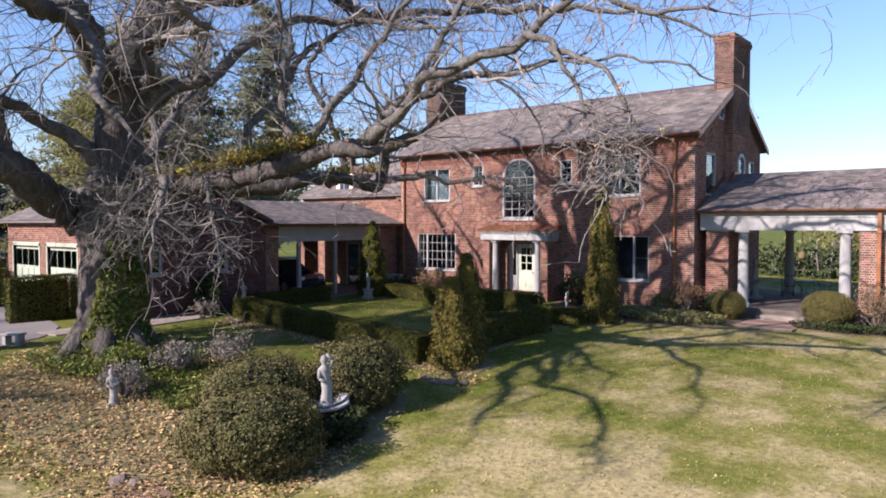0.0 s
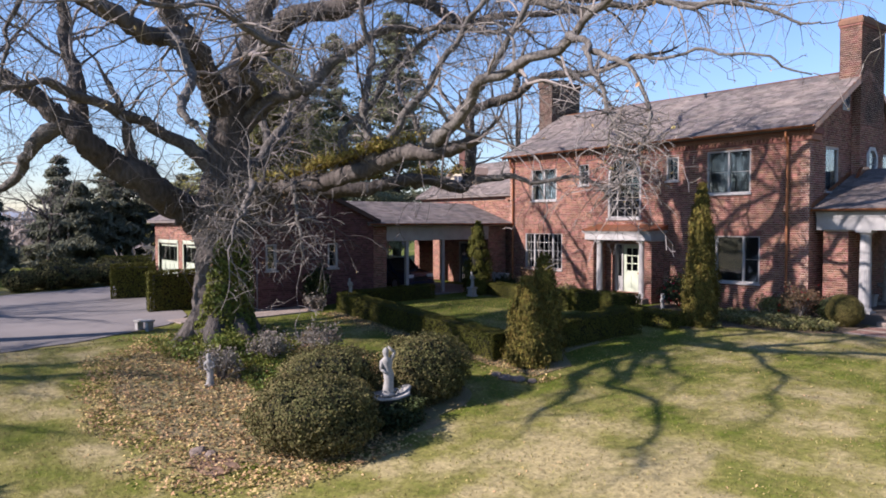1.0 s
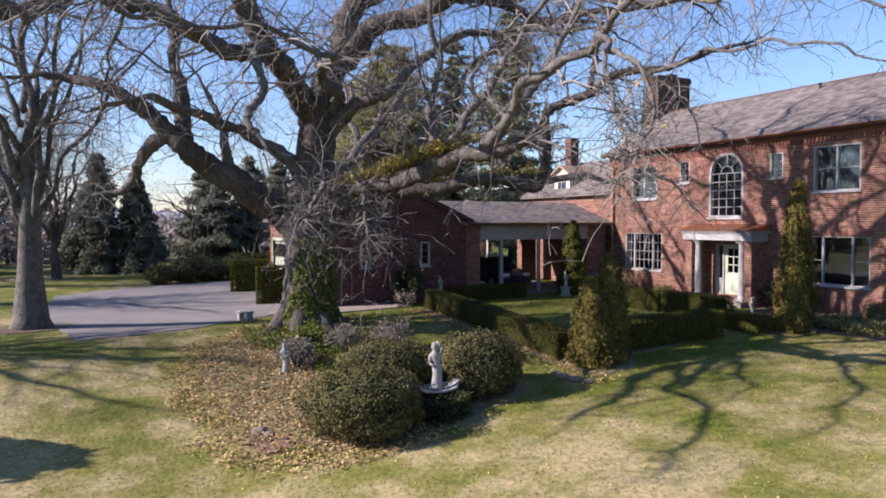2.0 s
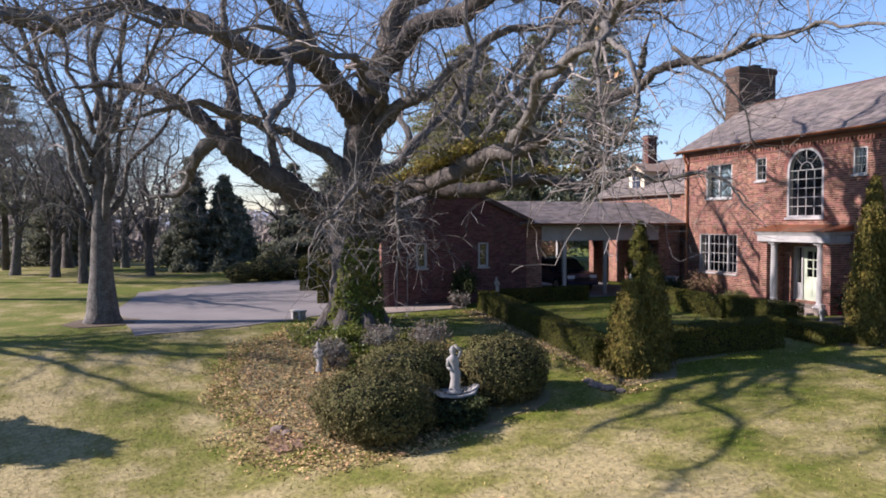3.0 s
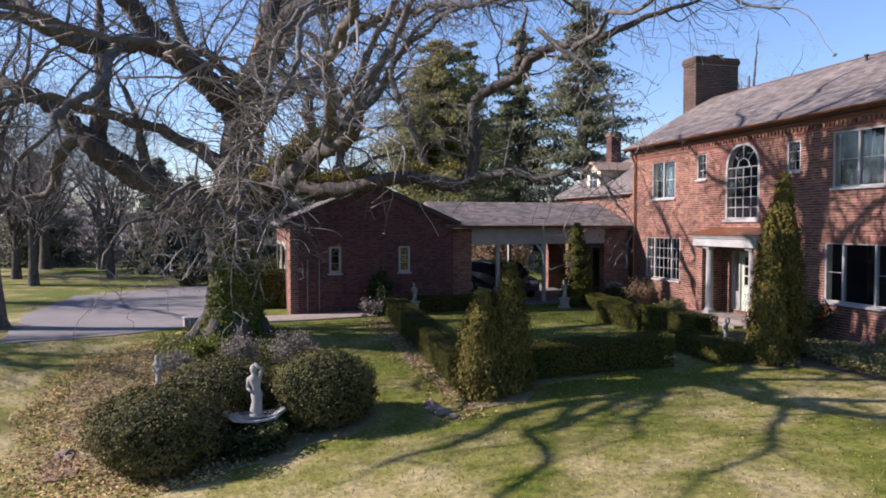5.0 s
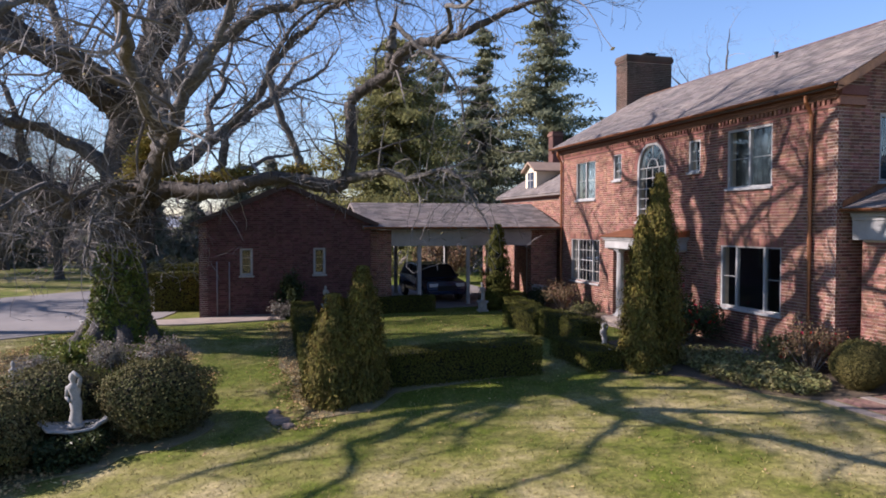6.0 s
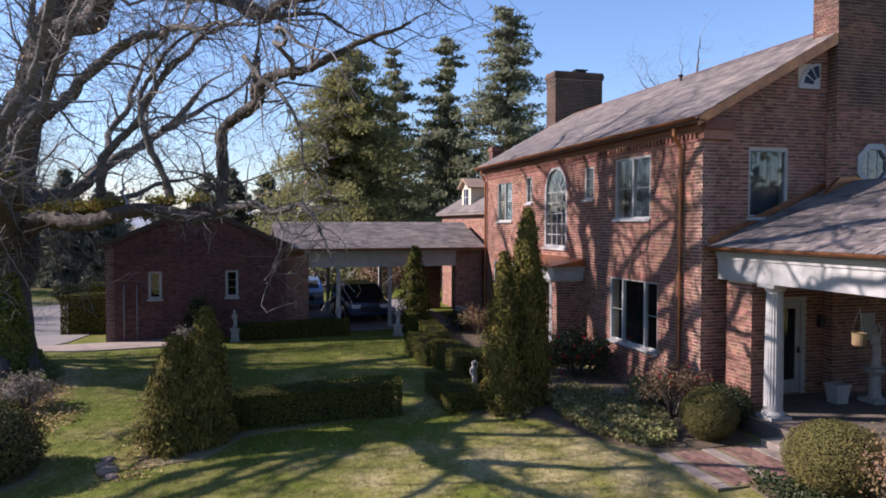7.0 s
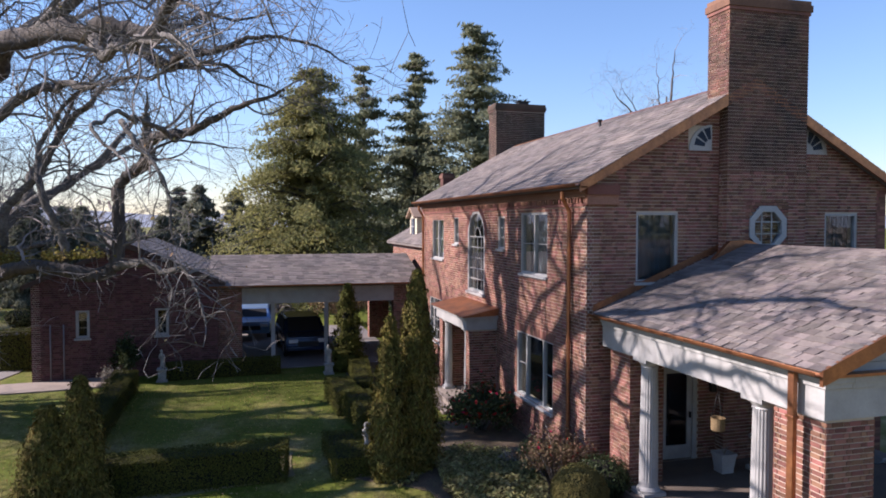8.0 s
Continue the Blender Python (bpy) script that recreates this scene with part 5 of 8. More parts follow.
prism(bm, [(WY0 - 0.3, WE), (3.8, WR), (WY1 + 0.3, WE), (WY1 + 0.3, WE - 0.1), (3.8, WR - 0.14), (WY0 - 0.3, WE - 0.1)], "x", WX0 - 0.2, WX1)
wroof = part("wing_roof", bm, M["slate"], rear, "weathered slate roof")
L = math.hypot(3.8 - WY0 + 0.3, WR - WE)
shingles(wroof, (WX0 - 0.2, WY0 - 0.32, WE), (1, 0, 0), (0, (3.8 - WY0 + 0.3) / L, (WR - WE) / L), WX1 - WX0 + 0.2, L, "slate", expose=0.2, width=0.3, name="slate_field")
# garden door under the carport roof
gdr = part("rear_door", boxes((-19.35, -19.25, 0.24, 0.35, -0.12, 2.2), (-17.45, -17.35, 0.24, 0.35, -0.12, 2.2), (-18.4, -18.3, 0.25, 0.35, -0.12, 2.1), (-19.25, -17.45, 0.24, 0.35, 2.1, 2.2)), M["white"], rear, "glazed double door under the carport")
# leaves coloured dark to stand for the unlit room behind the glass
for x0, x1 in ((-19.25, -18.4), (-18.3, -17.45)):
    part("door_leaf", boxes((x0, x1, 0.32, 0.338, -0.12, 2.1)), M["dark"], gdr, "door leaf with the room's darkness in its colour")
    part("pane", boxes((x0 + 0.08, x1 - 0.08, 0.30, 0.306, 0.1, 2.0)), M["glass"], gdr).visible_shadow = False
dx0, dx1 = -20.7, -19.3
bm = bmesh.new()
box(bm, dx0, dx1, 0.75, 3.0, 4.9, 6.05)
dor = part("dormer", bm, M["cream"], rear, "small cream dormer")
bm = bmesh.new()
prism(bm, [(dx0 - 0.15, 6.03), ((dx0 + dx1) / 2, 6.5), (dx1 + 0.15, 6.03), (dx1 + 0.15, 5.95), ((dx0 + dx1) / 2, 6.4), (dx0 - 0.15, 5.95)], "y", 0.55, 3.3)
part("dormer_roof", bm, M["dormer_tin"], dor, "tan metal dormer roof")
bm = bmesh.new()
prism(bm, [(dx0, 6.05), ((dx0 + dx1) / 2, 6.42), (dx1, 6.05)], "y", 0.74, 0.80)
part("dormer_pediment", bm, M["cream"], dor)
# opaque board, its dark colour standing for the unlit room
part("dormer_sash", boxes((dx0 + 0.35, dx1 - 0.35, 0.715, 0.752, 5.15, 5.95)), M["dark"], dor, "dark dormer window")
part("dormer_sash_bars", boxes((dx0 + 0.68, dx0 + 0.72, 0.70, 0.716, 5.15, 5.95), (dx0 + 0.35, dx1 - 0.35, 0.70, 0.716, 5.53, 5.57)), M["white"], dor)
ws = part("slim_chimney", boxes((-22.4, -21.85, 2.8, 3.4, 5.5, 8.35), (-22.45, -21.8, 2.75, 3.45, 8.1, 8.25)), M["soot_brick"], rear, "slim grey chimney")
t = Tubes()
t.add([(-17.4, 1.8, 5.4), (-17.4, 1.8, 6.0)], [0.05, 0.05], 8)
t.make("vent_pipe", M["iron"], rear)
t = Tubes()
t.add([(-6.2, 3.6, 8.5), (-6.2, 3.6, 9.0)], [0.05, 0.05], 8)
t.add([(-6.2, 3.6, 8.98), (-6.2, 3.6, 9.03)], [0.08, 0.08], 8)
t.make("vent_pipe", M["iron"], house, "roof vent pipe")


# ---- clipped shrubs, hedges and conifers ----
def shell_points(n, rng, shape):
    """Random directions over a rounded form; shape(direction) gives the radius vector."""
    d = rng.normal(0, 1, (n, 3))
    d /= np.linalg.norm(d, axis=1)[:, None]
    return d, np.array([shape(q) for q in d])


def ball_shrub(name, at, r, h, leaf, mat, label, category="shrub", count=5200, seed=1, group="", ragged=0.10, squash=1.0, turn=0, boxy=2.0):
    """A clipped rounded shrub: a core whose near-black colour stands for inner shade, a leafy skin with an uneven
    outline, sparse towards the ground.
    """
    rng = np.random.RandomState(seed)
    t = thing(name, label, category, at, turn, group)
    def shape(d):
        flat = math.hypot(d[0], d[1])
        k = (flat ** boxy + abs(d[2]) ** boxy) ** (-1 / boxy)
        k *= 1 + ragged * (lump(d, 1.6, seed) + 0.8 * lump(d, 4.5, seed + 3) + 0.6 * lump(d, 10.0, seed + 7))
        z = d[2] * h * 0.52 * (1.0 if d[2] > 0 else 0.95)
        w = 1.0 if d[2] > -0.2 else 1.0 - 0.25 * (-d[2] - 0.2)
        return np.array([d[0] * r * k * w, d[1] * r * k * w * squash, z * k + h * 0.48])
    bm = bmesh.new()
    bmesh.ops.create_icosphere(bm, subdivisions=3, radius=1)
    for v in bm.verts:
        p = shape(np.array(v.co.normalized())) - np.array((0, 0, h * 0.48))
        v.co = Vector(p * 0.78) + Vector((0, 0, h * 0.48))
    part("heart", bm, M["heart"], t, "core with inner shade put into its colour")
    d, p = shell_points(count, rng, shape)
    inward = 1.04 - 0.22 * rng.uniform(0, 1, (count, 1)) ** 1.3
    p = (p - (0, 0, h * 0.48)) * inward + (0, 0, h * 0.48)
    keep = p[:, 2] > 0.02
    leaves("foliage", p[keep], d[keep], leaf, M[mat], t, rng=rng, spread=0.42)
    tb = Tubes()
    for k in range(5):
        a = 2 * math.pi * k / 5
        tb.add([(0.1 * math.cos(a), 0.1 * math.sin(a), -0.25), (0.25 * r * math.cos(a), 0.25 * r * math.sin(a), h * 0.3)], [0.03, 0.02], 5)
    tagged(tb.make("stems", M["twig"], t), kind="stuff")
    return t


def hedge_run(label, path, w, h, leaf=0.034, density=1700, seed=1, mat="hedge", group="clipped hedges"):
    """A clipped hedge along a line of ground points."""
    rng = np.random.RandomState(seed)
    x0, y0 = path[0]
    t = thing("hedge", label, "hedge", (x0, y0, ground_z(x0, y0)), 0, group)
    z0 = ground_z(x0, y0)
    pts, nor = [], []
    bm = bmesh.new()
    for (ax, ay), (bx, by) in zip(path, path[1:]):
        ln = math.hypot(bx - ax, by - ay)
        dx, dy = (bx - ax) / ln, (by - ay) / ln
        za, zb = ground_z(ax, ay), ground_z(bx, by)
        sx, sy = -dy, dx
        ring = []
        for (px, py, pz) in ((ax - dx * w * 0.3, ay - dy * w * 0.3, za), (bx + dx * w * 0.3, by + dy * w * 0.3, zb)):
            ring.append([bm.verts.new((px + sx * s * w * 0.34 - x0, py + sy * s * w * 0.34 - y0, pz + z - z0)) for s, z in ((-1, -0.1), (1, -0.1), (0.96, h * 0.9), (-0.96, h * 0.9))])
        for k in range(4):
            bm.faces.new((ring[0][k], ring[0][(k + 1) % 4], ring[1][(k + 1) % 4], ring[1][k]))
        bm.faces.new(ring[0][::-1])
        bm.faces.new(ring[1])
        n = int(density * (ln + w) * (w + 2 * h))
        for _ in range(n):
            u = rng.uniform(-w / 2, ln + w / 2)
            e = rng.uniform(0, w + 2 * h)
            cx, cy = ax + dx * u, ay + dy * u
            cz = za + (zb - za) * u / ln
            bump_ = 0.06 * lump((cx, cy, e), 1.7, seed) + (rng.uniform(-0.045, 0.025) if h <= e < h + w else rng.uniform(-0.15, 0.025))
            if e < h:
                s, z, q = -w / 2 - bump_, e, (-sx, -sy, 0.1)
            elif e < h + w:
                s, z, q = e - h - w / 2, h + bump_, (0, 0, 1)
            else:
                s, z, q = w / 2 + bump_, e - h - w, (sx, sy, 0.1)
            pts.append((cx + sx * s - x0, cy + sy * s - y0, cz + z - z0))
            nor.append(q)
        for end, sg in ((0, -1), (ln, 1)):
            for _ in range(int(density * w * h)):
                s, z = rng.uniform(-w / 2, w / 2), rng.uniform(0, h)
                u = end + sg * (w / 2 + rng.uniform(-0.05, 0.03))
                cz = za + (zb - za) * u / ln
                pts.append((ax + dx * u + sx * s - x0, ay + dy * u + sy * s - y0, cz + z - z0))
                nor.append((dx * sg, dy * sg, 0.1))
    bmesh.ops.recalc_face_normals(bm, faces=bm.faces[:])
    # the core's dark colour carries the shade between the hedge leaves
    part("heart", bm, M["heart"], t, "core with inner shade put into its colour")
    leaves("foliage", pts, nor, leaf, M[mat], t, rng=rng, spread=0.2)
    return t


def arborvitae(label, at, h, r, seed=1, leaf=0.05, count=7000, lean=(0, 0), mat="cedar", group="upright conifers", power=0.72):
    """A narrow flame-shaped conifer of upright sprays."""
    rng = np.random.RandomState(seed)
    t = thing("upright_conifer", label, "conifer", at, 0, group)
    def radius(u, a):
        prof = (min(1, (u + 0.05) / 0.14) ** 0.5) * (1 - min(u, 0.999) ** 2.1) ** power
        return r * prof * (0.95 + 0.24 * lump((math.cos(a) * 1.6, math.sin(a) * 1.6, u * 5), 1.0, seed) + 0.24 * lump((math.cos(a) * 4, math.sin(a) * 4, u * h * 3.0), 1.0, seed + 2) + 0.10 * lump((math.cos(a) * 9, math.sin(a) * 9, u * h * 6), 1.0, seed + 5))
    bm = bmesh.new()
    # core coloured dark for the shade among the sprays
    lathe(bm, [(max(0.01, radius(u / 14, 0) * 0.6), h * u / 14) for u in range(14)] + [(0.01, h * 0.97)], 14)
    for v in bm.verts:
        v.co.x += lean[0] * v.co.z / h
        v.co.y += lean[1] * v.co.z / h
    part("heart", bm, M["heart"], t, "core with inner shade put into its colour")
    sprays = count // 26
    u = 0.985 * rng.uniform(0, 1, sprays) ** 1.25
    a = rng.uniform(0, 2 * math.pi, sprays)
    rad = np.array([radius(q, w) for q, w in zip(u, a)]) * rng.uniform(0.62, 1.14, sprays)
    u, a, rad = np.repeat(u, 26), np.repeat(a, 26), np.repeat(rad, 26)
    count = len(u)
    wide = 0.16 * r * (0.5 + 0.5 * (1 - u))
    u = np.clip(u + rng.normal(0, 0.085, count) / h, 0, 0.999)
    p = np.stack([np.cos(a) * rad + lean[0] * u + rng.normal(0, 1, count) * wide, np.sin(a) * rad + lean[1] * u + rng.normal(0, 1, count) * wide, u * h + 0.03], 1)
    n = np.stack([np.cos(a), np.sin(a), np.full(count, 0.35)], 1)
    leaves("foliage", p, n, leaf, M[mat], t, rng=rng, long=2.6, spread=0.3, rise=1.6)
    tb = Tubes()
    tb.add([(0, 0, -0.3), (0, 0, h * 0.5)], [0.07, 0.04], 6)
    tb.make("trunk", M["bark"], t)
    return t


def on_ground(x, y, dz=0.0):
    return (x, y, ground_z(x, y) + dz)


def loose_shrub(name, label, at, r, h, mat, leaf=0.07, count=1500, seed=1, twigs=26, category="shrub", extra=None, group=""):
    """An open shrub: stems fanning from the ground with leaves towards their ends."""
    rng = np.random.RandomState(seed)
    t = thing(name, label, category, at, 0, group)
    tb, pts, nor = Tubes(), [], []
    for k in range(twigs):
        a, s = rng.uniform(0, 2 * math.pi), rng.uniform(0.3, 1.0)
        e = np.array((math.cos(a) * r * s, math.sin(a) * r * s, h * rng.uniform(0.55, 1.0) * (1.1 - 0.45 * s)))
        mid = e * (0.45, 0.45, 0.6) + rng.normal(0, 0.05, 3)
        tb.add([(0, 0, -0.15), tuple(mid), tuple(e)], [0.02, 0.012, 0.004], 4)
        for _ in range(count // twigs):
            q = rng.uniform(0.35, 1.05)
            c = mid + (e - mid) * q + rng.normal(0, 0.11 * r + 0.03, 3)
            if c[2] > 0:
                pts.append(c)
                nor.append(c - np.array((0, 0, h * 0.3)))
    tagged(tb.make("stems", M["twig"], t), kind="stuff")
    leaves("foliage", pts, nor, leaf, M[mat], t, rng=rng)
    if extra:
        sel = rng.choice(len(pts), extra[1], replace=False)
        leaves(extra[0], np.array(pts)[sel] * 1.06, np.array(nor)[sel], leaf * 1.3, M[extra[2]], t, extra[3], rng=rng, kind="stuff")
    return t


# the three big boxwoods round the basin
ball_shrub("boxwood", on_ground(-2.32, -15.2, -0.12), 1.08, 1.62, 0.044, "box", "large clipped rounded boxwood beside the basin", seed=3, count=19000, ragged=0.17, boxy=2.6, group="rounded boxwoods")
ball_shrub("boxwood", on_ground(-1.75, -18.5, -0.15), 1.28, 1.62, 0.044, "box", "largest rounded boxwood on the lawn's edge", seed=5, count=26000, ragged=0.17, boxy=2.6, group="rounded boxwoods", squash=1.0)
ball_shrub("boxwood", on_ground(-3.25, -17.35, -0.15), 1.2, 1.6, 0.044, "box", "broad rounded boxwood behind the basin", seed=8, count=19000, ragged=0.17, boxy=2.6, group="rounded boxwoods")
# upright conifers
arborvitae("tall flame-shaped conifer at the hedge corner", on_ground(-2.45, -10.85, 0.0), 2.95, 0.50, seed=2, count=23000, leaf=0.042, power=0.75, group="upright conifers")
arborvitae("broad leaning conifer at the hedge corner", on_ground(-2.3, -11.55, 0.0), 2.4, 0.58, seed=4, leaf=0.042, power=0.85, count=25000, lean=(-0.2, 0.05))
arborvitae("tall upright conifer by the front wall", on_ground(-2.05, -3.42, 0.0), 4.75, 0.52, seed=6, leaf=0.044, count=26000, power=0.75)
arborvitae("upright conifer crowding the taller one", on_ground(-1.68, -4.15, 0.0), 3.75, 0.46, seed=9, leaf=0.044, count=20000, power=0.8)
arborvitae("dark slender conifer before the carport", on_ground(-13.6, -3.45, 0.0), 3.4, 0.62, seed=12, count=9000, power=0.8, mat="hedge")
# hedges round the court
hedge_run("low clipped hedge closing the court", [(-3.2, -10.3), (-2.8, -6.9)], 0.95, 0.82, seed=2)
hedge_run("long clipped hedge towards the garage", [(-3.6, -11.7), (-12.0, -11.4)], 0.8, 0.74, seed=4)
hedge_run("clipped hedge before the carport", [(-14.0, -10.0), (-13.9, -6.4)], 0.7, 0.62, seed=6)
hedge_run("clipped hedge below the front windows", [(-13.0, -3.1), (-9.2, -3.6)], 0.75, 0.58, seed=8)
hedge_run("dark hedge block beside the entry walk", [(-8.9, -4.4), (-7.4, -4.3)], 0.85, 0.72, seed=10)
hedge_run("short clipped hedge by the entry", [(-6.6, -4.1), (-4.8, -4.0)], 0.85, 0.78, seed=12)
hedge_run("low square hedge beside the tall conifer", [(-3.6, -5.0), (-2.4, -5.0)], 0.95, 0.5, seed=14)
hedge_run("tall dark hedge at the garage corner", [(-18.2, -16.5), (-18.0, -15.5)], 1.1, 1.6, seed=16, density=700, leaf=0.055)
hedge_run("tall dark hedge by the garage doors", [(-24.2, -16.4), (-24.0, -15.7)], 1.1, 1.6, seed=17, density=600, leaf=0.055)
hedge_run("tall dark hedge across the drive", [(-34.6, -14.4), (-33.4, -12.6)], 1.2, 1.5, seed=18, density=500, leaf=0.06)
# shrubs by the porch path
ball_shrub("clipped_globe", on_ground(1.62, -0.95), 0.56, 1.05, 0.02, "globe", "clipped olive-green globe shrub by the porch", seed=21, count=26000, group="globe shrubs", ragged=0.05)
ball_shrub("clipped_globe", on_ground(4.75, -0.85), 0.8, 1.2, 0.022, "globe", "broad clipped globe shrub across the path", seed=23, count=34000, group="globe shrubs", ragged=0.06)
ball_shrub("clipped_globe", on_ground(0.95, -0.1), 0.62, 0.95, 0.04, "camellia", "dark evergreen shrub against the pier", seed=25, count=3600, group="globe shrubs", ragged=0.16)
loose_shrub("azalea", "russet-leaved azalea by the porch", on_ground(0.0, -0.7), 0.85, 1.5, "rust", 0.045, 3000, seed=31, group="azaleas", extra=("blooms", 60, "bloom", "red leaves and blooms"))
loose_shrub("azalea", "russet-leaved azalea beyond the path", on_ground(6.1, -0.6), 1.0, 1.5, "rust", 0.042, 3000, seed=33, group="azaleas")
loose_shrub("camellia", "dark camellia with red blooms by the entry", on_ground(-4.3, -1.0), 1.0, 1.4, "camellia", 0.075, 4200, seed=35, extra=("blooms", 190, "bloom", "red blooms"))
loose_shrub("camellia", "dark camellia with a few red blooms", on_ground(-0.9, -0.7), 0.6, 0.9, "ground_ivy", 0.07, 1500, seed=37, extra=("blooms", 22, "bloom", "red blooms"))
loose_shrub("white_spiky_shrub", "small pale bare shrub by the wall", on_ground(-1.3, -1.3), 0.35, 0.5, "silver", 0.03, 300, seed=38)
loose_shrub("window_shrub", "brownish shrub under the far window", on_ground(-12.2, -1.2), 0.85, 1.25, "rust", 0.06, 1600, seed=39)
loose_shrub("window_shrub", "low grey-green shrub by the entry", on_ground(-9.9, -1.4), 0.6, 0.55, "ground_ivy", 0.06, 1000, seed=40)
loose_shrub("window_shrub", "dark shrub beside the carport pier", on_ground(-13.6, -1.6), 0.7, 0.8, "camellia", 0.07, 1400, seed=41)
loose_shrub("grey_shrub", "grey-leaved shrub in the leaf bed", on_ground(-6.7, -18.6), 0.55, 0.95, "silver", 0.05, 1700, seed=42, group="grey shrubs")
loose_shrub("grey_shrub", "pale dried flower heads by the tree", on_ground(-7.4, -16.9), 0.6, 0.95, "silver", 0.05, 1800, seed=43, group="grey shrubs")
loose_shrub("grey_shrub", "grey-green spreading shrub by the tree", on_ground(-6.9, -15.6), 0.7, 1.05, "silver", 0.05, 2000, seed=44, group="grey shrubs", extra=("red_leaves", 60, "rust", "russet leaves"))
loose_shrub("wall_shrub", "dark shrub against the garage wall", on_ground(-14.2, -11.6), 0.6, 1.9, "camellia", 0.08, 2200, seed=45)
loose_shrub("wall_shrub", "pale seed-headed shrub at the garage", on_ground(-13.7, -12.0), 0.45, 0.75, "silver", 0.06, 800, seed=46)
loose_shrub("camellia", "dense dark shrub hiding the tree's foot", on_ground(-8.3, -17.8), 0.7, 0.8, "ivy", 0.075, 1500, seed=47)


def carpet(name, label, outline_fn, n, leaf, mat, category, seed=1, lift=0.05, spread=0.5, height=0.1):
    """Low ground cover: leaves strewn over a patch of ground."""
    rng = np.random.RandomState(seed)
    pts, nor = [], []
    while len(pts) < n:
        x, y = outline_fn(rng)
        if x is None:
            continue
        pts.append((x, y, ground_z(x, y) + lift + rng.uniform(0, height)))
        nor.append((0, 0, 1))
    ob = leaves(name, pts, nor, leaf, M[mat], None, label, rng=rng, spread=spread, kind="stuff")
    ob["category"] = category
    return ob


def disc_patch(cx, cy, rx, ry, seed=0):
    def pick(rng):
        a, r = rng.uniform(0, 2 * math.pi), math.sqrt(rng.uniform(0, 1))
        k = 1 + 0.25 * lump((math.cos(a), math.sin(a), 0), 1.5, seed)
        return cx + rx * r * k * math.cos(a), cy + ry * r * k * math.sin(a)
    return pick


loose_shrub("copper_maple", "copper-leaved shrub beyond the carport", on_ground(-26.6, -1.9), 1.7, 2.9, "rust", 0.12, 3600, seed=48, twigs=40, category="shrub")
carpet("ground_cover", "yellow-green ground cover along the front bed", disc_patch(-0.6, -2.1, 2.3, 1.15, 2), 6500, 0.07, "ground_ivy", "ground cover", 51, height=0.22)
carpet("ground_cover", "dark ground cover by the path", disc_patch(5.4, -1.6, 1.5, 0.6, 3), 2400, 0.06, "camellia", "ground cover", 52, height=0.2)
carpet("ground_cover", "leafy edging by the entry hedge", disc_patch(-2.4, -3.9, 1.4, 0.5, 3), 900, 0.07, "ground_ivy", "ground cover", 53, height=0.1)
carpet("ground_ivy", "ivy spreading round the tree's foot", disc_patch(-9.3, -17.3, 2.3, 2.0, 5), 5200, 0.08, "ivy", "ivy", 54, height=0.3)
# the darker leaf colour carries the shade below the basin
carpet("ground_ivy", "ivy round the basin's foot with shade put into its leaf colour", disc_patch(-1.5, -16.72, 0.75, 0.7, 6), 2600, 0.07, "camellia", "ivy", 58, height=0.5)
carpet("ground_ivy", "ivy patch in the leaf bed", disc_patch(-5.6, -16.9, 2.2, 1.4, 6), 4200, 0.075, "ivy", "ivy", 55, height=0.18)


def bed_patch(rng):
    x, y = rng.uniform(-12, -0.2), rng.uniform(-22.3, -14)
    edge = (x + 5.8) ** 2 / 6.4 ** 2 + (y + 18.2) ** 2 / 4.0 ** 2 + 0.35 * lump((x, y, 0), 0.6, 4)
    return (x, y) if edge < rng.uniform(0.75, 1.05) else (None, None)


carpet("fallen_leaves", "thick layer of brown fallen leaves under the tree", bed_patch, 20000, 0.062, "litter", "fallen leaves", 56, lift=0.035, spread=0.35, height=0.05)


def hedge_strip(rng):
    x, y = rng.uniform(-12.6, -0.9), rng.uniform(-13.0, -10.6)
    d = abs(y + 12.2 + 0.25 * lump((x, y, 0), 0.8, 3))
    return (x, y) if d < abs(rng.normal(0, 0.35)) else (None, None)


carpet("strewn_leaves", "brown leaves caught along the hedge's foot", hedge_strip, 2200, 0.055, "litter", "fallen leaves", 59, lift=0.02, spread=0.4, height=0.02)


def lawn_patch(rng):
    x, y = rng.uniform(-12, 12), rng.uniform(-26, -2.5)
    if lump((x, y, 0), 0.35, 9) + 0.25 * lump((x, y, 0), 1.5, 2) < rng.uniform(-0.35, 0.5):
        return None, None
    return x, y


carpet("strewn_leaves", "scattered brown leaves on the lawn", lawn_patch, 2400, 0.04, "litter", "fallen leaves", 57, lift=0.012, spread=0.4, height=0.01)


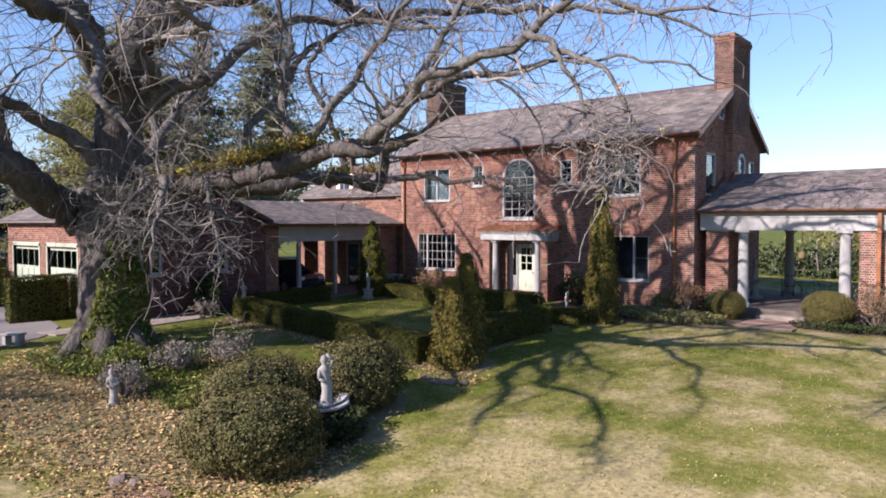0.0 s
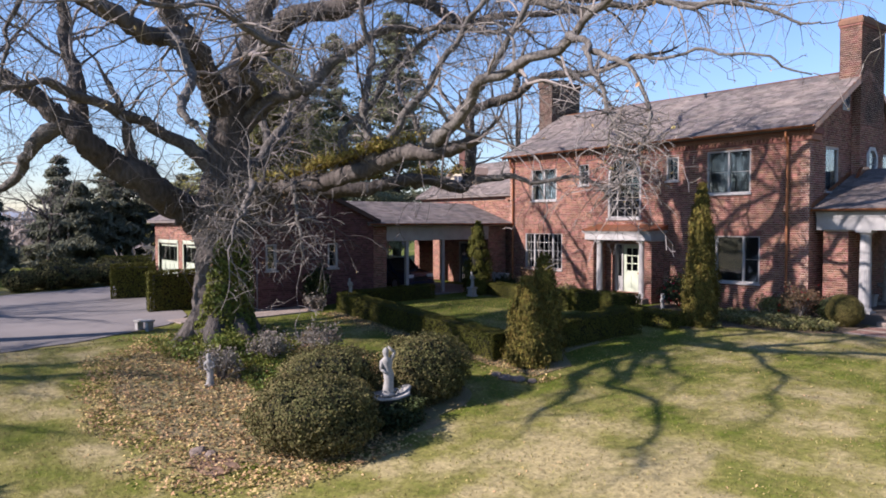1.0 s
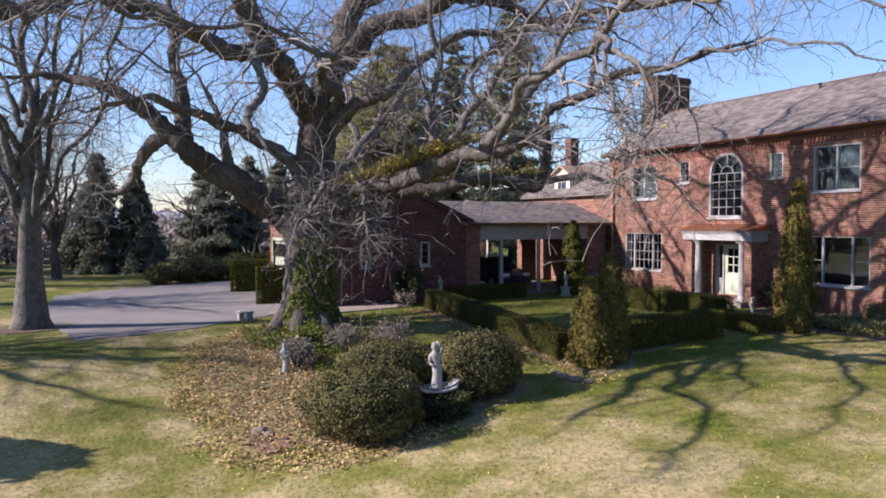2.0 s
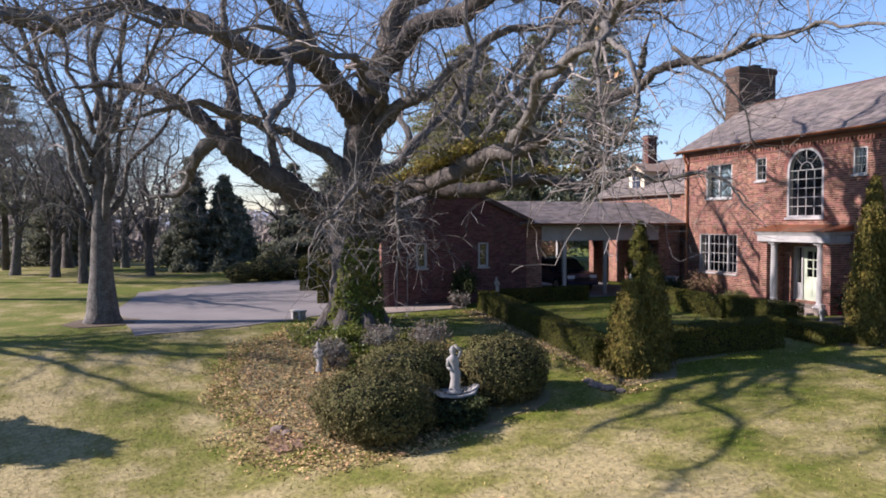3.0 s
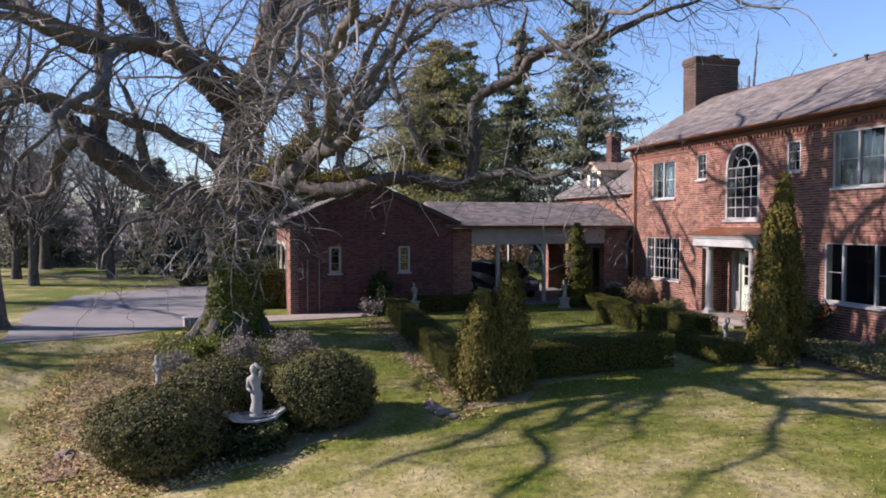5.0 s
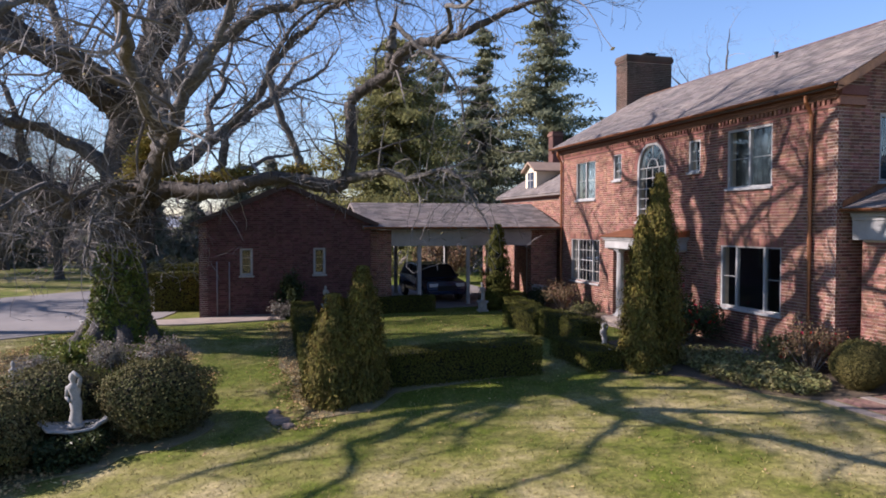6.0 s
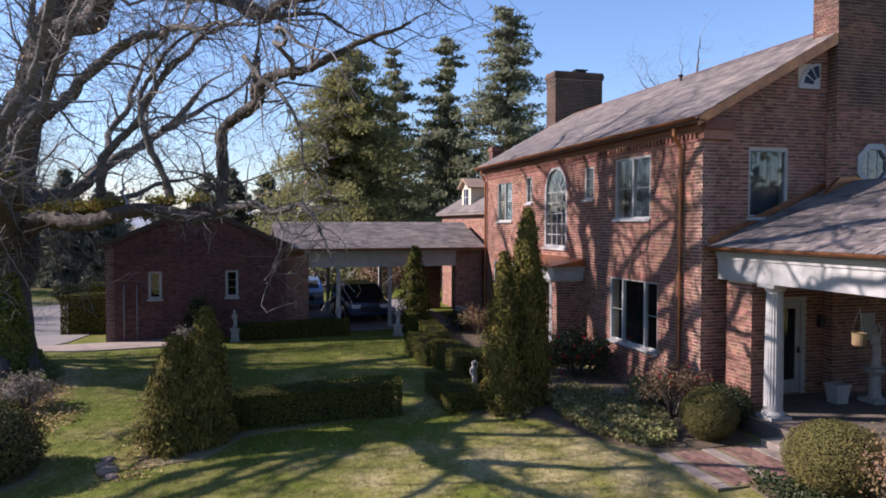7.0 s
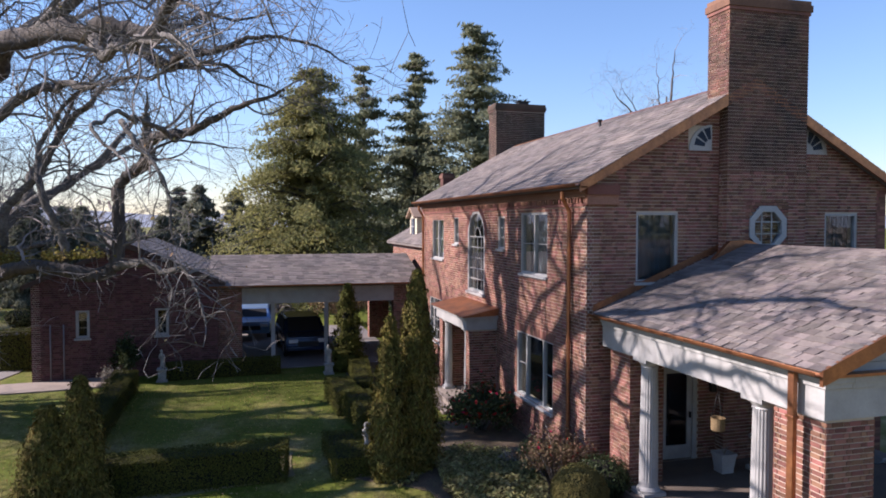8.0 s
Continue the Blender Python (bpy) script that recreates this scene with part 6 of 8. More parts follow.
def grass_blades():
    rng = np.random.RandomState(60)
    n = 60000
    x = rng.uniform(-14, 14, n)
    y = rng.uniform(-27, -1.5, n)
    keep = np.array([not (-12.5 < a < -0.3 and (a + 5.8) ** 2 / 41 + (b + 18.2) ** 2 / 16 < 1.0) for a, b in zip(x, y)])
    keep &= ~((x < -13.2) & (y > -17)) & ~((x > -5.4) & (y > -3.2)) & ~((x > 3.5) & (y > -2.4))
    x, y = x[keep], y[keep]
    n = len(x)
    z = np.array([ground_z(a, b) for a, b in zip(x, y)])
    a = rng.uniform(0, 2 * math.pi, n)
    h = rng.uniform(0.025, 0.06, n)
    w = rng.uniform(0.006, 0.014, n)
    lx, ly = rng.normal(0, 0.03, n), rng.normal(0, 0.03, n)
    p = np.stack([np.stack([x - np.cos(a) * w, y - np.sin(a) * w, z], 1), np.stack([x + np.cos(a) * w, y + np.sin(a) * w, z], 1), np.stack([x + lx, y + ly, z + h], 1)], 1).reshape(-1, 3)
    f = np.arange(3 * n).reshape(-1, 3)
    me = bpy.data.meshes.new("grass")
    me.from_pydata(p.tolist(), [], f.tolist())
    tagged(obj("grass", me, M["blade"]), "short tufts of winter grass over the lawn", "grass", kind="stuff")


grass_blades()


# ---- bare trees ----
def grow(rng, tubes, pts, start, heading, length, radius, depth, droop, spread, stubs=None):
    """A crooked branch with side shoots. pts collects twig tips."""
    n = max(3, int(length / 0.22))
    p, d = np.array(start, float), np.array(heading, float)
    d /= np.linalg.norm(d)
    line, rad = [tuple(p)], [radius]
    for i in range(n):
        d = d + rng.normal(0, 0.55 if rng.rand() < 0.14 else 0.17, 3) + np.array((0, 0, droop * (i / n)))
        d /= np.linalg.norm(d)
        p = p + d * length / n
        line.append(tuple(p))
        rad.append(max(0.0058, radius * (1 - 0.85 * (i + 1) / n)))
        if depth > 0 and i > 0 and rng.rand() < spread * 0.85:
            side = rng.normal(0, 1, 3)
            side -= side @ d * d
            side /= np.linalg.norm(side) + 1e-9
            h = d * rng.uniform(0.35, 0.8) + side * rng.uniform(0.5, 0.95)
            grow(rng, tubes, pts, p, h, length * rng.uniform(0.35, 0.62), rad[-1] * 0.62, depth - 1, droop, spread)
    tubes.add(line, rad, 3 if radius < 0.025 else 5)
    pts.append(p)


def limb(tree, name, rows_, rng, twigs, tips, sides=10, shoots=1.0, reach=2.0, depth=2, droop=-0.05, mat="branch", bare=0.15, label="", boughs=1.15):
    """A main limb through rows of x, y, z, radius, with crooked boughs and shoots sprouting along it."""
    path = smooth_path(rows_, 9)
    thin = 0.88 if mat == "bark" else 0.74
    waves = [(rng.uniform(1.1, 4.2), rng.uniform(0, 6.3), rng.normal(0, 1, 3)) for _ in range(7)]
    s, last = 0.0, path[0]
    for q in path:  # bends and elbows along the way
        s += float(np.linalg.norm(q[:3] - last[:3]))
        last = q.copy()
        ease = min(1.0, s / 1.5)
        for wl, ph, ax in waves:
            q[:3] += ease * 0.017 * wl ** 0.9 * ax * math.sin(6.283 * s / wl + ph)
        q[3] = max(0.012, q[3] * (1 - (1 - thin) * ease))
    t = Tubes()
    pp = [tuple(q[:3] + rng.normal(0, 0.018, 3)) for q in path]
    t.add(pp, [max(0.012, q[3] * rng.uniform(0.9, 1.12)) for q in path], sides, 0.26, rng)
    t.make(name, M[mat], tree, label)
    total = len(path)
    for i in range(int(total * bare), total):
        q = path[i]
        r = max(0.012, q[3])
        d = path[min(i + 1, total - 1)][:3] - path[max(i - 1, 0)][:3]
        gap = np.linalg.norm(d) / 2
        few = min(1.0, gap / 0.28)
        d /= np.linalg.norm(d) + 1e-9
        for heavy, rate in ((True, boughs * gap), (False, shoots * (0.5 + 0.8 * i / total) * 1.35 * few)):
            for _ in range(rng.poisson(rate)):
                side = rng.normal(0, 1, 3)
                side -= side @ d * d
                side /= np.linalg.norm(side) + 1e-9
                side[2] += 0.2
                if heavy:
                    ln = reach * rng.uniform(0.9, 1.9)
                    grow(rng, twigs, tips, q[:3], d * rng.uniform(0.2, 0.8) + side, ln, min(0.06, r * 0.42, 0.014 + 0.012 * ln), depth + 1, droop, 0.42)
                else:
                    ln = reach * rng.uniform(0.3, 0.9)
                    grow(rng, twigs, tips, q[:3], d * rng.uniform(0.1, 0.7) + side, ln, min(0.024, r * 0.38, 0.008 + 0.009 * ln), depth, droop, 0.5)
    e = path[-1]
    grow(rng, twigs, tips, e[:3], path[-1][:3] - path[-3][:3], reach * 1.2, min(0.06, max(0.009, e[3] * 0.8)), depth + 1, droop, 0.55)


def great_oak():
    rng = np.random.RandomState(17)
    tree = thing("old_oak", "huge bare old oak with ivy on its trunk", "tree", (0, 0, 0))
    twigs, tips = Tubes(), []
    t = Tubes()
    trunk = smooth_path([(-10.4, -17.15, -0.9, 1.35), (-10.4, -17.15, -0.2, 1.02), (-10.4, -17.1, 0.8, 0.84), (-10.35, -17.1, 2.2, 0.80), (-10.4, -17.0, 3.4, 0.95), (-10.4, -16.9, 4.6, 0.72), (-10.45, -16.75, 6.2, 0.64), (-10.4, -16.55, 7.4, 0.66)], 6)
    t.add([tuple(q[:3]) for q in trunk], [q[3] for q in trunk], 22, 0.16, rng)
    for k in range(7):  # root flare
        a = 2 * math.pi * k / 7 + 0.3
        c, s = math.cos(a), math.sin(a)
        root = Tubes()
        root.add([(-10.4 + c * 0.5, -17.15 + s * 0.5, 0.5), (-10.4 + c * 1.1, -17.15 + s * 1.1, -0.25), (-10.4 + c * 1.9, -17.15 + s * 1.9, -0.75)], [0.35, 0.28, 0.12], 8, 0.2, rng)
        root.make("root", M["bark"], tree)
    t.make("trunk", M["bark"], tree, "massive furrowed trunk")
    def add(name, rows_, **k):
        k["shoots"] = k.get("shoots", 1.0) * 1.7
        limb(tree, name, rows_, rng, twigs, tips, **k)
    # leader and its crown
    add("leader", [(-10.4, -16.6, 7.2, 0.56), (-10.35, -16.1, 8.7, 0.50), (-10.2, -15.5, 10.6, 0.42), (-10.0, -14.9, 12.8, 0.30), (-9.4, -14.2, 15.2, 0.15)], mat="bark", sides=14, shoots=0.8, reach=2.4)
    # the high arch that reaches over to the front wall
    add("limb", [(-10.3, -16.2, 8.4, 0.40), (-8.6, -14.6, 9.9, 0.36), (-5.7, -12.2, 10.55, 0.30), (-3.8, -10.6, 10.1, 0.24), (-2.0, -9.2, 10.0, 0.16), (0.4, -7.9, 10.3, 0.10), (2.8, -6.9, 9.8, 0.04)], mat="bark", sides=10, shoots=1.0, reach=2.0)
    add("limb", [(-3.8, -10.6, 10.1, 0.2), (-2.0, -10.2, 9.2, 0.15), (0.2, -9.2, 9.1, 0.11), (2.2, -8.4, 8.6, 0.07), (3.8, -7.9, 7.9, 0.03)], shoots=1.0, reach=1.8)
    add("limb", [(-5.7, -12.2, 10.6, 0.2), (-4.6, -10.8, 11.6, 0.15), (-3.0, -9.2, 12.2, 0.10), (-1.2, -7.8, 12.2, 0.05)], shoots=1.0, reach=2.0)
    add("limb", [(-10.35, -16.5, 6.3, 0.34), (-9.4, -16.0, 6.9, 0.29), (-8.2, -15.2, 7.4, 0.24), (-8.0, -13.9, 8.6, 0.2), (-6.9, -12.4, 9.4, 0.15), (-4.8, -11.2, 9.0, 0.09), (-3.2, -10.4, 8.9, 0.04)], shoots=1.0, reach=1.8)
    add("limb", [(-10.3, -15.6, 10.4, 0.26), (-11.4, -14.2, 11.8, 0.2), (-12.6, -13.0, 13.4, 0.1)], shoots=0.9, reach=2.2)
    # the great arm towards the drive
    add("limb", [(-10.4, -16.9, 6.7, 0.48), (-9.7, -17.6, 7.5, 0.45), (-8.6, -18.5, 8.0, 0.38), (-7.9, -19.3, 8.6, 0.33), (-7.5, -19.9, 9.4, 0.25), (-7.0, -20.7, 10.9, 0.15), (-6.4, -21.4, 12.6, 0.07)], mat="bark", sides=12, shoots=0.8, reach=2.2)
    # its arching branch, out over the near lawn
    add("limb", [(-8.3, -18.9, 8.3, 0.30), (-6.6, -19.9, 7.85, 0.27), (-6.1, -21.2, 8.0, 0.24), (-6.9, -22.4, 8.75, 0.21), (-6.5, -23.4, 8.85, 0.19), (-6.3, -24.3, 8.5, 0.17), (-5.9, -25.3, 8.05, 0.14), (-5.0, -26.6, 7.7, 0.10), (-4.2, -28.6, 7.4, 0.04)], mat="bark", shoots=1.0, reach=1.6, bare=0.1)
    add("limb", [(-5.9, -25.2, 8.05, 0.12), (-5.7, -26.8, 8.4, 0.08), (-5.4, -28.8, 8.4, 0.03)], shoots=1.0, reach=1.5)
    add("limb", [(-6.7, -23.3, 8.85, 0.13), (-6.2, -25.2, 9.6, 0.09), (-5.4, -27.2, 10.0, 0.04)], shoots=1.0, reach=1.6)
    add("limb", [(-6.3, -24.2, 8.5, 0.13), (-4.6, -24.8, 7.6, 0.11), (-2.6, -25.4, 7.3, 0.09), (-1.4, -27.2, 7.1, 0.06), (-0.9, -29.2, 7.0, 0.02)], shoots=1.1, reach=1.4)
    add("limb", [(-6.1, -21.3, 8.0, 0.12), (-4.6, -22.6, 8.0, 0.09), (-3.2, -24.2, 7.6, 0.04)], shoots=1.0, reach=1.5)
    add("limb", [(-7.2, -20.4, 10.3, 0.17), (-5.2, -21.4, 11.2, 0.14), (-2.8, -22.2, 11.8, 0.10), (-0.6, -23.2, 11.8, 0.05)], shoots=1.1, reach=1.9)
    add("limb", [(-6.8, -20.9, 11.3, 0.14), (-5.0, -23.0, 12.4, 0.11), (-3.2, -25.0, 12.8, 0.05)], shoots=1.1, reach=1.9)
    # the hooked branch with its dead end
    add("limb", [(-6.6, -19.9, 7.8, 0.17), (-5.7, -19.8, 7.35, 0.15), (-4.7, -20.1, 6.5, 0.13), (-3.7, -20.5, 5.7, 0.12), (-3.1, -20.3, 5.15, 0.10)], shoots=0.4, reach=0.8, boughs=0.3)
    add("limb", [(-10.2, -16.2, 6.8, 0.26), (-8.7, -16.8, 7.6, 0.22), (-7.2, -17.6, 7.7, 0.17), (-5.0, -18.2, 7.4, 0.12)], shoots=0.9, reach=1.8)
    add("limb", [(-5.0, -18.2, 7.4, 0.12), (-2.8, -18.8, 7.1, 0.10), (-1.5, -20.4, 7.0, 0.08), (-0.6, -22.4, 7.0, 0.05), (-0.3, -24.4, 6.9, 0.02)], shoots=0.9, reach=1.4)
    add("limb", [(-9.2, -18.0, 7.8, 0.22), (-9.9, -18.6, 9.2, 0.18), (-10.4, -19.4, 11.2, 0.1)], shoots=0.8, reach=2.2)
    # low arm, out over the drive
    add("limb", [(-10.6, -17.2, 3.1, 0.66), (-11.0, -18.1, 3.75, 0.56), (-10.5, -19.4, 4.45, 0.49), (-10.5, -20.4, 5.1, 0.43), (-10.4, -21.2, 5.75, 0.37), (-10.7, -22.1, 6.6, 0.27), (-11.1, -23.0, 7.3, 0.21), (-11.7, -24.2, 7.7, 0.15), (-12.3, -25.8, 7.7, 0.06)], mat="bark", sides=12, shoots=0.7, reach=1.9)
    add("limb", [(-10.4, -21.0, 5.6, 0.29), (-11.2, -21.0, 7.2, 0.25), (-12.0, -21.1, 9.0, 0.2), (-12.4, -21.2, 11.2, 0.1)], mat="bark", shoots=0.7, reach=2.0)
    add("limb", [(-10.5, -21.5, 6.0, 0.26), (-11.2, -22.3, 5.1, 0.22), (-12.0, -22.9, 4.25, 0.14), (-12.6, -23.6, 3.9, 0.05)], shoots=1.6, reach=1.4, droop=-0.16)
    add("limb", [(-10.5, -19.7, 4.7, 0.22), (-10.6, -19.8, 6.0, 0.17), (-10.8, -20.2, 7.4, 0.09)], shoots=0.7, reach=1.5)
    # long level arm towards the lawn, with its upright stems
    add("limb", [(-9.9, -16.9, 3.6, 0.52), (-8.4, -16.4, 4.05, 0.34), (-6.8, -15.9, 4.35, 0.28), (-4.5, -15.4, 4.7, 0.25), (-2.3, -15.0, 5.05, 0.21), (-0.9, -14.7, 5.1, 0.14)], mat="bark", sides=12, shoots=0.8, reach=1.6, droop=-0.1, bare=0.3)
    add("limb", [(-2.3, -15.0, 5.05, 0.18), (-1.6, -14.4, 6.2, 0.14), (-1.1, -13.8, 7.3, 0.11), (-0.4, -13.0, 9.2, 0.08)], shoots=1.0, reach=1.8)
    add("limb", [(-2.3, -15.0, 5.1, 0.2), (-0.6, -15.3, 5.9, 0.16), (2.2, -15.3, 6.8, 0.12), (4.2, -15.3, 7.1, 0.07), (5.6, -14.8, 6.6, 0.03)], shoots=1.2, reach=1.5, droop=-0.12)
    add("limb", [(-4.6, -15.4, 4.7, 0.19), (-4.9, -15.1, 6.0, 0.15), (-5.3, -14.9, 7.6, 0.12), (-5.6, -14.8, 10.0, 0.08)], shoots=0.9, reach=1.8)
    add("limb", [(-4.4, -15.4, 4.8, 0.17), (-3.6, -14.5, 6.4, 0.13), (-2.6, -13.4, 8.6, 0.10), (-1.4, -12.2, 10.6, 0.06)], shoots=1.0, reach=1.8)
    # arm reaching to the house
    add("limb", [(-9.9, -16.7, 3.8, 0.44), (-8.7, -15.6, 4.2, 0.30), (-7.5, -14.5, 4.35, 0.25), (-6.4, -12.9, 4.4, 0.21), (-5.8, -11.5, 4.5, 0.20), (-5.95, -10.7, 4.8, 0.20), (-6.0, -10.5, 5.9, 0.18), (-5.67, -10.25, 7.1, 0.17), (-4.6, -9.7, 7.5, 0.15), (-3.1, -8.9, 7.7, 0.12), (-1.9, -7.7, 8.2, 0.08), (-0.9, -6.4, 8.5, 0.03)], mat="bark", sides=11, shoots=0.7, reach=1.5, droop=-0.04, bare=0.25)
    add("limb", [(-3.1, -8.9, 7.65, 0.08), (-0.3, -9.3, 7.7, 0.06), (2.4, -9.5, 7.3, 0.045), (4.1, -9.1, 6.6, 0.025)], shoots=0.15, reach=1.0, boughs=0.12, droop=-0.08)
    # its upright stems, and the dead stub at the elbow
    add("limb", [(-8.1, -15.0, 4.3, 0.19), (-8.45, -14.3, 4.75, 0.18), (-8.3, -13.6, 6.2, 0.16), (-8.0, -12.65, 7.7, 0.14), (-7.7, -11.8, 8.9, 0.11), (-7.0, -10.85, 9.4, 0.08), (-5.4, -9.3, 9.8, 0.03)], shoots=0.8, reach=1.6, bare=0.3)
    add("limb", [(-6.25, -12.6, 4.4, 0.17), (-6.2, -11.9, 4.85, 0.15), (-6.4, -12.4, 6.1, 0.13), (-6.9, -12.7, 7.35, 0.11), (-7.0, -12.2, 8.6, 0.08), (-6.2, -11.0, 9.6, 0.03)], shoots=0.8, reach=1.5, bare=0.3)
    add("limb", [(-8.4, -14.2, 4.8, 0.12), (-9.6, -13.2, 5.2, 0.10), (-11.0, -12.2, 5.6, 0.07), (-12.6, -11.0, 6.1, 0.03)], shoots=0.7, reach=1.3)
    add("dead_stub", [(-4.75, -9.75, 7.4, 0.12), (-4.6, -9.7, 7.9, 0.12), (-4.5, -9.6, 8.5, 0.11)], shoots=0.0, reach=0.5, boughs=0.0)
    # the long high limb towards the house corner
    add("limb", [(-10.2, -15.3, 10.8, 0.28), (-10.6, -13.6, 11.7, 0.26), (-10.2, -12.0, 11.6, 0.24), (-8.8, -10.6, 11.0, 0.21), (-7.6, -9.5, 10.3, 0.17), (-6.0, -8.9, 10.1, 0.12), (-4.6, -8.0, 10.2, 0.09), (-4.0, -6.4, 10.3, 0.05), (-3.9, -4.8, 9.9, 0.02)], mat="bark", shoots=0.9, reach=1.8)
    add("limb", [(-7.6, -9.5, 10.3, 0.12), (-6.6, -7.9, 10.0, 0.07), (-6.0, -6.2, 9.3, 0.025)], shoots=1.0, reach=1.6)
    add("limb", [(-8.8, -10.6, 11.0, 0.14), (-7.6, -8.6, 11.6, 0.09), (-6.5, -6.8, 11.6, 0.03)], shoots=1.0, reach=1.7)
    add("limb", [(-10.2, -12.0, 11.6, 0.14), (-9.4, -10.0, 11.2, 0.10), (-9.0, -8.2, 10.4, 0.04)], shoots=1.0, reach=1.7)
    add("limb", [(-5.9, -10.6, 4.6, 0.14), (-4.4, -9.4, 4.7, 0.10), (-2.8, -8.6, 4.4, 0.06), (-1.6, -8.2, 3.6, 0.03)], shoots=1.6, reach=1.3, droop=-0.2)
    add("limb", [(-8.4, -16.4, 4.2, 0.16), (-6.2, -17.8, 4.2, 0.12), (-4.4, -18.9, 3.6, 0.07), (-3.4, -19.6, 2.8, 0.03)], shoots=1.6, reach=1.3, droop=-0.22)
    # drooping sprays at the ends of the level arms
    add("limb", [(-7.2, -16.1, 4.3, 0.13), (-6.2, -16.7, 4.2, 0.10), (-5.4, -17.0, 3.4, 0.06), (-5.0, -17.2, 2.2, 0.025)], shoots=3.2, reach=1.15, droop=-0.18, depth=3)
    add("limb", [(-8.6, -16.6, 4.3, 0.13), (-7.6, -17.6, 4.2, 0.10), (-6.6, -18.5, 3.6, 0.06), (-5.9, -19.0, 2.6, 0.025)], shoots=3.2, reach=1.15, droop=-0.18, depth=3)
    add("limb", [(2.4, -15.4, 6.75, 0.075), (3.6, -16.1, 6.1, 0.06), (4.4, -16.7, 5.0, 0.04), (4.8, -17.0, 3.6, 0.018)], shoots=5.5, reach=0.95, droop=-0.06, depth=3, bare=0.5, boughs=0.8)
    add("limb", [(3.2, -15.9, 6.3, 0.06), (4.3, -16.2, 5.7, 0.05), (5.0, -16.6, 4.7, 0.035), (5.3, -17.1, 3.9, 0.015)], shoots=5.0, reach=0.9, droop=-0.06, depth=3, bare=0.55, boughs=0.6)
    add("limb", [(-6.6, -22.9, 8.7, 0.06), (-6.3, -23.4, 6.8, 0.05), (-6.2, -23.9, 4.8, 0.02)], shoots=2.4, reach=1.2, droop=-0.18, depth=2)
    add("limb", [(-2.8, -10.0, 8.0, 0.07), (-1.8, -9.2, 6.8, 0.055), (-1.0, -8.6, 5.3, 0.02)], shoots=2.0, reach=1.2, droop=-0.1, depth=2)
    # a sawn-off stub on the level arm, and old pruning scars on the trunk
    stub = Tubes()
    stub.add([(-5.6, -15.3, 4.75), (-4.9, -15.3, 5.05), (-4.35, -15.3, 5.3)], [0.26, 0.25, 0.27], 14, 0.1, rng)
    stub.make("sawn_stub", M["bark"], tree, "thick sawn-off branch stub")
    for c, n_, r_ in (((-4.34, -15.3, 5.305), (0.86, 0.1, 0.5), 0.24), ((-9.52, -17.15, 3.95), (1.0, -0.15, 0.05), 0.42), ((-9.58, -16.45, 4.35), (0.9, 0.35, 0.2), 0.24)):
        bm = bmesh.new()
        lathe(bm, [(r_ * 1.0, -0.12), (r_ * 1.08, 0.0), (r_ * 0.9, 0.035), (r_ * 0.5, 0.02), (r_ * 0.1, 0.03)], 18, m=Matrix.Translation(c) @ Vector(n_).to_track_quat("Z", "Y").to_matrix().to_4x4())
        for v in bm.verts:
            v.co += Vector((lump(v.co, 5, 2), lump(v.co, 5, 4), lump(v.co, 5, 6))) * 0.05
        part("pruning_scar", bm, M["scar"], tree, "weathered pale pruning scar")
    # back and far side of the crown
    add("limb", [(-10.5, -16.7, 4.5, 0.36), (-12.2, -14.6, 6.0, 0.26), (-13.6, -12.8, 7.6, 0.18), (-14.8, -11.2, 9.6, 0.09)], shoots=0.8, reach=2.2)
    add("limb", [(-10.4, -17.0, 4.9, 0.34), (-10.6, -18.0, 5.5, 0.28), (-10.6, -19.4, 6.2, 0.22), (-9.6, -21.6, 6.8, 0.16), (-8.6, -23.6, 6.4, 0.08)], shoots=1.0, reach=1.8, droop=-0.1)
    add("limb", [(-12.2, -14.6, 6.0, 0.18), (-14.5, -14.2, 8.4, 0.14), (-16.5, -13.6, 10.6, 0.10), (-18.0, -12.8, 12.6, 0.05)], shoots=0.8, reach=2.0)
    add("limb", [(-13.6, -12.8, 7.6, 0.14), (-15.6, -11.0, 9.0, 0.10), (-17.2, -9.4, 10.6, 0.05)], shoots=0.9, reach=1.9)
    add("limb", [(-11.4, -14.2, 11.8, 0.15), (-13.6, -13.2, 13.0, 0.12), (-16.0, -12.2, 14.2, 0.05)], shoots=0.9, reach=2.0)
    # the high crown
    for k in range(9):
        a = 2 * math.pi * k / 9 + 0.2
        c, q = math.cos(a), math.sin(a)
        z0 = 11.2 + 0.45 * k
        add("limb", [(-10.1, -15.2 + 0.02 * k, z0, 0.17), (-10.1 + 2.0 * c, -15.0 + 2.0 * q, z0 + 1.3, 0.13), (-10.0 + 4.4 * c, -14.9 + 4.4 * q, z0 + 2.0, 0.09), (-9.8 + 6.6 * c, -14.8 + 6.6 * q, z0 + 2.2, 0.04)], shoots=0.8, reach=2.2, sides=6)
    # drooping skirts of twigs round the trunk
    for k in range(64):
        a = rng.uniform(-1.0, 1.9)
        h = rng.uniform(3.2, 4.8)
        s = (-10.3 + math.cos(a) * 0.8, -17.0 + math.sin(a) * 0.8, h)
        grow(rng, twigs, tips, s, (math.cos(a), math.sin(a), -0.15), rng.uniform(1.0, 2.4), 0.022, 2, -0.16, 0.55)
    tagged(twigs.make("twig_mass", M["twig"], tree, "tangle of fine grey twigs", smooth=False), kind="stuff")
    # ivy up the trunk, moss and fern on the level arms
    n = 13000
    a, u = rng.uniform(0, 2 * math.pi, n), rng.uniform(0, 1, n) ** 1.2
    z = -0.8 + 3.6 * u
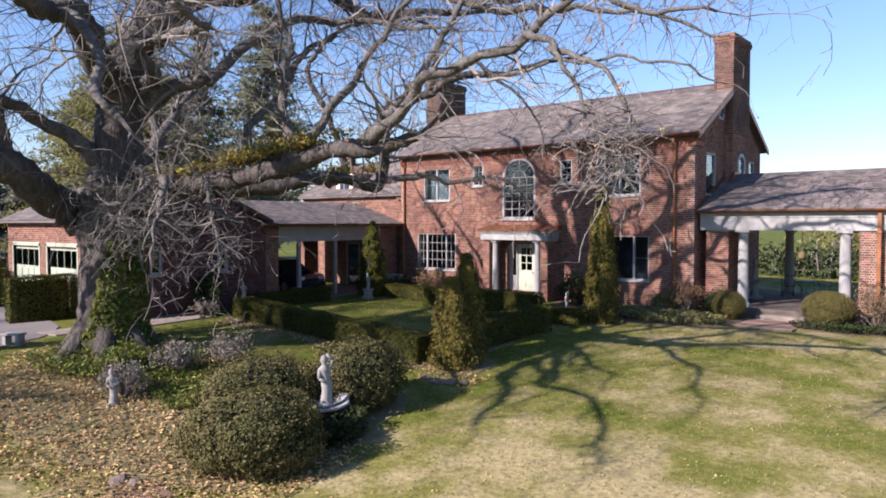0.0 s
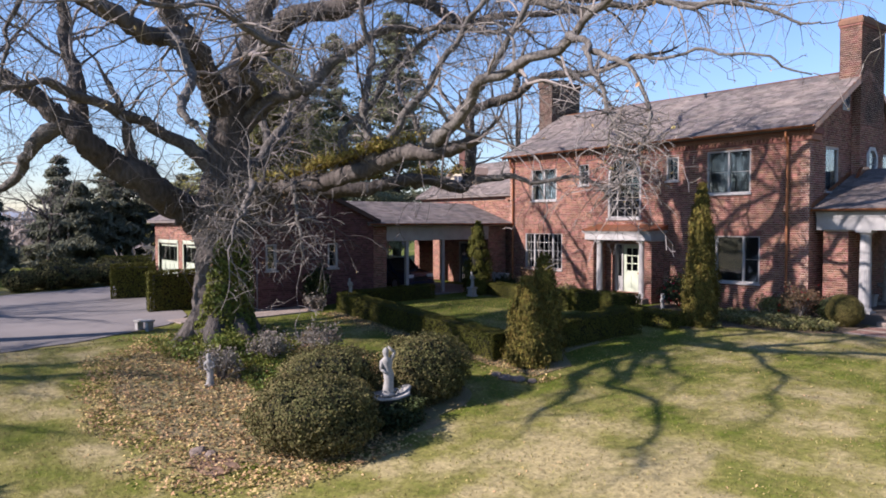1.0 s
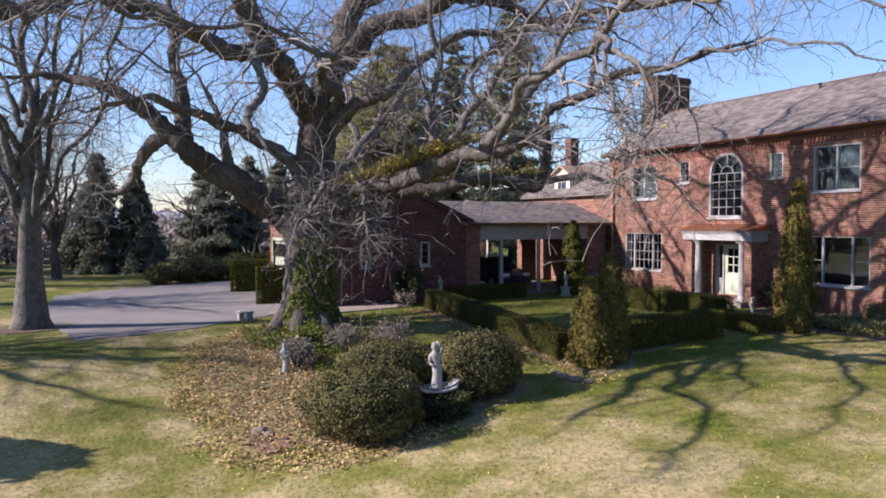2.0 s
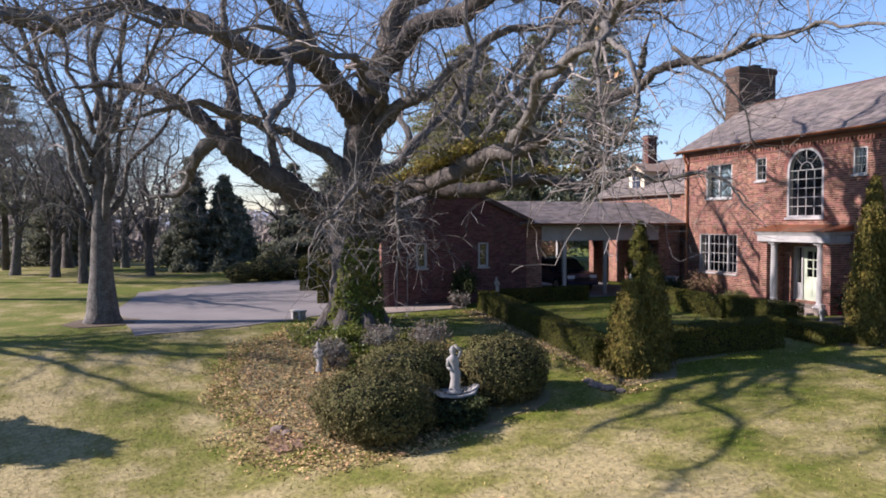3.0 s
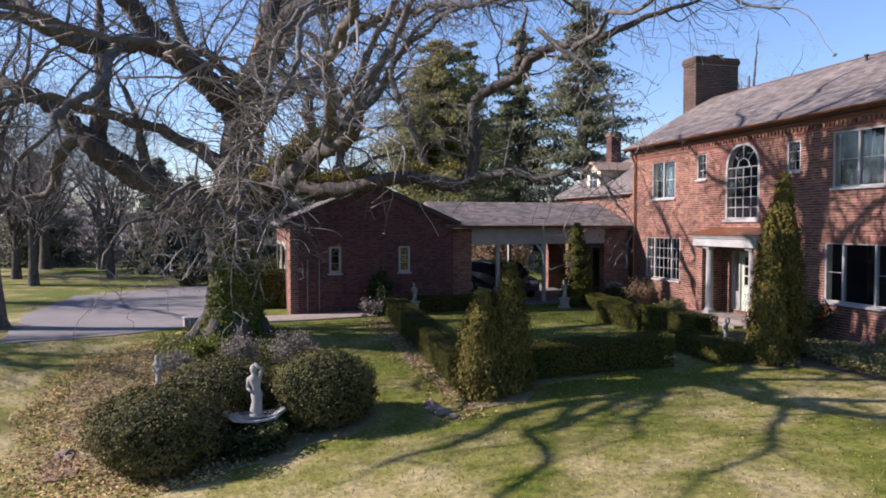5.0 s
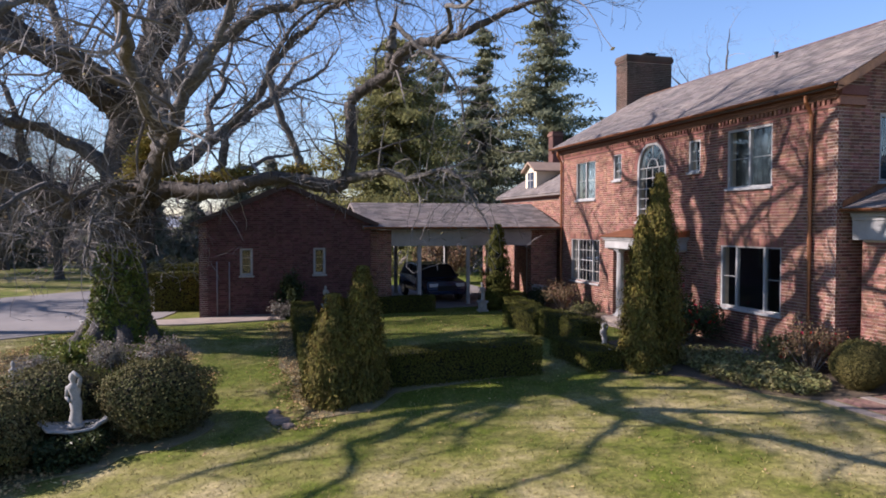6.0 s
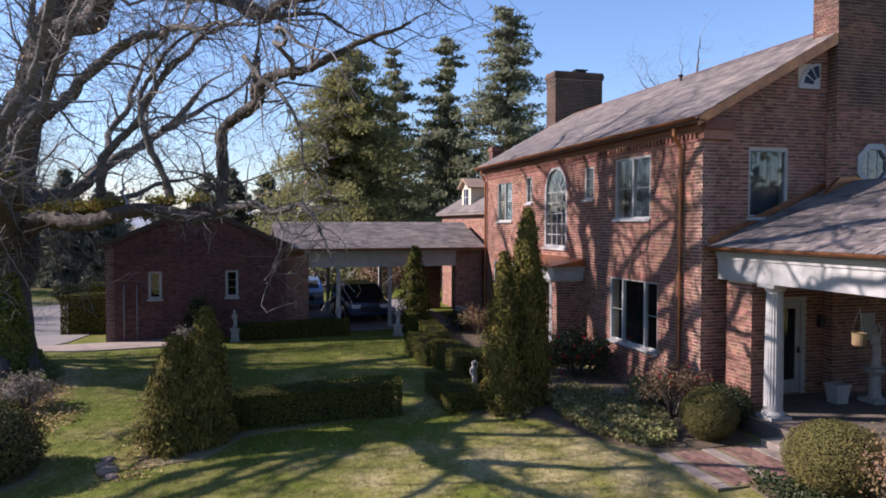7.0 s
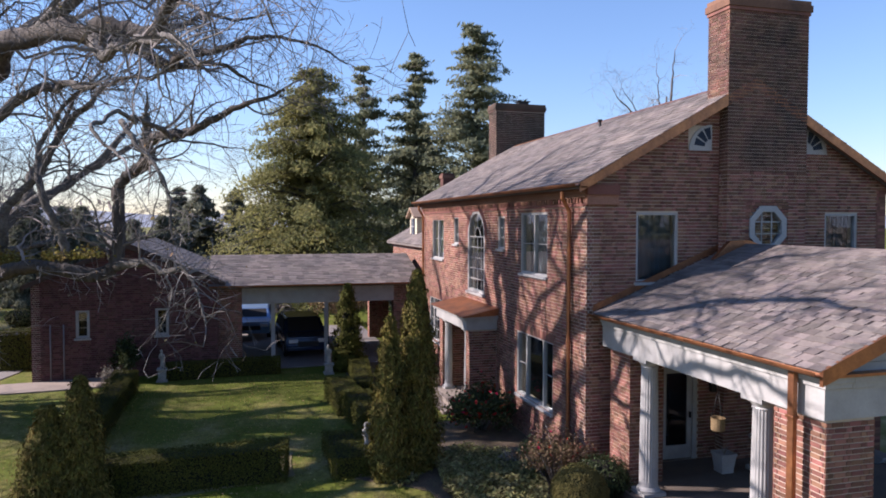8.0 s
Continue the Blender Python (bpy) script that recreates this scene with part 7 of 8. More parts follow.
    r = 0.86 + 0.35 * np.clip(1 - (z + 0.8) / 1.6, 0, 1) ** 2 + rng.uniform(0, 0.14, n)
    keep = (np.cos(a - 0.1) > 0.1 + 0.75 * u) | (u < 0.30)
    p = np.stack([-10.4 + np.cos(a) * r, -17.1 + np.sin(a) * r, z], 1)[keep]
    leaves("ivy", p, np.stack([np.cos(a), np.sin(a), 0 * a + 0.2], 1)[keep], 0.085, M["ivy"], tree, "glossy green ivy", rng=rng, spread=0.5)
    pts, nor = [], []
    for (x0, y0, z0), (x1, y1, z1) in (((-9.4, -16.7, 4.1), (-3.0, -15.1, 5.2)), ((-9.2, -16.0, 4.3), (-5.7, -11.2, 4.7))):
        for _ in range(7000):
            t_ = rng.rand()
            if lump((t_ * 9, z0, y1), 1.0, 3) < -0.15:
                continue
            b = rng.normal(0, 0.19, 3)
            pts.append((x0 + (x1 - x0) * t_ + b[0], y0 + (y1 - y0) * t_ + b[1], z0 + (z1 - z0) * t_ + 0.10 + abs(b[2]) * 0.7))
            nor.append((0, 0, 1))
    leaves("moss", pts, nor, 0.075, M["moss"], tree, "yellow-green moss and fern on the arms", rng=rng)
    # a few dead leaves that still hang
    sel = [tips[i] for i in rng.choice(len(tips), min(len(tips), 900), replace=False)]
    leaves("clinging_leaves", sel, [(0, 0, 1)] * len(sel), 0.06, M["litter"], tree, "few brown leaves on the twigs", rng=rng)


great_oak()


def bare_tree(name, label, at, h, r, seed, fork=0.28, arms=7, wide=0.35, shoots=0.9, reach=2.0, depth=2, sides=9, group="", splits=None, mat="bark"):
    rng = np.random.RandomState(seed)
    tree = thing(name, label, "tree", at, 0, group)
    twigs, tips = Tubes(), []
    t = Tubes()
    lean = rng.normal(0, 0.02, 2) * h
    t.add([(0, 0, -0.3), (0, 0, 0.3), (lean[0] * 0.2, lean[1] * 0.2, h * fork * 0.5), (lean[0] * 0.4, lean[1] * 0.4, h * fork), (lean[0] * 0.45, lean[1] * 0.45, h * fork * 1.5), (lean[0] * 0.5, lean[1] * 0.5, h * fork * 2.0)], [r * 2.1, r * 1.35, r * 0.95, r * 0.8, r * 0.55, r * 0.2], 14, 0.14, rng)
    t.make("trunk", M[mat], tree)
    for k in range(arms):
        a = 2 * math.pi * (k + rng.uniform(-0.3, 0.3)) / arms
        w = wide * h * rng.uniform(0.5, 1.1) * (0.25 if k == 0 else 1.0)
        z0 = h * fork * rng.uniform(0.85, 1.0) if k < 4 else h * rng.uniform(fork, 0.55)
        z1 = h * rng.uniform(0.7, 1.0)
        c, s = math.cos(a), math.sin(a)
        base = (lean[0] * 0.4, lean[1] * 0.4)
        if k >= 4:
            base = (base[0] + 0.02 * h * c, base[1] + 0.02 * h * s)
        rr = r * (0.6 if k == 0 else rng.uniform(0.28, 0.45))
        rows_ = [(base[0], base[1], z0, rr), (base[0] + c * w * 0.3, base[1] + s * w * 0.3, z0 + (z1 - z0) * 0.35, rr * 0.8), (base[0] + c * w * 0.65, base[1] + s * w * 0.65, z0 + (z1 - z0) * 0.7, rr * 0.5), (base[0] + c * w, base[1] + s * w, z1, rr * 0.15)]
        limb(tree, "limb", rows_, rng, twigs, tips, sides=sides - 2, shoots=shoots, reach=reach, depth=depth, mat=mat)
    tagged(twigs.make("twig_mass", M["twig"], tree, smooth=False), kind="stuff")
    return tree


bare_tree("lawn_tree", "tall bare tree at the edge of the drive", (-15.6, -25.5, ground_z(-15.6, -25.5)), 15.5, 0.42, 3, fork=0.24, arms=11, wide=0.33, shoots=0.7, reach=2.2, mat="branch")
bare_tree("shade_tree", "bare tree that shades the near lawn", (-16.0, -38.5, -1.6), 16.0, 0.45, 21, fork=0.3, arms=9, wide=0.32, shoots=0.6, reach=2.2, depth=1, group="shade trees")
bare_tree("shade_tree", "bare tree that shades the drive", (-27.5, -35.0, -1.4), 16.0, 0.45, 22, fork=0.28, arms=9, wide=0.34, shoots=0.6, reach=2.2, depth=1, group="shade trees")
bare_tree("far_bare_tree", "grey twiggy tree past the drive", (-34, -28.5, -1.1), 13.0, 0.28, 31, fork=0.25, arms=9, wide=0.35, shoots=0.8, reach=2.2, group="far bare trees")
bare_tree("far_bare_tree", "broad grey tree past the drive", (-39, -25.0, -1.1), 12.0, 0.3, 33, fork=0.22, arms=9, wide=0.4, shoots=0.8, reach=2.2, group="far bare trees")
bare_tree("far_bare_tree", "spreading bare tree beyond the drive", (-47, -15.5, -1.2), 9.0, 0.25, 5, fork=0.25, arms=7, wide=0.4, shoots=0.5, reach=1.8, group="far bare trees")
bare_tree("far_bare_tree", "tall bare tree behind the house", (-48, 33, -1.0), 24.0, 0.4, 7, fork=0.4, arms=9, wide=0.2, shoots=0.45, reach=2.2, depth=1, group="far bare trees")
bare_tree("far_bare_tree", "bare tree among the conifers", (-52, -32, -1.2), 14.0, 0.4, 9, fork=0.3, arms=8, wide=0.35, shoots=0.5, reach=2.6, group="far bare trees")
bare_tree("far_bare_tree", "bare tree on the far lawn", (-46, -40, -1.2), 15.0, 0.4, 11, fork=0.3, arms=8, wide=0.35, shoots=0.5, reach=2.6, group="far bare trees")
bare_tree("far_bare_tree", "twin-stemmed bare tree by the far lawn", (-40, -31, -1.1), 12.0, 0.3, 15, fork=0.25, arms=8, wide=0.35, shoots=0.5, reach=2.2, group="far bare trees")
bare_tree("far_bare_tree", "slender bare tree by the far lawn", (-37, -35, -1.1), 13.0, 0.25, 16, fork=0.3, arms=8, wide=0.3, shoots=0.5, reach=2.2, group="far bare trees")
bare_tree("far_bare_tree", "pale bare tree beyond the garage", (-62, -5, -1.0), 16.0, 0.3, 13, fork=0.3, arms=8, wide=0.3, shoots=0.45, reach=2.2, depth=1, group="far bare trees")
bare_tree("far_bare_tree", "spreading grey tree at the end of the lawn", (-43, -34, -1.2), 14.0, 0.32, 18, fork=0.25, arms=9, wide=0.38, shoots=0.9, reach=2.2, group="far bare trees", mat="branch")
bare_tree("far_bare_tree", "dense twiggy tree at the end of the lawn", (-50, -27.5, -1.2), 13.0, 0.3, 19, fork=0.25, arms=9, wide=0.4, shoots=0.9, reach=2.2, group="far bare trees", mat="branch")


def conifer(name, label, at, h, r, mat, seed, whorls=52, per=6, clumps=7, leaf=0.5, bare=0.08, gaps=0.1, droop=0.25, group="", power=0.85, tier=0.9, tuft=15):
    """A conifer: a straight stem, whorls of drooping boughs, needle sprays along each, with gaps and an uneven outline."""
    rng = np.random.RandomState(seed)
    tree = thing(name, label, "tree", at, 0, group)
    t = Tubes()
    t.add([(0, 0, -0.3), (0.1, 0, h * 0.5), (0, 0, h * 0.99)], [h * 0.02, h * 0.011, 0.03], 8)
    t.make("trunk", M["bark"], tree)
    b = Tubes()
    pts, nor = [], []
    for k in range(whorls):
        u = bare + (1 - bare) * (k + rng.uniform(-tier, tier)) / whorls
        u = min(max(u, bare), 0.985)
        for j in range(per):
            if rng.rand() < gaps:
                continue
            a = rng.uniform(0, 2 * math.pi)
            ln = r * ((1 - u) ** power + 0.07) * rng.uniform(0.35, 1.3)
            c, s = math.cos(a), math.sin(a)
            z0 = h * u
            rise = 0.25 * ln
            end = np.array((c * ln, s * ln, z0 + rise - droop * ln))
            mid = np.array((c * ln * 0.5, s * ln * 0.5, z0 + rise * 0.8 - droop * ln * 0.3))
            b.add([(0, 0, z0), tuple(mid), tuple(end)], [0.02 + 0.012 * ln, 0.015 + 0.006 * ln, 0.01], 4)
            m_ = max(2, int(clumps * (0.4 + ln / r)))
            for i in range(m_):
                q = (i + rng.rand()) / m_
                q = 0.15 + 0.9 * q
                c0 = (mid * (q / 0.5) + np.array((0, 0, z0)) * (1 - q / 0.5)) if q < 0.5 else mid + (end - mid) * ((q - 0.5) / 0.5)
                for _ in range(tuft):
                    pts.append(c0 + rng.normal(0, 0.10 + 0.06 * ln, 3) * (1, 1, 0.55))
                    nor.append((c * 0.8, s * 0.8, 0.5))
    tagged(b.make("bough_mass", M["bark"], tree), kind="stuff")
    leaves("needles", pts, nor, leaf, M[mat], tree, rng=rng, long=2.8, spread=0.7)
    return tree


conifer("broad_conifer", "broad olive-green conifer behind the carport", (-37.5, -2.6, -0.9), 17.6, 6.4, "yew", 3, whorls=64, per=9, clumps=18, leaf=0.125, bare=0.03, gaps=0.12, power=0.6, group="conifers behind the carport", tuft=9)
conifer("tall_pine", "tall blue-green pine behind the carport", (-45, 2.4, -0.9), 19.8, 4.4, "pine", 5, whorls=36, per=7, leaf=0.17, group="conifers behind the carport", gaps=0.36, tier=0.3, droop=0.12, clumps=17, tuft=6)
conifer("tall_pine", "tall blue-green pine with a forked look", (-44, 6.6, -0.9), 21.0, 4.9, "pine", 7, whorls=36, per=8, leaf=0.17, group="conifers behind the carport", gaps=0.36, tier=0.3, droop=0.12, power=0.75, clumps=17, tuft=6)
conifer("tall_pine", "tallest layered pine beside the house", (-40.5, 10.8, -0.9), 22.8, 6.0, "pine", 9, whorls=40, per=9, leaf=0.17, group="conifers behind the carport", gaps=0.32, tier=0.35, droop=0.12, power=0.7, clumps=17, tuft=6)
conifer("tall_pine", "dark pine filling the gap behind", (-50, 0, -1), 15.5, 5.4, "pine", 10, whorls=40, per=7, leaf=0.2, group="conifers behind the carport", gaps=0.2, power=0.6, clumps=17, tuft=6)
conifer("tall_pine", "dark pine beyond the rear wing", (-52, 8.5, -1), 16.0, 5.4, "pine", 12, whorls=40, per=7, leaf=0.2, group="conifers behind the carport", gaps=0.2, power=0.6, clumps=17, tuft=6)
conifer("dark_spruce", "small dark spruce over the garage roof", (-47.7, -10.8, -1), 9.8, 3.2, "spruce", 13, whorls=40, per=5, leaf=0.2, group="dark spruces")
conifer("dark_spruce", "small dark spruce over the garage roof", (-49.0, -7.9, -1), 9.4, 3.2, "spruce", 14, whorls=40, per=5, leaf=0.2, group="dark spruces")
conifer("dark_spruce", "dark spruce crowding the broad conifer", (-45.0, -6.6, -1), 8.0, 3.4, "spruce", 41, whorls=36, per=6, leaf=0.18, group="dark spruces", bare=0.02)
conifer("dark_spruce", "low dark spruce behind the garage", (-46.5, -13.6, -1), 7.2, 2.8, "spruce", 43, whorls=34, per=6, leaf=0.18, group="dark spruces", bare=0.02)
conifer("dark_spruce", "dark spruce past the garage hedge", (-43.0, -20.0, -1.1), 8.0, 1.9, "spruce", 45, whorls=40, per=7, leaf=0.18, group="dark spruces", bare=0.02)
conifer("dark_spruce", "taller dark spruce past the garage hedge", (-43.6, -22.4, -1.1), 9.2, 2.0, "spruce", 47, whorls=44, per=7, leaf=0.18, group="dark spruces", bare=0.02)
conifer("dark_spruce", "dark spruce beyond the drive", (-60.5, -22.3, -1.3), 8.6, 3.0, "spruce", 15, whorls=44, per=6, leaf=0.2, group="dark spruces", bare=0.02)
conifer("dark_spruce", "dark spruce beyond the drive", (-63, -18.0, -1.3), 7.2, 2.6, "spruce", 17, whorls=40, per=6, leaf=0.2, group="dark spruces", bare=0.02)
conifer("dark_spruce", "dark spruce at the far lawn", (-58, -34, -1.3), 11.0, 3.6, "spruce", 19, whorls=44, per=6, leaf=0.2, group="dark spruces", bare=0.05)
conifer("tall_pine", "old pine at the far lawn", (-50, -36, -1.3), 16.0, 5.0, "pine", 23, whorls=36, per=5, leaf=0.17, bare=0.34, gaps=0.4, group="conifers by the drive", clumps=17, tuft=6)
conifer("dark_spruce", "tall dark spruce past the garage", (-56, -13.1, -1.2), 10.2, 2.8, "spruce", 27, whorls=42, per=5, leaf=0.2, group="dark spruces", bare=0.02)
conifer("garden_evergreen", "evergreen shading the near lawn", (-6.4, -31.6, -1.7), 4.6, 1.9, "spruce", 25, whorls=32, per=5, leaf=0.2, bare=0.02)


def wood_belt(name, label, x0, y0, x1, y1, n, h, seed, mat="far_wood", z=-1.3, leaf=0.55, deep=5.0):
    """A distant belt of leafless growth: upright stems and a haze of twigs, with an uneven top."""
    rng = np.random.RandomState(seed)
    pts, nor = [], []
    tb = Tubes()
    for k in range(n):
        u = rng.rand()
        x = x0 + (x1 - x0) * u + rng.normal(0, deep * 0.4)
        y = y0 + (y1 - y0) * u + rng.normal(0, deep * 0.4)
        hh = h * rng.uniform(0.5, 1.1) * (1 + 0.3 * lump((x, y, 0), 0.07, seed))
        if k % 4 == 0:
            tb.add([(x, y, z - 0.5), (x + rng.normal(0, 0.4), y + rng.normal(0, 0.4), z + hh * 0.9)], [0.14, 0.03], 4)
        for _ in range(26):
            pts.append((x + rng.normal(0, 1.1), y + rng.normal(0, 1.1), z + hh * rng.uniform(0.05, 1.0)))
            nor.append((rng.normal(), rng.normal(), 0.2))
    ob = thing(name, label, "woodland", kind="stuff")
    tb.make("stems", M["twig"], ob)
    leaves("brush", pts, nor, leaf, M[mat], ob, rng=rng, long=2.6)
    return ob


wood_belt("far_brush", "brown leafless brush beyond the lawn", -78, -60, -74, -8, 150, 5.5, 3)
wood_belt("far_brush", "grey leafless thicket past the far lawn", -62, -66, -66, -24, 170, 9.5, 21, leaf=0.4, deep=5)
wood_belt("far_brush", "brown leafless woods on the skyline", -140, -120, -120, 40, 300, 6.5, 5, leaf=0.8, deep=10)
for k, (x, y, r) in enumerate(((-31.2, -19.6, 0.9), (-31.6, -18.2, 1.1), (-31.9, -16.6, 1.0), (-32.2, -15.0, 1.2), (-33.6, -17.4, 1.2))):
    ball_shrub("drive_shrub", on_ground(x, y), r, r * 1.25, 0.085, "box", "rounded evergreen shrub at the end of the drive", seed=60 + k, count=2600, group="drive shrubs", ragged=0.2)
wood_belt("far_brush", "brown brush behind the carport", -34, -12, -36, 4, 90, 2.6, 9, z=-1.0, leaf=0.3, deep=2.5)
wood_belt("garden_trees", "sunlit evergreen hedge behind the porch", 16, 32, -2, 32, 150, 5.5, 11, mat="yew", z=-0.6, leaf=0.3, deep=2.5)
wood_belt("garden_trees", "dark evergreen border behind the porch", 14, 22, -4, 23, 110, 2.4, 13, mat="camellia", z=-0.6, leaf=0.22, deep=1.5)
wood_belt("far_brush", "hazy woods beyond the garden", 90, 70, 10, 120, 70, 9.0, 15, leaf=1.0, deep=8)

# two belts out of the camera's sight, added to darken what the windows reflect
wood_belt("far_brush", "unseen evergreen belt added south for dark window reflections", -95, -64, 45, -72, 260, 11.0, 25, mat="spruce", z=-2.0, leaf=0.6, deep=5)
wood_belt("far_brush", "unseen evergreen belt added east for dark window reflections", 66, -60, 62, 60, 240, 15.0, 27, mat="spruce", z=-2.0, leaf=0.7, deep=5)


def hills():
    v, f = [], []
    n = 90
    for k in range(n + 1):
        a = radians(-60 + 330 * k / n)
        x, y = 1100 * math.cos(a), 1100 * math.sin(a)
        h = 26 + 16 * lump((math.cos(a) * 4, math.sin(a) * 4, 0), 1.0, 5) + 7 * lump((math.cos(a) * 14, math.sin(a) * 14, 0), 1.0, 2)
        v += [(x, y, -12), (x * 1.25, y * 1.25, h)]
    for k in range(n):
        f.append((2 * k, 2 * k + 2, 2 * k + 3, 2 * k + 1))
    tagged(raw("backdrop", v, f, M["hill"], smooth=True), "low hills on the horizon with blue haze put into their colour", "hills", kind="structure")


hills()


# ---- statues, basin, pots ----
def statue(name, label, at, turn, h, raised=True):
    """A pale garden figure as a plain turned and blended form on a small plinth; one mesh."""
    bm = bmesh.new()
    s = h
    rings = [(0.16, 0.0), (0.16, 0.05), (0.115, 0.06), (0.12, 0.12), (0.10, 0.30), (0.115, 0.45), (0.085, 0.56), (0.115, 0.68), (0.12, 0.74), (0.05, 0.80), (0.045, 0.82), (0.068, 0.87), (0.07, 0.92), (0.045, 0.975), (0.01, 1.0)]
    lathe(bm, [(r * s, z * s) for r, z in rings], 18, squash=(1.0, 0.72))
    def bar(a, b, r0, r1):
        a, b = Vector(a) * s, Vector(b) * s
        d = b - a
        m_ = Matrix.Translation(a) @ d.to_track_quat("Z", "Y").to_matrix().to_4x4()
        lathe(bm, [(r0 * s, 0), (r0 * 1.05 * s, d.length * 0.4), (r1 * s, d.length)], 10, m=m_)
    if raised:
        bar((0.10, 0, 0.73), (0.17, -0.04, 0.90), 0.036, 0.028)
        bar((0.17, -0.04, 0.90), (0.03, -0.05, 1.02), 0.028, 0.02)
    else:
        bar((0.10, 0, 0.73), (0.15, -0.06, 0.56), 0.036, 0.028)
        bar((0.15, -0.06, 0.56), (0.04, -0.11, 0.58), 0.028, 0.022)
    bar((-0.10, 0, 0.73), (-0.15, -0.03, 0.55), 0.036, 0.028)
    bar((-0.15, -0.03, 0.55), (-0.05, -0.10, 0.48), 0.028, 0.022)
    for v in bm.verts:
        v.co.x += 0.03 * s * math.sin(v.co.z / s * 5.0)
        v.co += Vector((lump(v.co, 14 / s, 1), lump(v.co, 14 / s, 4), 0)) * 0.012 * s
    ob = part(name, bm, M["stone"], None, smooth=True)
    ob.matrix_basis = pose(*at, 0, 0, turn)
    return tagged(ob, label, "statue", "garden statues")


def basin(at):
    t = thing("shell_basin", "pale stone shell-shaped basin on a low foot", "birdbath", at)
    bm = bmesh.new()
    n, rings = 28, 6
    grid = []
    for i in range(rings + 1):
        u = i / rings
        row = []
        for k in range(n):
            a = 2 * math.pi * k / n
            rim = 1 + 0.06 * math.cos(9 * a)
            r = 0.56 * u * rim
            row.append(bm.verts.new((r * math.cos(a) * 0.72, r * math.sin(a) * 1.12, 0.24 + 0.07 * u ** 2.2 + 0.15 * u ** 3 * abs(math.sin(a)) ** 4)))
        grid.append(row)
    for a, b in zip(grid, grid[1:]):
        for k in range(n):
            bm.faces.new((a[k], a[(k + 1) % n], b[(k + 1) % n], b[k]))
    bmesh.ops.remove_doubles(bm, verts=bm.verts[:], dist=1e-4)
    bmesh.ops.solidify(bm, geom=bm.faces[:], thickness=0.05)
    part("bowl", bm, M["stone"], t, smooth=True)
    # stone foot given the dark bark colour for the shade under the bowl
    bm = bmesh.new()
    lathe(bm, [(0.26, -0.45), (0.26, -0.05), (0.22, 0.0), (0.20, 0.16), (0.26, 0.24)], 18)
    part("foot", bm, M["bark"], t, "foot with the shade under the bowl put into its colour", smooth=True)
    return t


basin((-1.78, -16.7, -0.98))
statue("garden_statue", "white stone figure with raised arm standing in the basin", (-1.78, -16.68, -0.66), 70, 1.1)
statue("small_statue", "small white figure among grey shrubs", (-6.45, -19.0, ground_z(-6.45, -19.0)), 60, 0.85, False)


def pedestal(at, h, label):
    bm = bmesh.new()
    box(bm, -0.19, 0.19, -0.19, 0.19, -0.1, 0.08, bevel=0.01)
    box(bm, -0.14, 0.14, -0.14, 0.14, 0.08, h - 0.07, bevel=0.01)
    box(bm, -0.18, 0.18, -0.18, 0.18, h - 0.07, h, bevel=0.01)
    ob = part("pedestal", bm, M["stone"])
    ob.matrix_basis = pose(*at)
    return tagged(ob, label, "pedestal", "statue pedestals")


for x, y, ph, sh, lab in ((-13.1, -4.25, 0.42, 0.72, "white cherub-like figure before the carport"), (-13.75, -10.35, 0.5, 0.7, "weathered figure by the garage hedge")):
    pedestal(on_ground(x, y), ph, "pale square stone pedestal")
    statue("garden_statue", lab, on_ground(x, y, ph), 80, sh, False)
pedestal(on_ground(-2.87, -4.5), 0.32, "low stone pedestal in the clipped hedge")
statue("garden_statue", "small white figure above the clipped hedge", on_ground(-2.87, -4.5, 0.32), 90, 0.68)


def rocks():
    rng = random.Random(4)
    for x, y, r in ((-3.1, -20.5, 0.2), (-2.85, -20.35, 0.13), (-1.6, -12.75, 0.2), (-1.9, -12.85, 0.16), (-1.25, -12.6, 0.15), (-2.3, -12.85, 0.14), (-13.5, -12.4, 0.2)):
        bm = bmesh.new()
        bmesh.ops.create_icosphere(bm, subdivisions=2, radius=r)
        k = rng.random() * 9
        for v in bm.verts:
            v.co *= 1 + 0.5 * lump(v.co, 4.0, k)
            v.co.z *= 0.55
        ob = part("stone", bm, M["rock"])
        ob.matrix_basis = pose(*on_ground(x, y, 0.02), 0, 0, rng.random() * 360)
        tagged(ob, "rough edging stone at the bed's rim", "stone", "edging stones")


rocks()

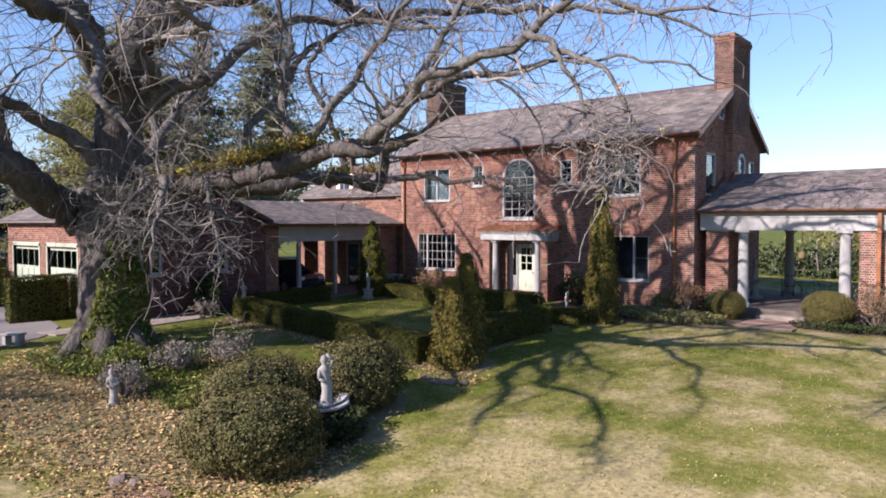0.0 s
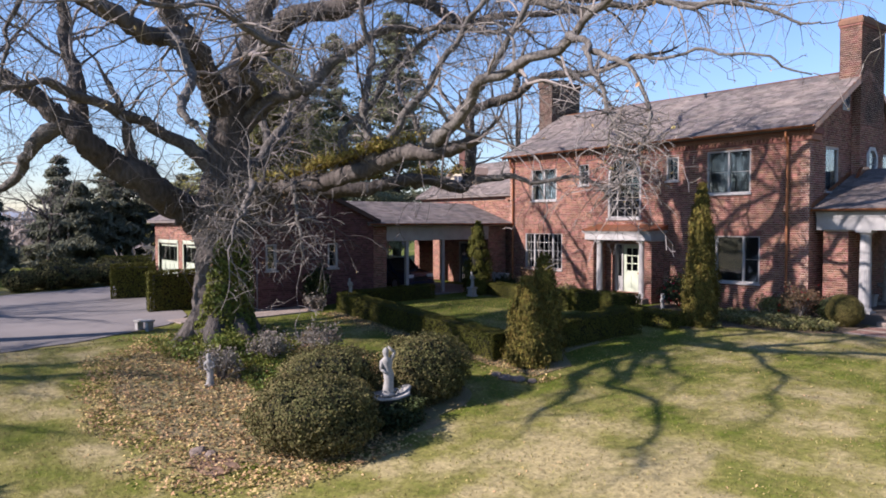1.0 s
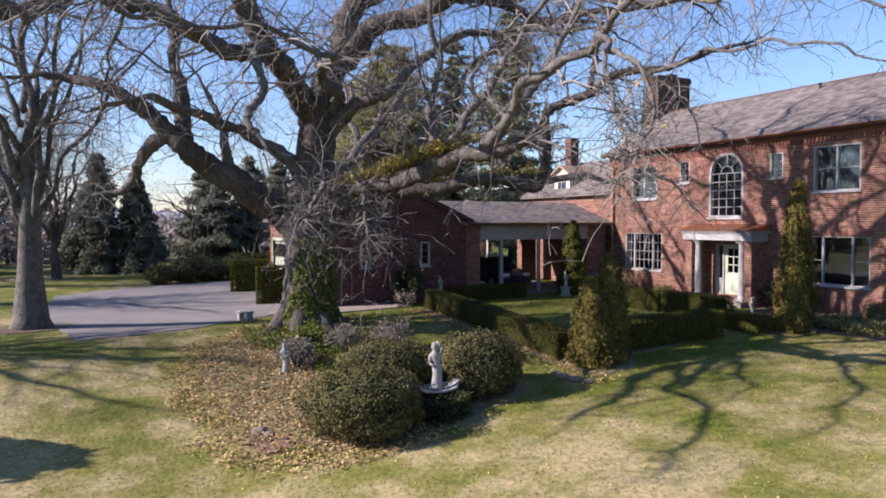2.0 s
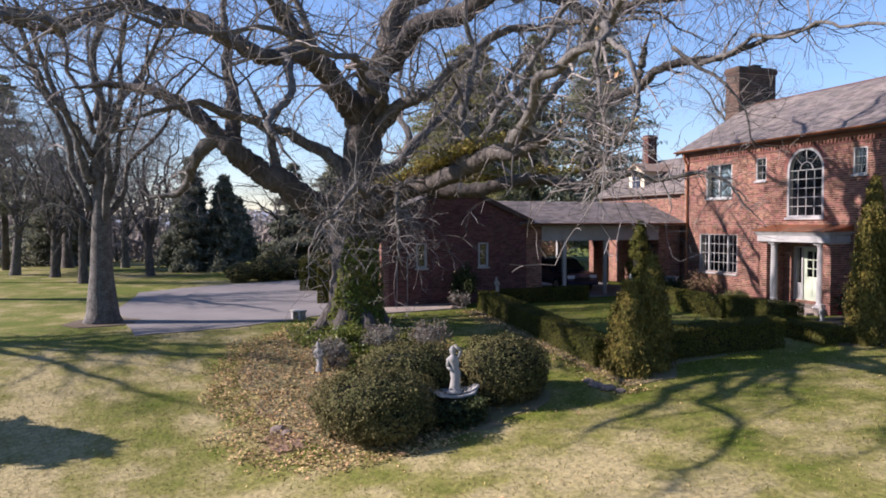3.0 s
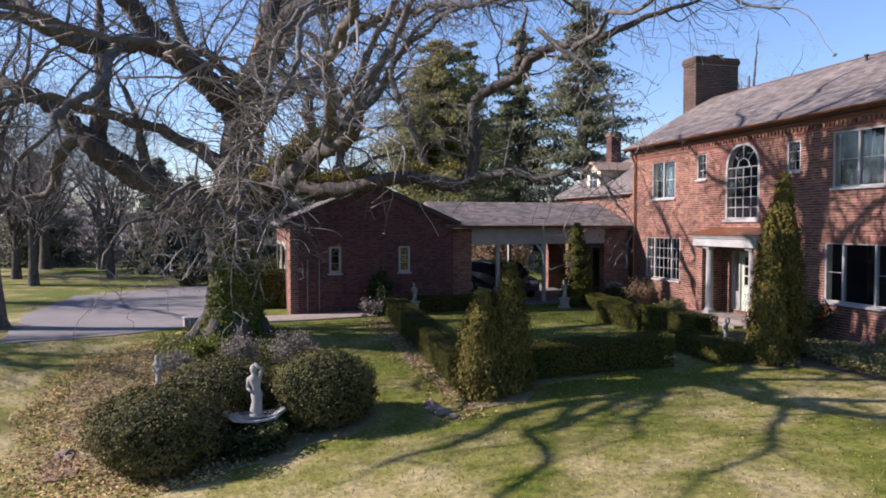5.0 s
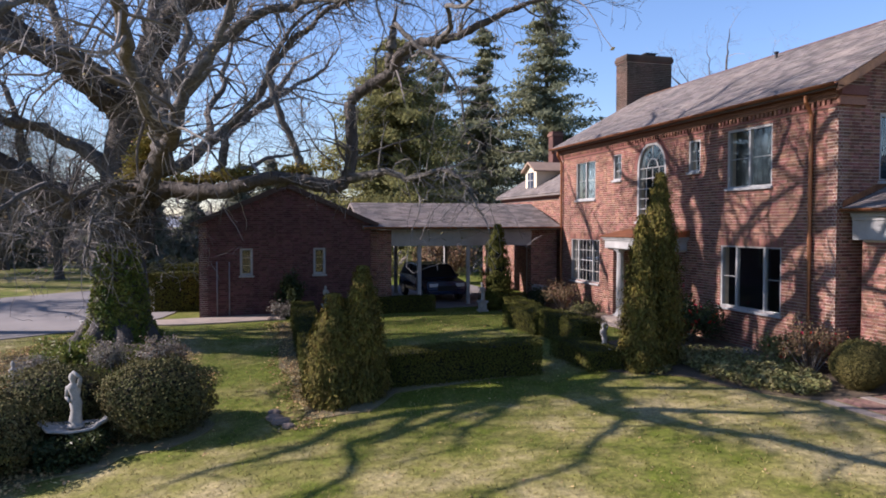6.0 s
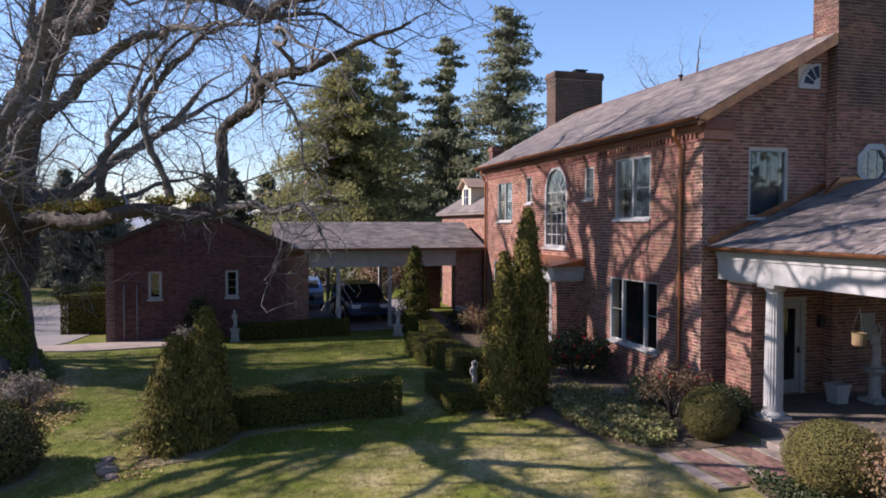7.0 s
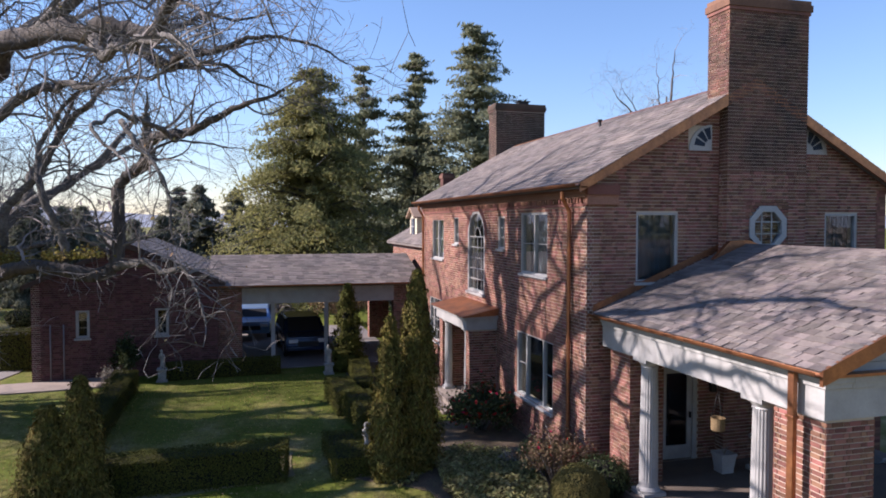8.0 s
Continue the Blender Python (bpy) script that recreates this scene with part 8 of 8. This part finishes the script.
# ---- brick path to the porch: laid bricks between pale stone strips ----


def porch_path():
    base = bmesh.new()
    x0, x1, y0, y1 = 2.2, 4.05, -2.55, -0.26
    z = max(ground_z(x, y) for x in (x0, 3.1, x1) for y in (y0, -1.4, y1)) + 0.03
    box(base, x0, x1, y0, y1, z - 0.4, z - 0.012)
    p = tagged(part("porch_path", base, M["soil"]), "red brick path with pale stone bands", "path", kind="structure")
    kinds = {}
    def piece(nm, w, d, x, y, mat, turn=0):
        key = (nm, w, d)
        if key not in kinds:
            me = bpy.data.meshes.new(nm)
            b = bmesh.new()
            box(b, -w / 2 + 0.004, w / 2 - 0.004, -d / 2 + 0.004, d / 2 - 0.004, -0.05, 0.0)
            b.to_mesh(me)
            b.free()
            me.materials.append(M[mat])
            kinds[key] = me
        ob = new(nm, kinds[key])
        ob.parent = p
        ob.matrix_basis = pose(x, y, z + random.uniform(-0.002, 0.004), random.uniform(-0.6, 0.6), random.uniform(-0.6, 0.6), turn)
    bands = [y0 + 0.14, y0 + 1.15, y1 - 0.14]
    for y in bands:
        k, x = 0, x0
        while x < x1 - 0.05:
            w = min(0.45 if k % 2 else 0.6, x1 - x)
            piece("paving_slab", round(w, 3), 0.26, x + w / 2, y, "concrete")
            x += w
            k += 1
    row = 0
    y = y0 + 0.28 + 0.05
    while y < y1 - 0.3:
        if min(abs(y - b) for b in bands) > 0.19:
            x = x0 + (0.1 if row % 2 else 0.0)
            while x < x1 - 0.19:
                piece("paver", 0.2, 0.1, x + 0.1, y, "path_brick")
                x += 0.2
            row += 1
        y += 0.1


porch_path()

# ---- things on the porch ----
def planter(name, label, at, r, h, mat, square=False):
    t = thing(name, label, "planter", at)
    bm = bmesh.new()
    if square:
        lathe(bm, [(r * 1.1, 0), (r * 1.15, 0.03), (r * 1.1, 0.06), (r * 1.38, h * 0.86), (r * 1.5, h * 0.88), (r * 1.5, h), (r * 1.3, h), (r * 1.25, h * 0.9)], 4, m=Matrix.Rotation(radians(45), 4, "Z"))
    else:
        lathe(bm, [(r * 0.7, 0), (r * 0.72, 0.04), (r * 0.95, h * 0.8), (r * 1.08, h * 0.84), (r * 1.08, h), (r * 0.95, h), (r * 0.9, h * 0.88)], 20)
    part("pot", bm, M[mat], t)
    part("soil", (lambda b: (lathe(b, [(r * 0.85, h * 0.82), (r * 0.85, h * 0.86)], 14), b)[1])(bmesh.new()), M["soil"], t)
    rng = np.random.RandomState(3)
    tb = Tubes()
    for k in range(9):
        a = rng.uniform(0, 6.3)
        tb.add([(0, 0, h * 0.85), (0.06 * math.cos(a), 0.06 * math.sin(a), h + 0.1), (0.16 * math.cos(a), 0.16 * math.sin(a), h + rng.uniform(0.1, 0.28))], [0.008, 0.006, 0.002], 4)
    tb.make("dry_stems", M["twig"], t)
    return t


planter("porch_planter", "white square planter on the porch", (0.95, 2.95, 0.15), 0.19, 0.44, "white", True)
planter("porch_planter", "small terracotta pot by the far wall", (-12.9, -0.7, ground_z(-12.9, -0.7)), 0.2, 0.35, "terracotta")


def hanging_basket(at, drop):
    t = thing("hanging_basket", "coir hanging basket on a chain", "planter", at)
    bm = bmesh.new()
    lathe(bm, [(0.10, 0.0), (0.12, 0.02), (0.125, 0.22), (0.135, 0.24), (0.11, 0.24), (0.10, 0.18)], 16)
    part("basket", bm, M["basket"], t)
    tb = Tubes()
    for k in range(3):
        a = 2 * math.pi * k / 3
        tb.add([(0.12 * math.cos(a), 0.12 * math.sin(a), 0.23), (0, 0, 0.72)], [0.006, 0.006], 5)
    tb.add([(0, 0, 0.72), (0, 0, drop)], [0.006, 0.006], 5)
    tb.make("chain", M["iron"], t)


hanging_basket((3.55, 0.82, 1.98), 1.32)
bm = bmesh.new()
box(bm, -0.25, 0.25, -0.25, 0.25, 0, 0.1, bevel=0.015)
lathe(bm, [(0.2, 0.1), (0.13, 0.16), (0.11, 0.6), (0.14, 0.64), (0.26, 0.72), (0.3, 0.78), (0.28, 0.8)], 18)
ped = part("porch_pedestal", bm, M["stone"])
ped.matrix_basis = pose(1.15, 3.8, 0.15)
tagged(ped, "white stone pedestal bowl on the porch", "pedestal")
statue("porch_statue", "white figure on the porch pedestal", (1.15, 3.8, 0.93), 90, 1.0)
panel = thing("wall_plaque", "pale plaque on the shaded porch wall", "plaque", (0.31, 4.2, 1.45))
part("plaque_board", boxes((-0.0, 0.03, 0, 0.42, 0, 0.62), bevel=0.006), M["stone"], panel)
part("plaque_rim", boxes((0.03, 0.045, 0, 0.42, 0, 0.04), (0.03, 0.045, 0, 0.42, 0.58, 0.62), (0.03, 0.045, 0, 0.04, 0.04, 0.58), (0.03, 0.045, 0.38, 0.42, 0.04, 0.58)), M["white"], panel)
lan = thing("wall_lantern", "small dark lantern beside the garden door", "lantern", (0.0, 3.25, 1.75))
part("bracket", boxes((0.0, 0.12, -0.02, 0.02, 0.28, 0.31)), M["iron"], lan)
part("lantern_body", boxes((0.06, 0.18, -0.06, 0.06, 0.0, 0.24), (0.08, 0.16, -0.04, 0.04, 0.24, 0.29), bevel=0.006), M["iron"], lan)


def iron_chair(at, turn, label):
    t = thing("iron_chair", label, "chair", at, turn, "porch chairs")
    for x in (-0.22, 0.22):
        for y in (-0.2, 0.2):
            tb = Tubes()
            tb.add([(x, y, 0), (x * 0.95, y * 0.95, 0.44)], [0.012, 0.012], 6)
            tb.make("leg", M["iron"], t)
    bm = bmesh.new()
    for k in range(9):
        y = -0.22 + 0.055 * k
        box(bm, -0.24, 0.24, y - 0.016, y + 0.016, 0.44, 0.452)
    part("seat", bm, M["iron"], t)
    tb = Tubes()
    tb.add([(-0.23, 0.22, 0.44), (-0.24, 0.3, 0.92), (0.24, 0.3, 0.92), (0.23, 0.22, 0.44)], [0.012] * 4, 6)
    for k in range(6):
        x = -0.17 + 0.068 * k
        tb.add([(x, 0.23, 0.46), (x, 0.3, 0.92)], [0.006, 0.006], 5)
    tb.make("backrest", M["iron"], t)
    tb = Tubes()
    for x in (-0.24, 0.24):
        tb.add([(x, 0.25, 0.66), (x * 1.1, -0.15, 0.66), (x, -0.2, 0.44)], [0.011] * 3, 6)
    tb.make("armrest", M["iron"], t)
    return t


c1 = iron_chair((2.0, 5.4, 0.15), 200, "black iron chair in the porch shade")
copy_thing(c1, pose(3.2, 5.9, 0.15, 0, 0, 160))
tb_ = thing("iron_table", "black iron table in the porch shade", "table", (2.7, 4.9, 0.15))
part("tabletop", (lambda b: (lathe(b, [(0.42, 0.70), (0.45, 0.715), (0.42, 0.73)], 24), b)[1])(bmesh.new()), M["iron"], tb_)
for k in range(3):
    a = 2 * math.pi * k / 3
    q = Tubes()
    q.add([(0.34 * math.cos(a), 0.34 * math.sin(a), 0), (0.08 * math.cos(a), 0.08 * math.sin(a), 0.35), (0.3 * math.cos(a), 0.3 * math.sin(a), 0.70)], [0.014] * 3, 6)
    q.make("leg", M["iron"], tb_)
copy_thing(c1, pose(7.6, 2.6, ground_z(7.6, 2.6) + 0.03, 0, 0, -60))


# ---- cars in the carport ----
def car(label, at, turn, paint, tall=1.0):
    t = thing("parked_car", label, "car", at, turn, "parked cars")
    W = 0.92
    side = [(-2.2, 0.35), (-2.25, 0.62), (-2.15, 0.88), (-1.2, 1.0), (-0.55, 1.42 * tall), (0.9, 1.5 * tall), (1.75, 1.42 * tall), (2.15, 1.0), (2.22, 0.6), (2.15, 0.35)]
    bm = bmesh.new()
    lo = prism(bm, side, "y", -W, W)
    for v in bm.verts:
        k = max(0.0, (v.co.z - 0.95) / 0.55)
        v.co.y *= 1 - 0.16 * k
    bmesh.ops.bevel(bm, geom=bm.edges[:], offset=0.06, segments=2, affect="EDGES")
    body = part("body", bm, M[paint], t, smooth=False)
    def quad(nm, pts, mat, lab=""):
        b = bmesh.new()
        f_ = b.faces.new([b.verts.new(p) for p in pts])
        b.normal_update()
        r = bmesh.ops.extrude_face_region(b, geom=[f_])
        nrm = f_.normal.copy()
        for v in r["geom"]:
            if isinstance(v, bmesh.types.BMVert):
                v.co += nrm * 0.012
        bmesh.ops.recalc_face_normals(b, faces=b.faces[:])
        part(nm, b, M[mat], t, lab)
    zt = 1.42 * tall
    for s in (-1, 1):
        y0, y1 = s * 0.925, s * 0.80
        quad("side_window", [(-0.95, y0 * 0.985, 1.06), (-0.5, y1, zt - 0.06), (0.35, y1, zt), (0.35, y0 * 0.985, 1.06)], "rubber", "dark side glass")
        quad("side_window", [(0.45, y0 * 0.985, 1.06), (0.45, y1, zt), (1.6, y1, zt - 0.04), (1.85, y0 * 0.985, 1.06)], "rubber", "dark side glass")
        for x in (-1.4, 1.38):
            b = bmesh.new()
            lathe(b, [(0.2, -0.1), (0.33, -0.1), (0.35, -0.06), (0.35, 0.06), (0.33, 0.1), (0.2, 0.1)], 22, m=Matrix.Translation((x, s * 0.84, 0.35)) @ Matrix.Rotation(radians(90), 4, "X"))
            wh = part("wheel", b, M["rubber"], t, "black tyre")
            b = bmesh.new()
            lathe(b, [(0.21, -0.105), (0.2, 0.0), (0.21, 0.105)], 16, m=Matrix.Translation((x, s * 0.845, 0.35)) @ Matrix.Rotation(radians(90), 4, "X"))
            part("rim", b, M["rim"], wh)
        part("headlight", boxes((-2.24, -2.08, s * 0.62 - 0.2, s * 0.62 + 0.2, 0.66, 0.82), bevel=0.02), M["lamp_glass"], t)
        part("mirror", boxes((-0.85, -0.7, s * 1.0 - 0.08, s * 1.0 + 0.08, 1.02, 1.14), bevel=0.02), M[paint], t)
    quad("windscreen", [(-1.16, -0.72, 1.03), (-1.16, 0.72, 1.03), (-0.6, 0.66, zt - 0.04), (-0.6, -0.66, zt - 0.04)], "rubber", "dark windscreen")
    part("grille", boxes((-2.27, -2.2, -0.45, 0.45, 0.5, 0.72), bevel=0.01), M["iron"], t)
    part("bumper", boxes((-2.3, -2.15, -0.88, 0.88, 0.34, 0.5), bevel=0.03), M[paint], t)
    return t


car("dark blue car parked in the carport", (-18.6, -4.9, ground_z(-18.6, -4.9) + 0.03), 184, "car_paint", 1.1)
car("silver-blue car parked beyond the carport", (-24.2, -6.9, ground_z(-24.2, -6.9) + 0.03), 176, "car_silver")
bench = thing("stone_bench", "small pale stone bench by the drive", "bench", on_ground(-13.4, -18.6), 30)
part("seat", boxes((-0.32, 0.32, -0.16, 0.16, 0.3, 0.36), bevel=0.012), M["stone"], bench)
for x in (-0.22, 0.22):
    part("leg", boxes((x - 0.06, x + 0.06, -0.13, 0.13, -0.1, 0.3), bevel=0.01), M["stone"], bench)
low = thing("low_garden_wall", "low pale wall end beside the carport", "wall", (-13.9, -1.3, ground_z(-13.9, -1.3)))
part("wall_cap", boxes((-0.95, 0.1, -0.12, 0.12, 0.78, 0.86), bevel=0.01), M["stone"], low)
part("wall_body", boxes((-0.95, 0.06, -0.09, 0.09, -0.2, 0.78)), M["white"], low)
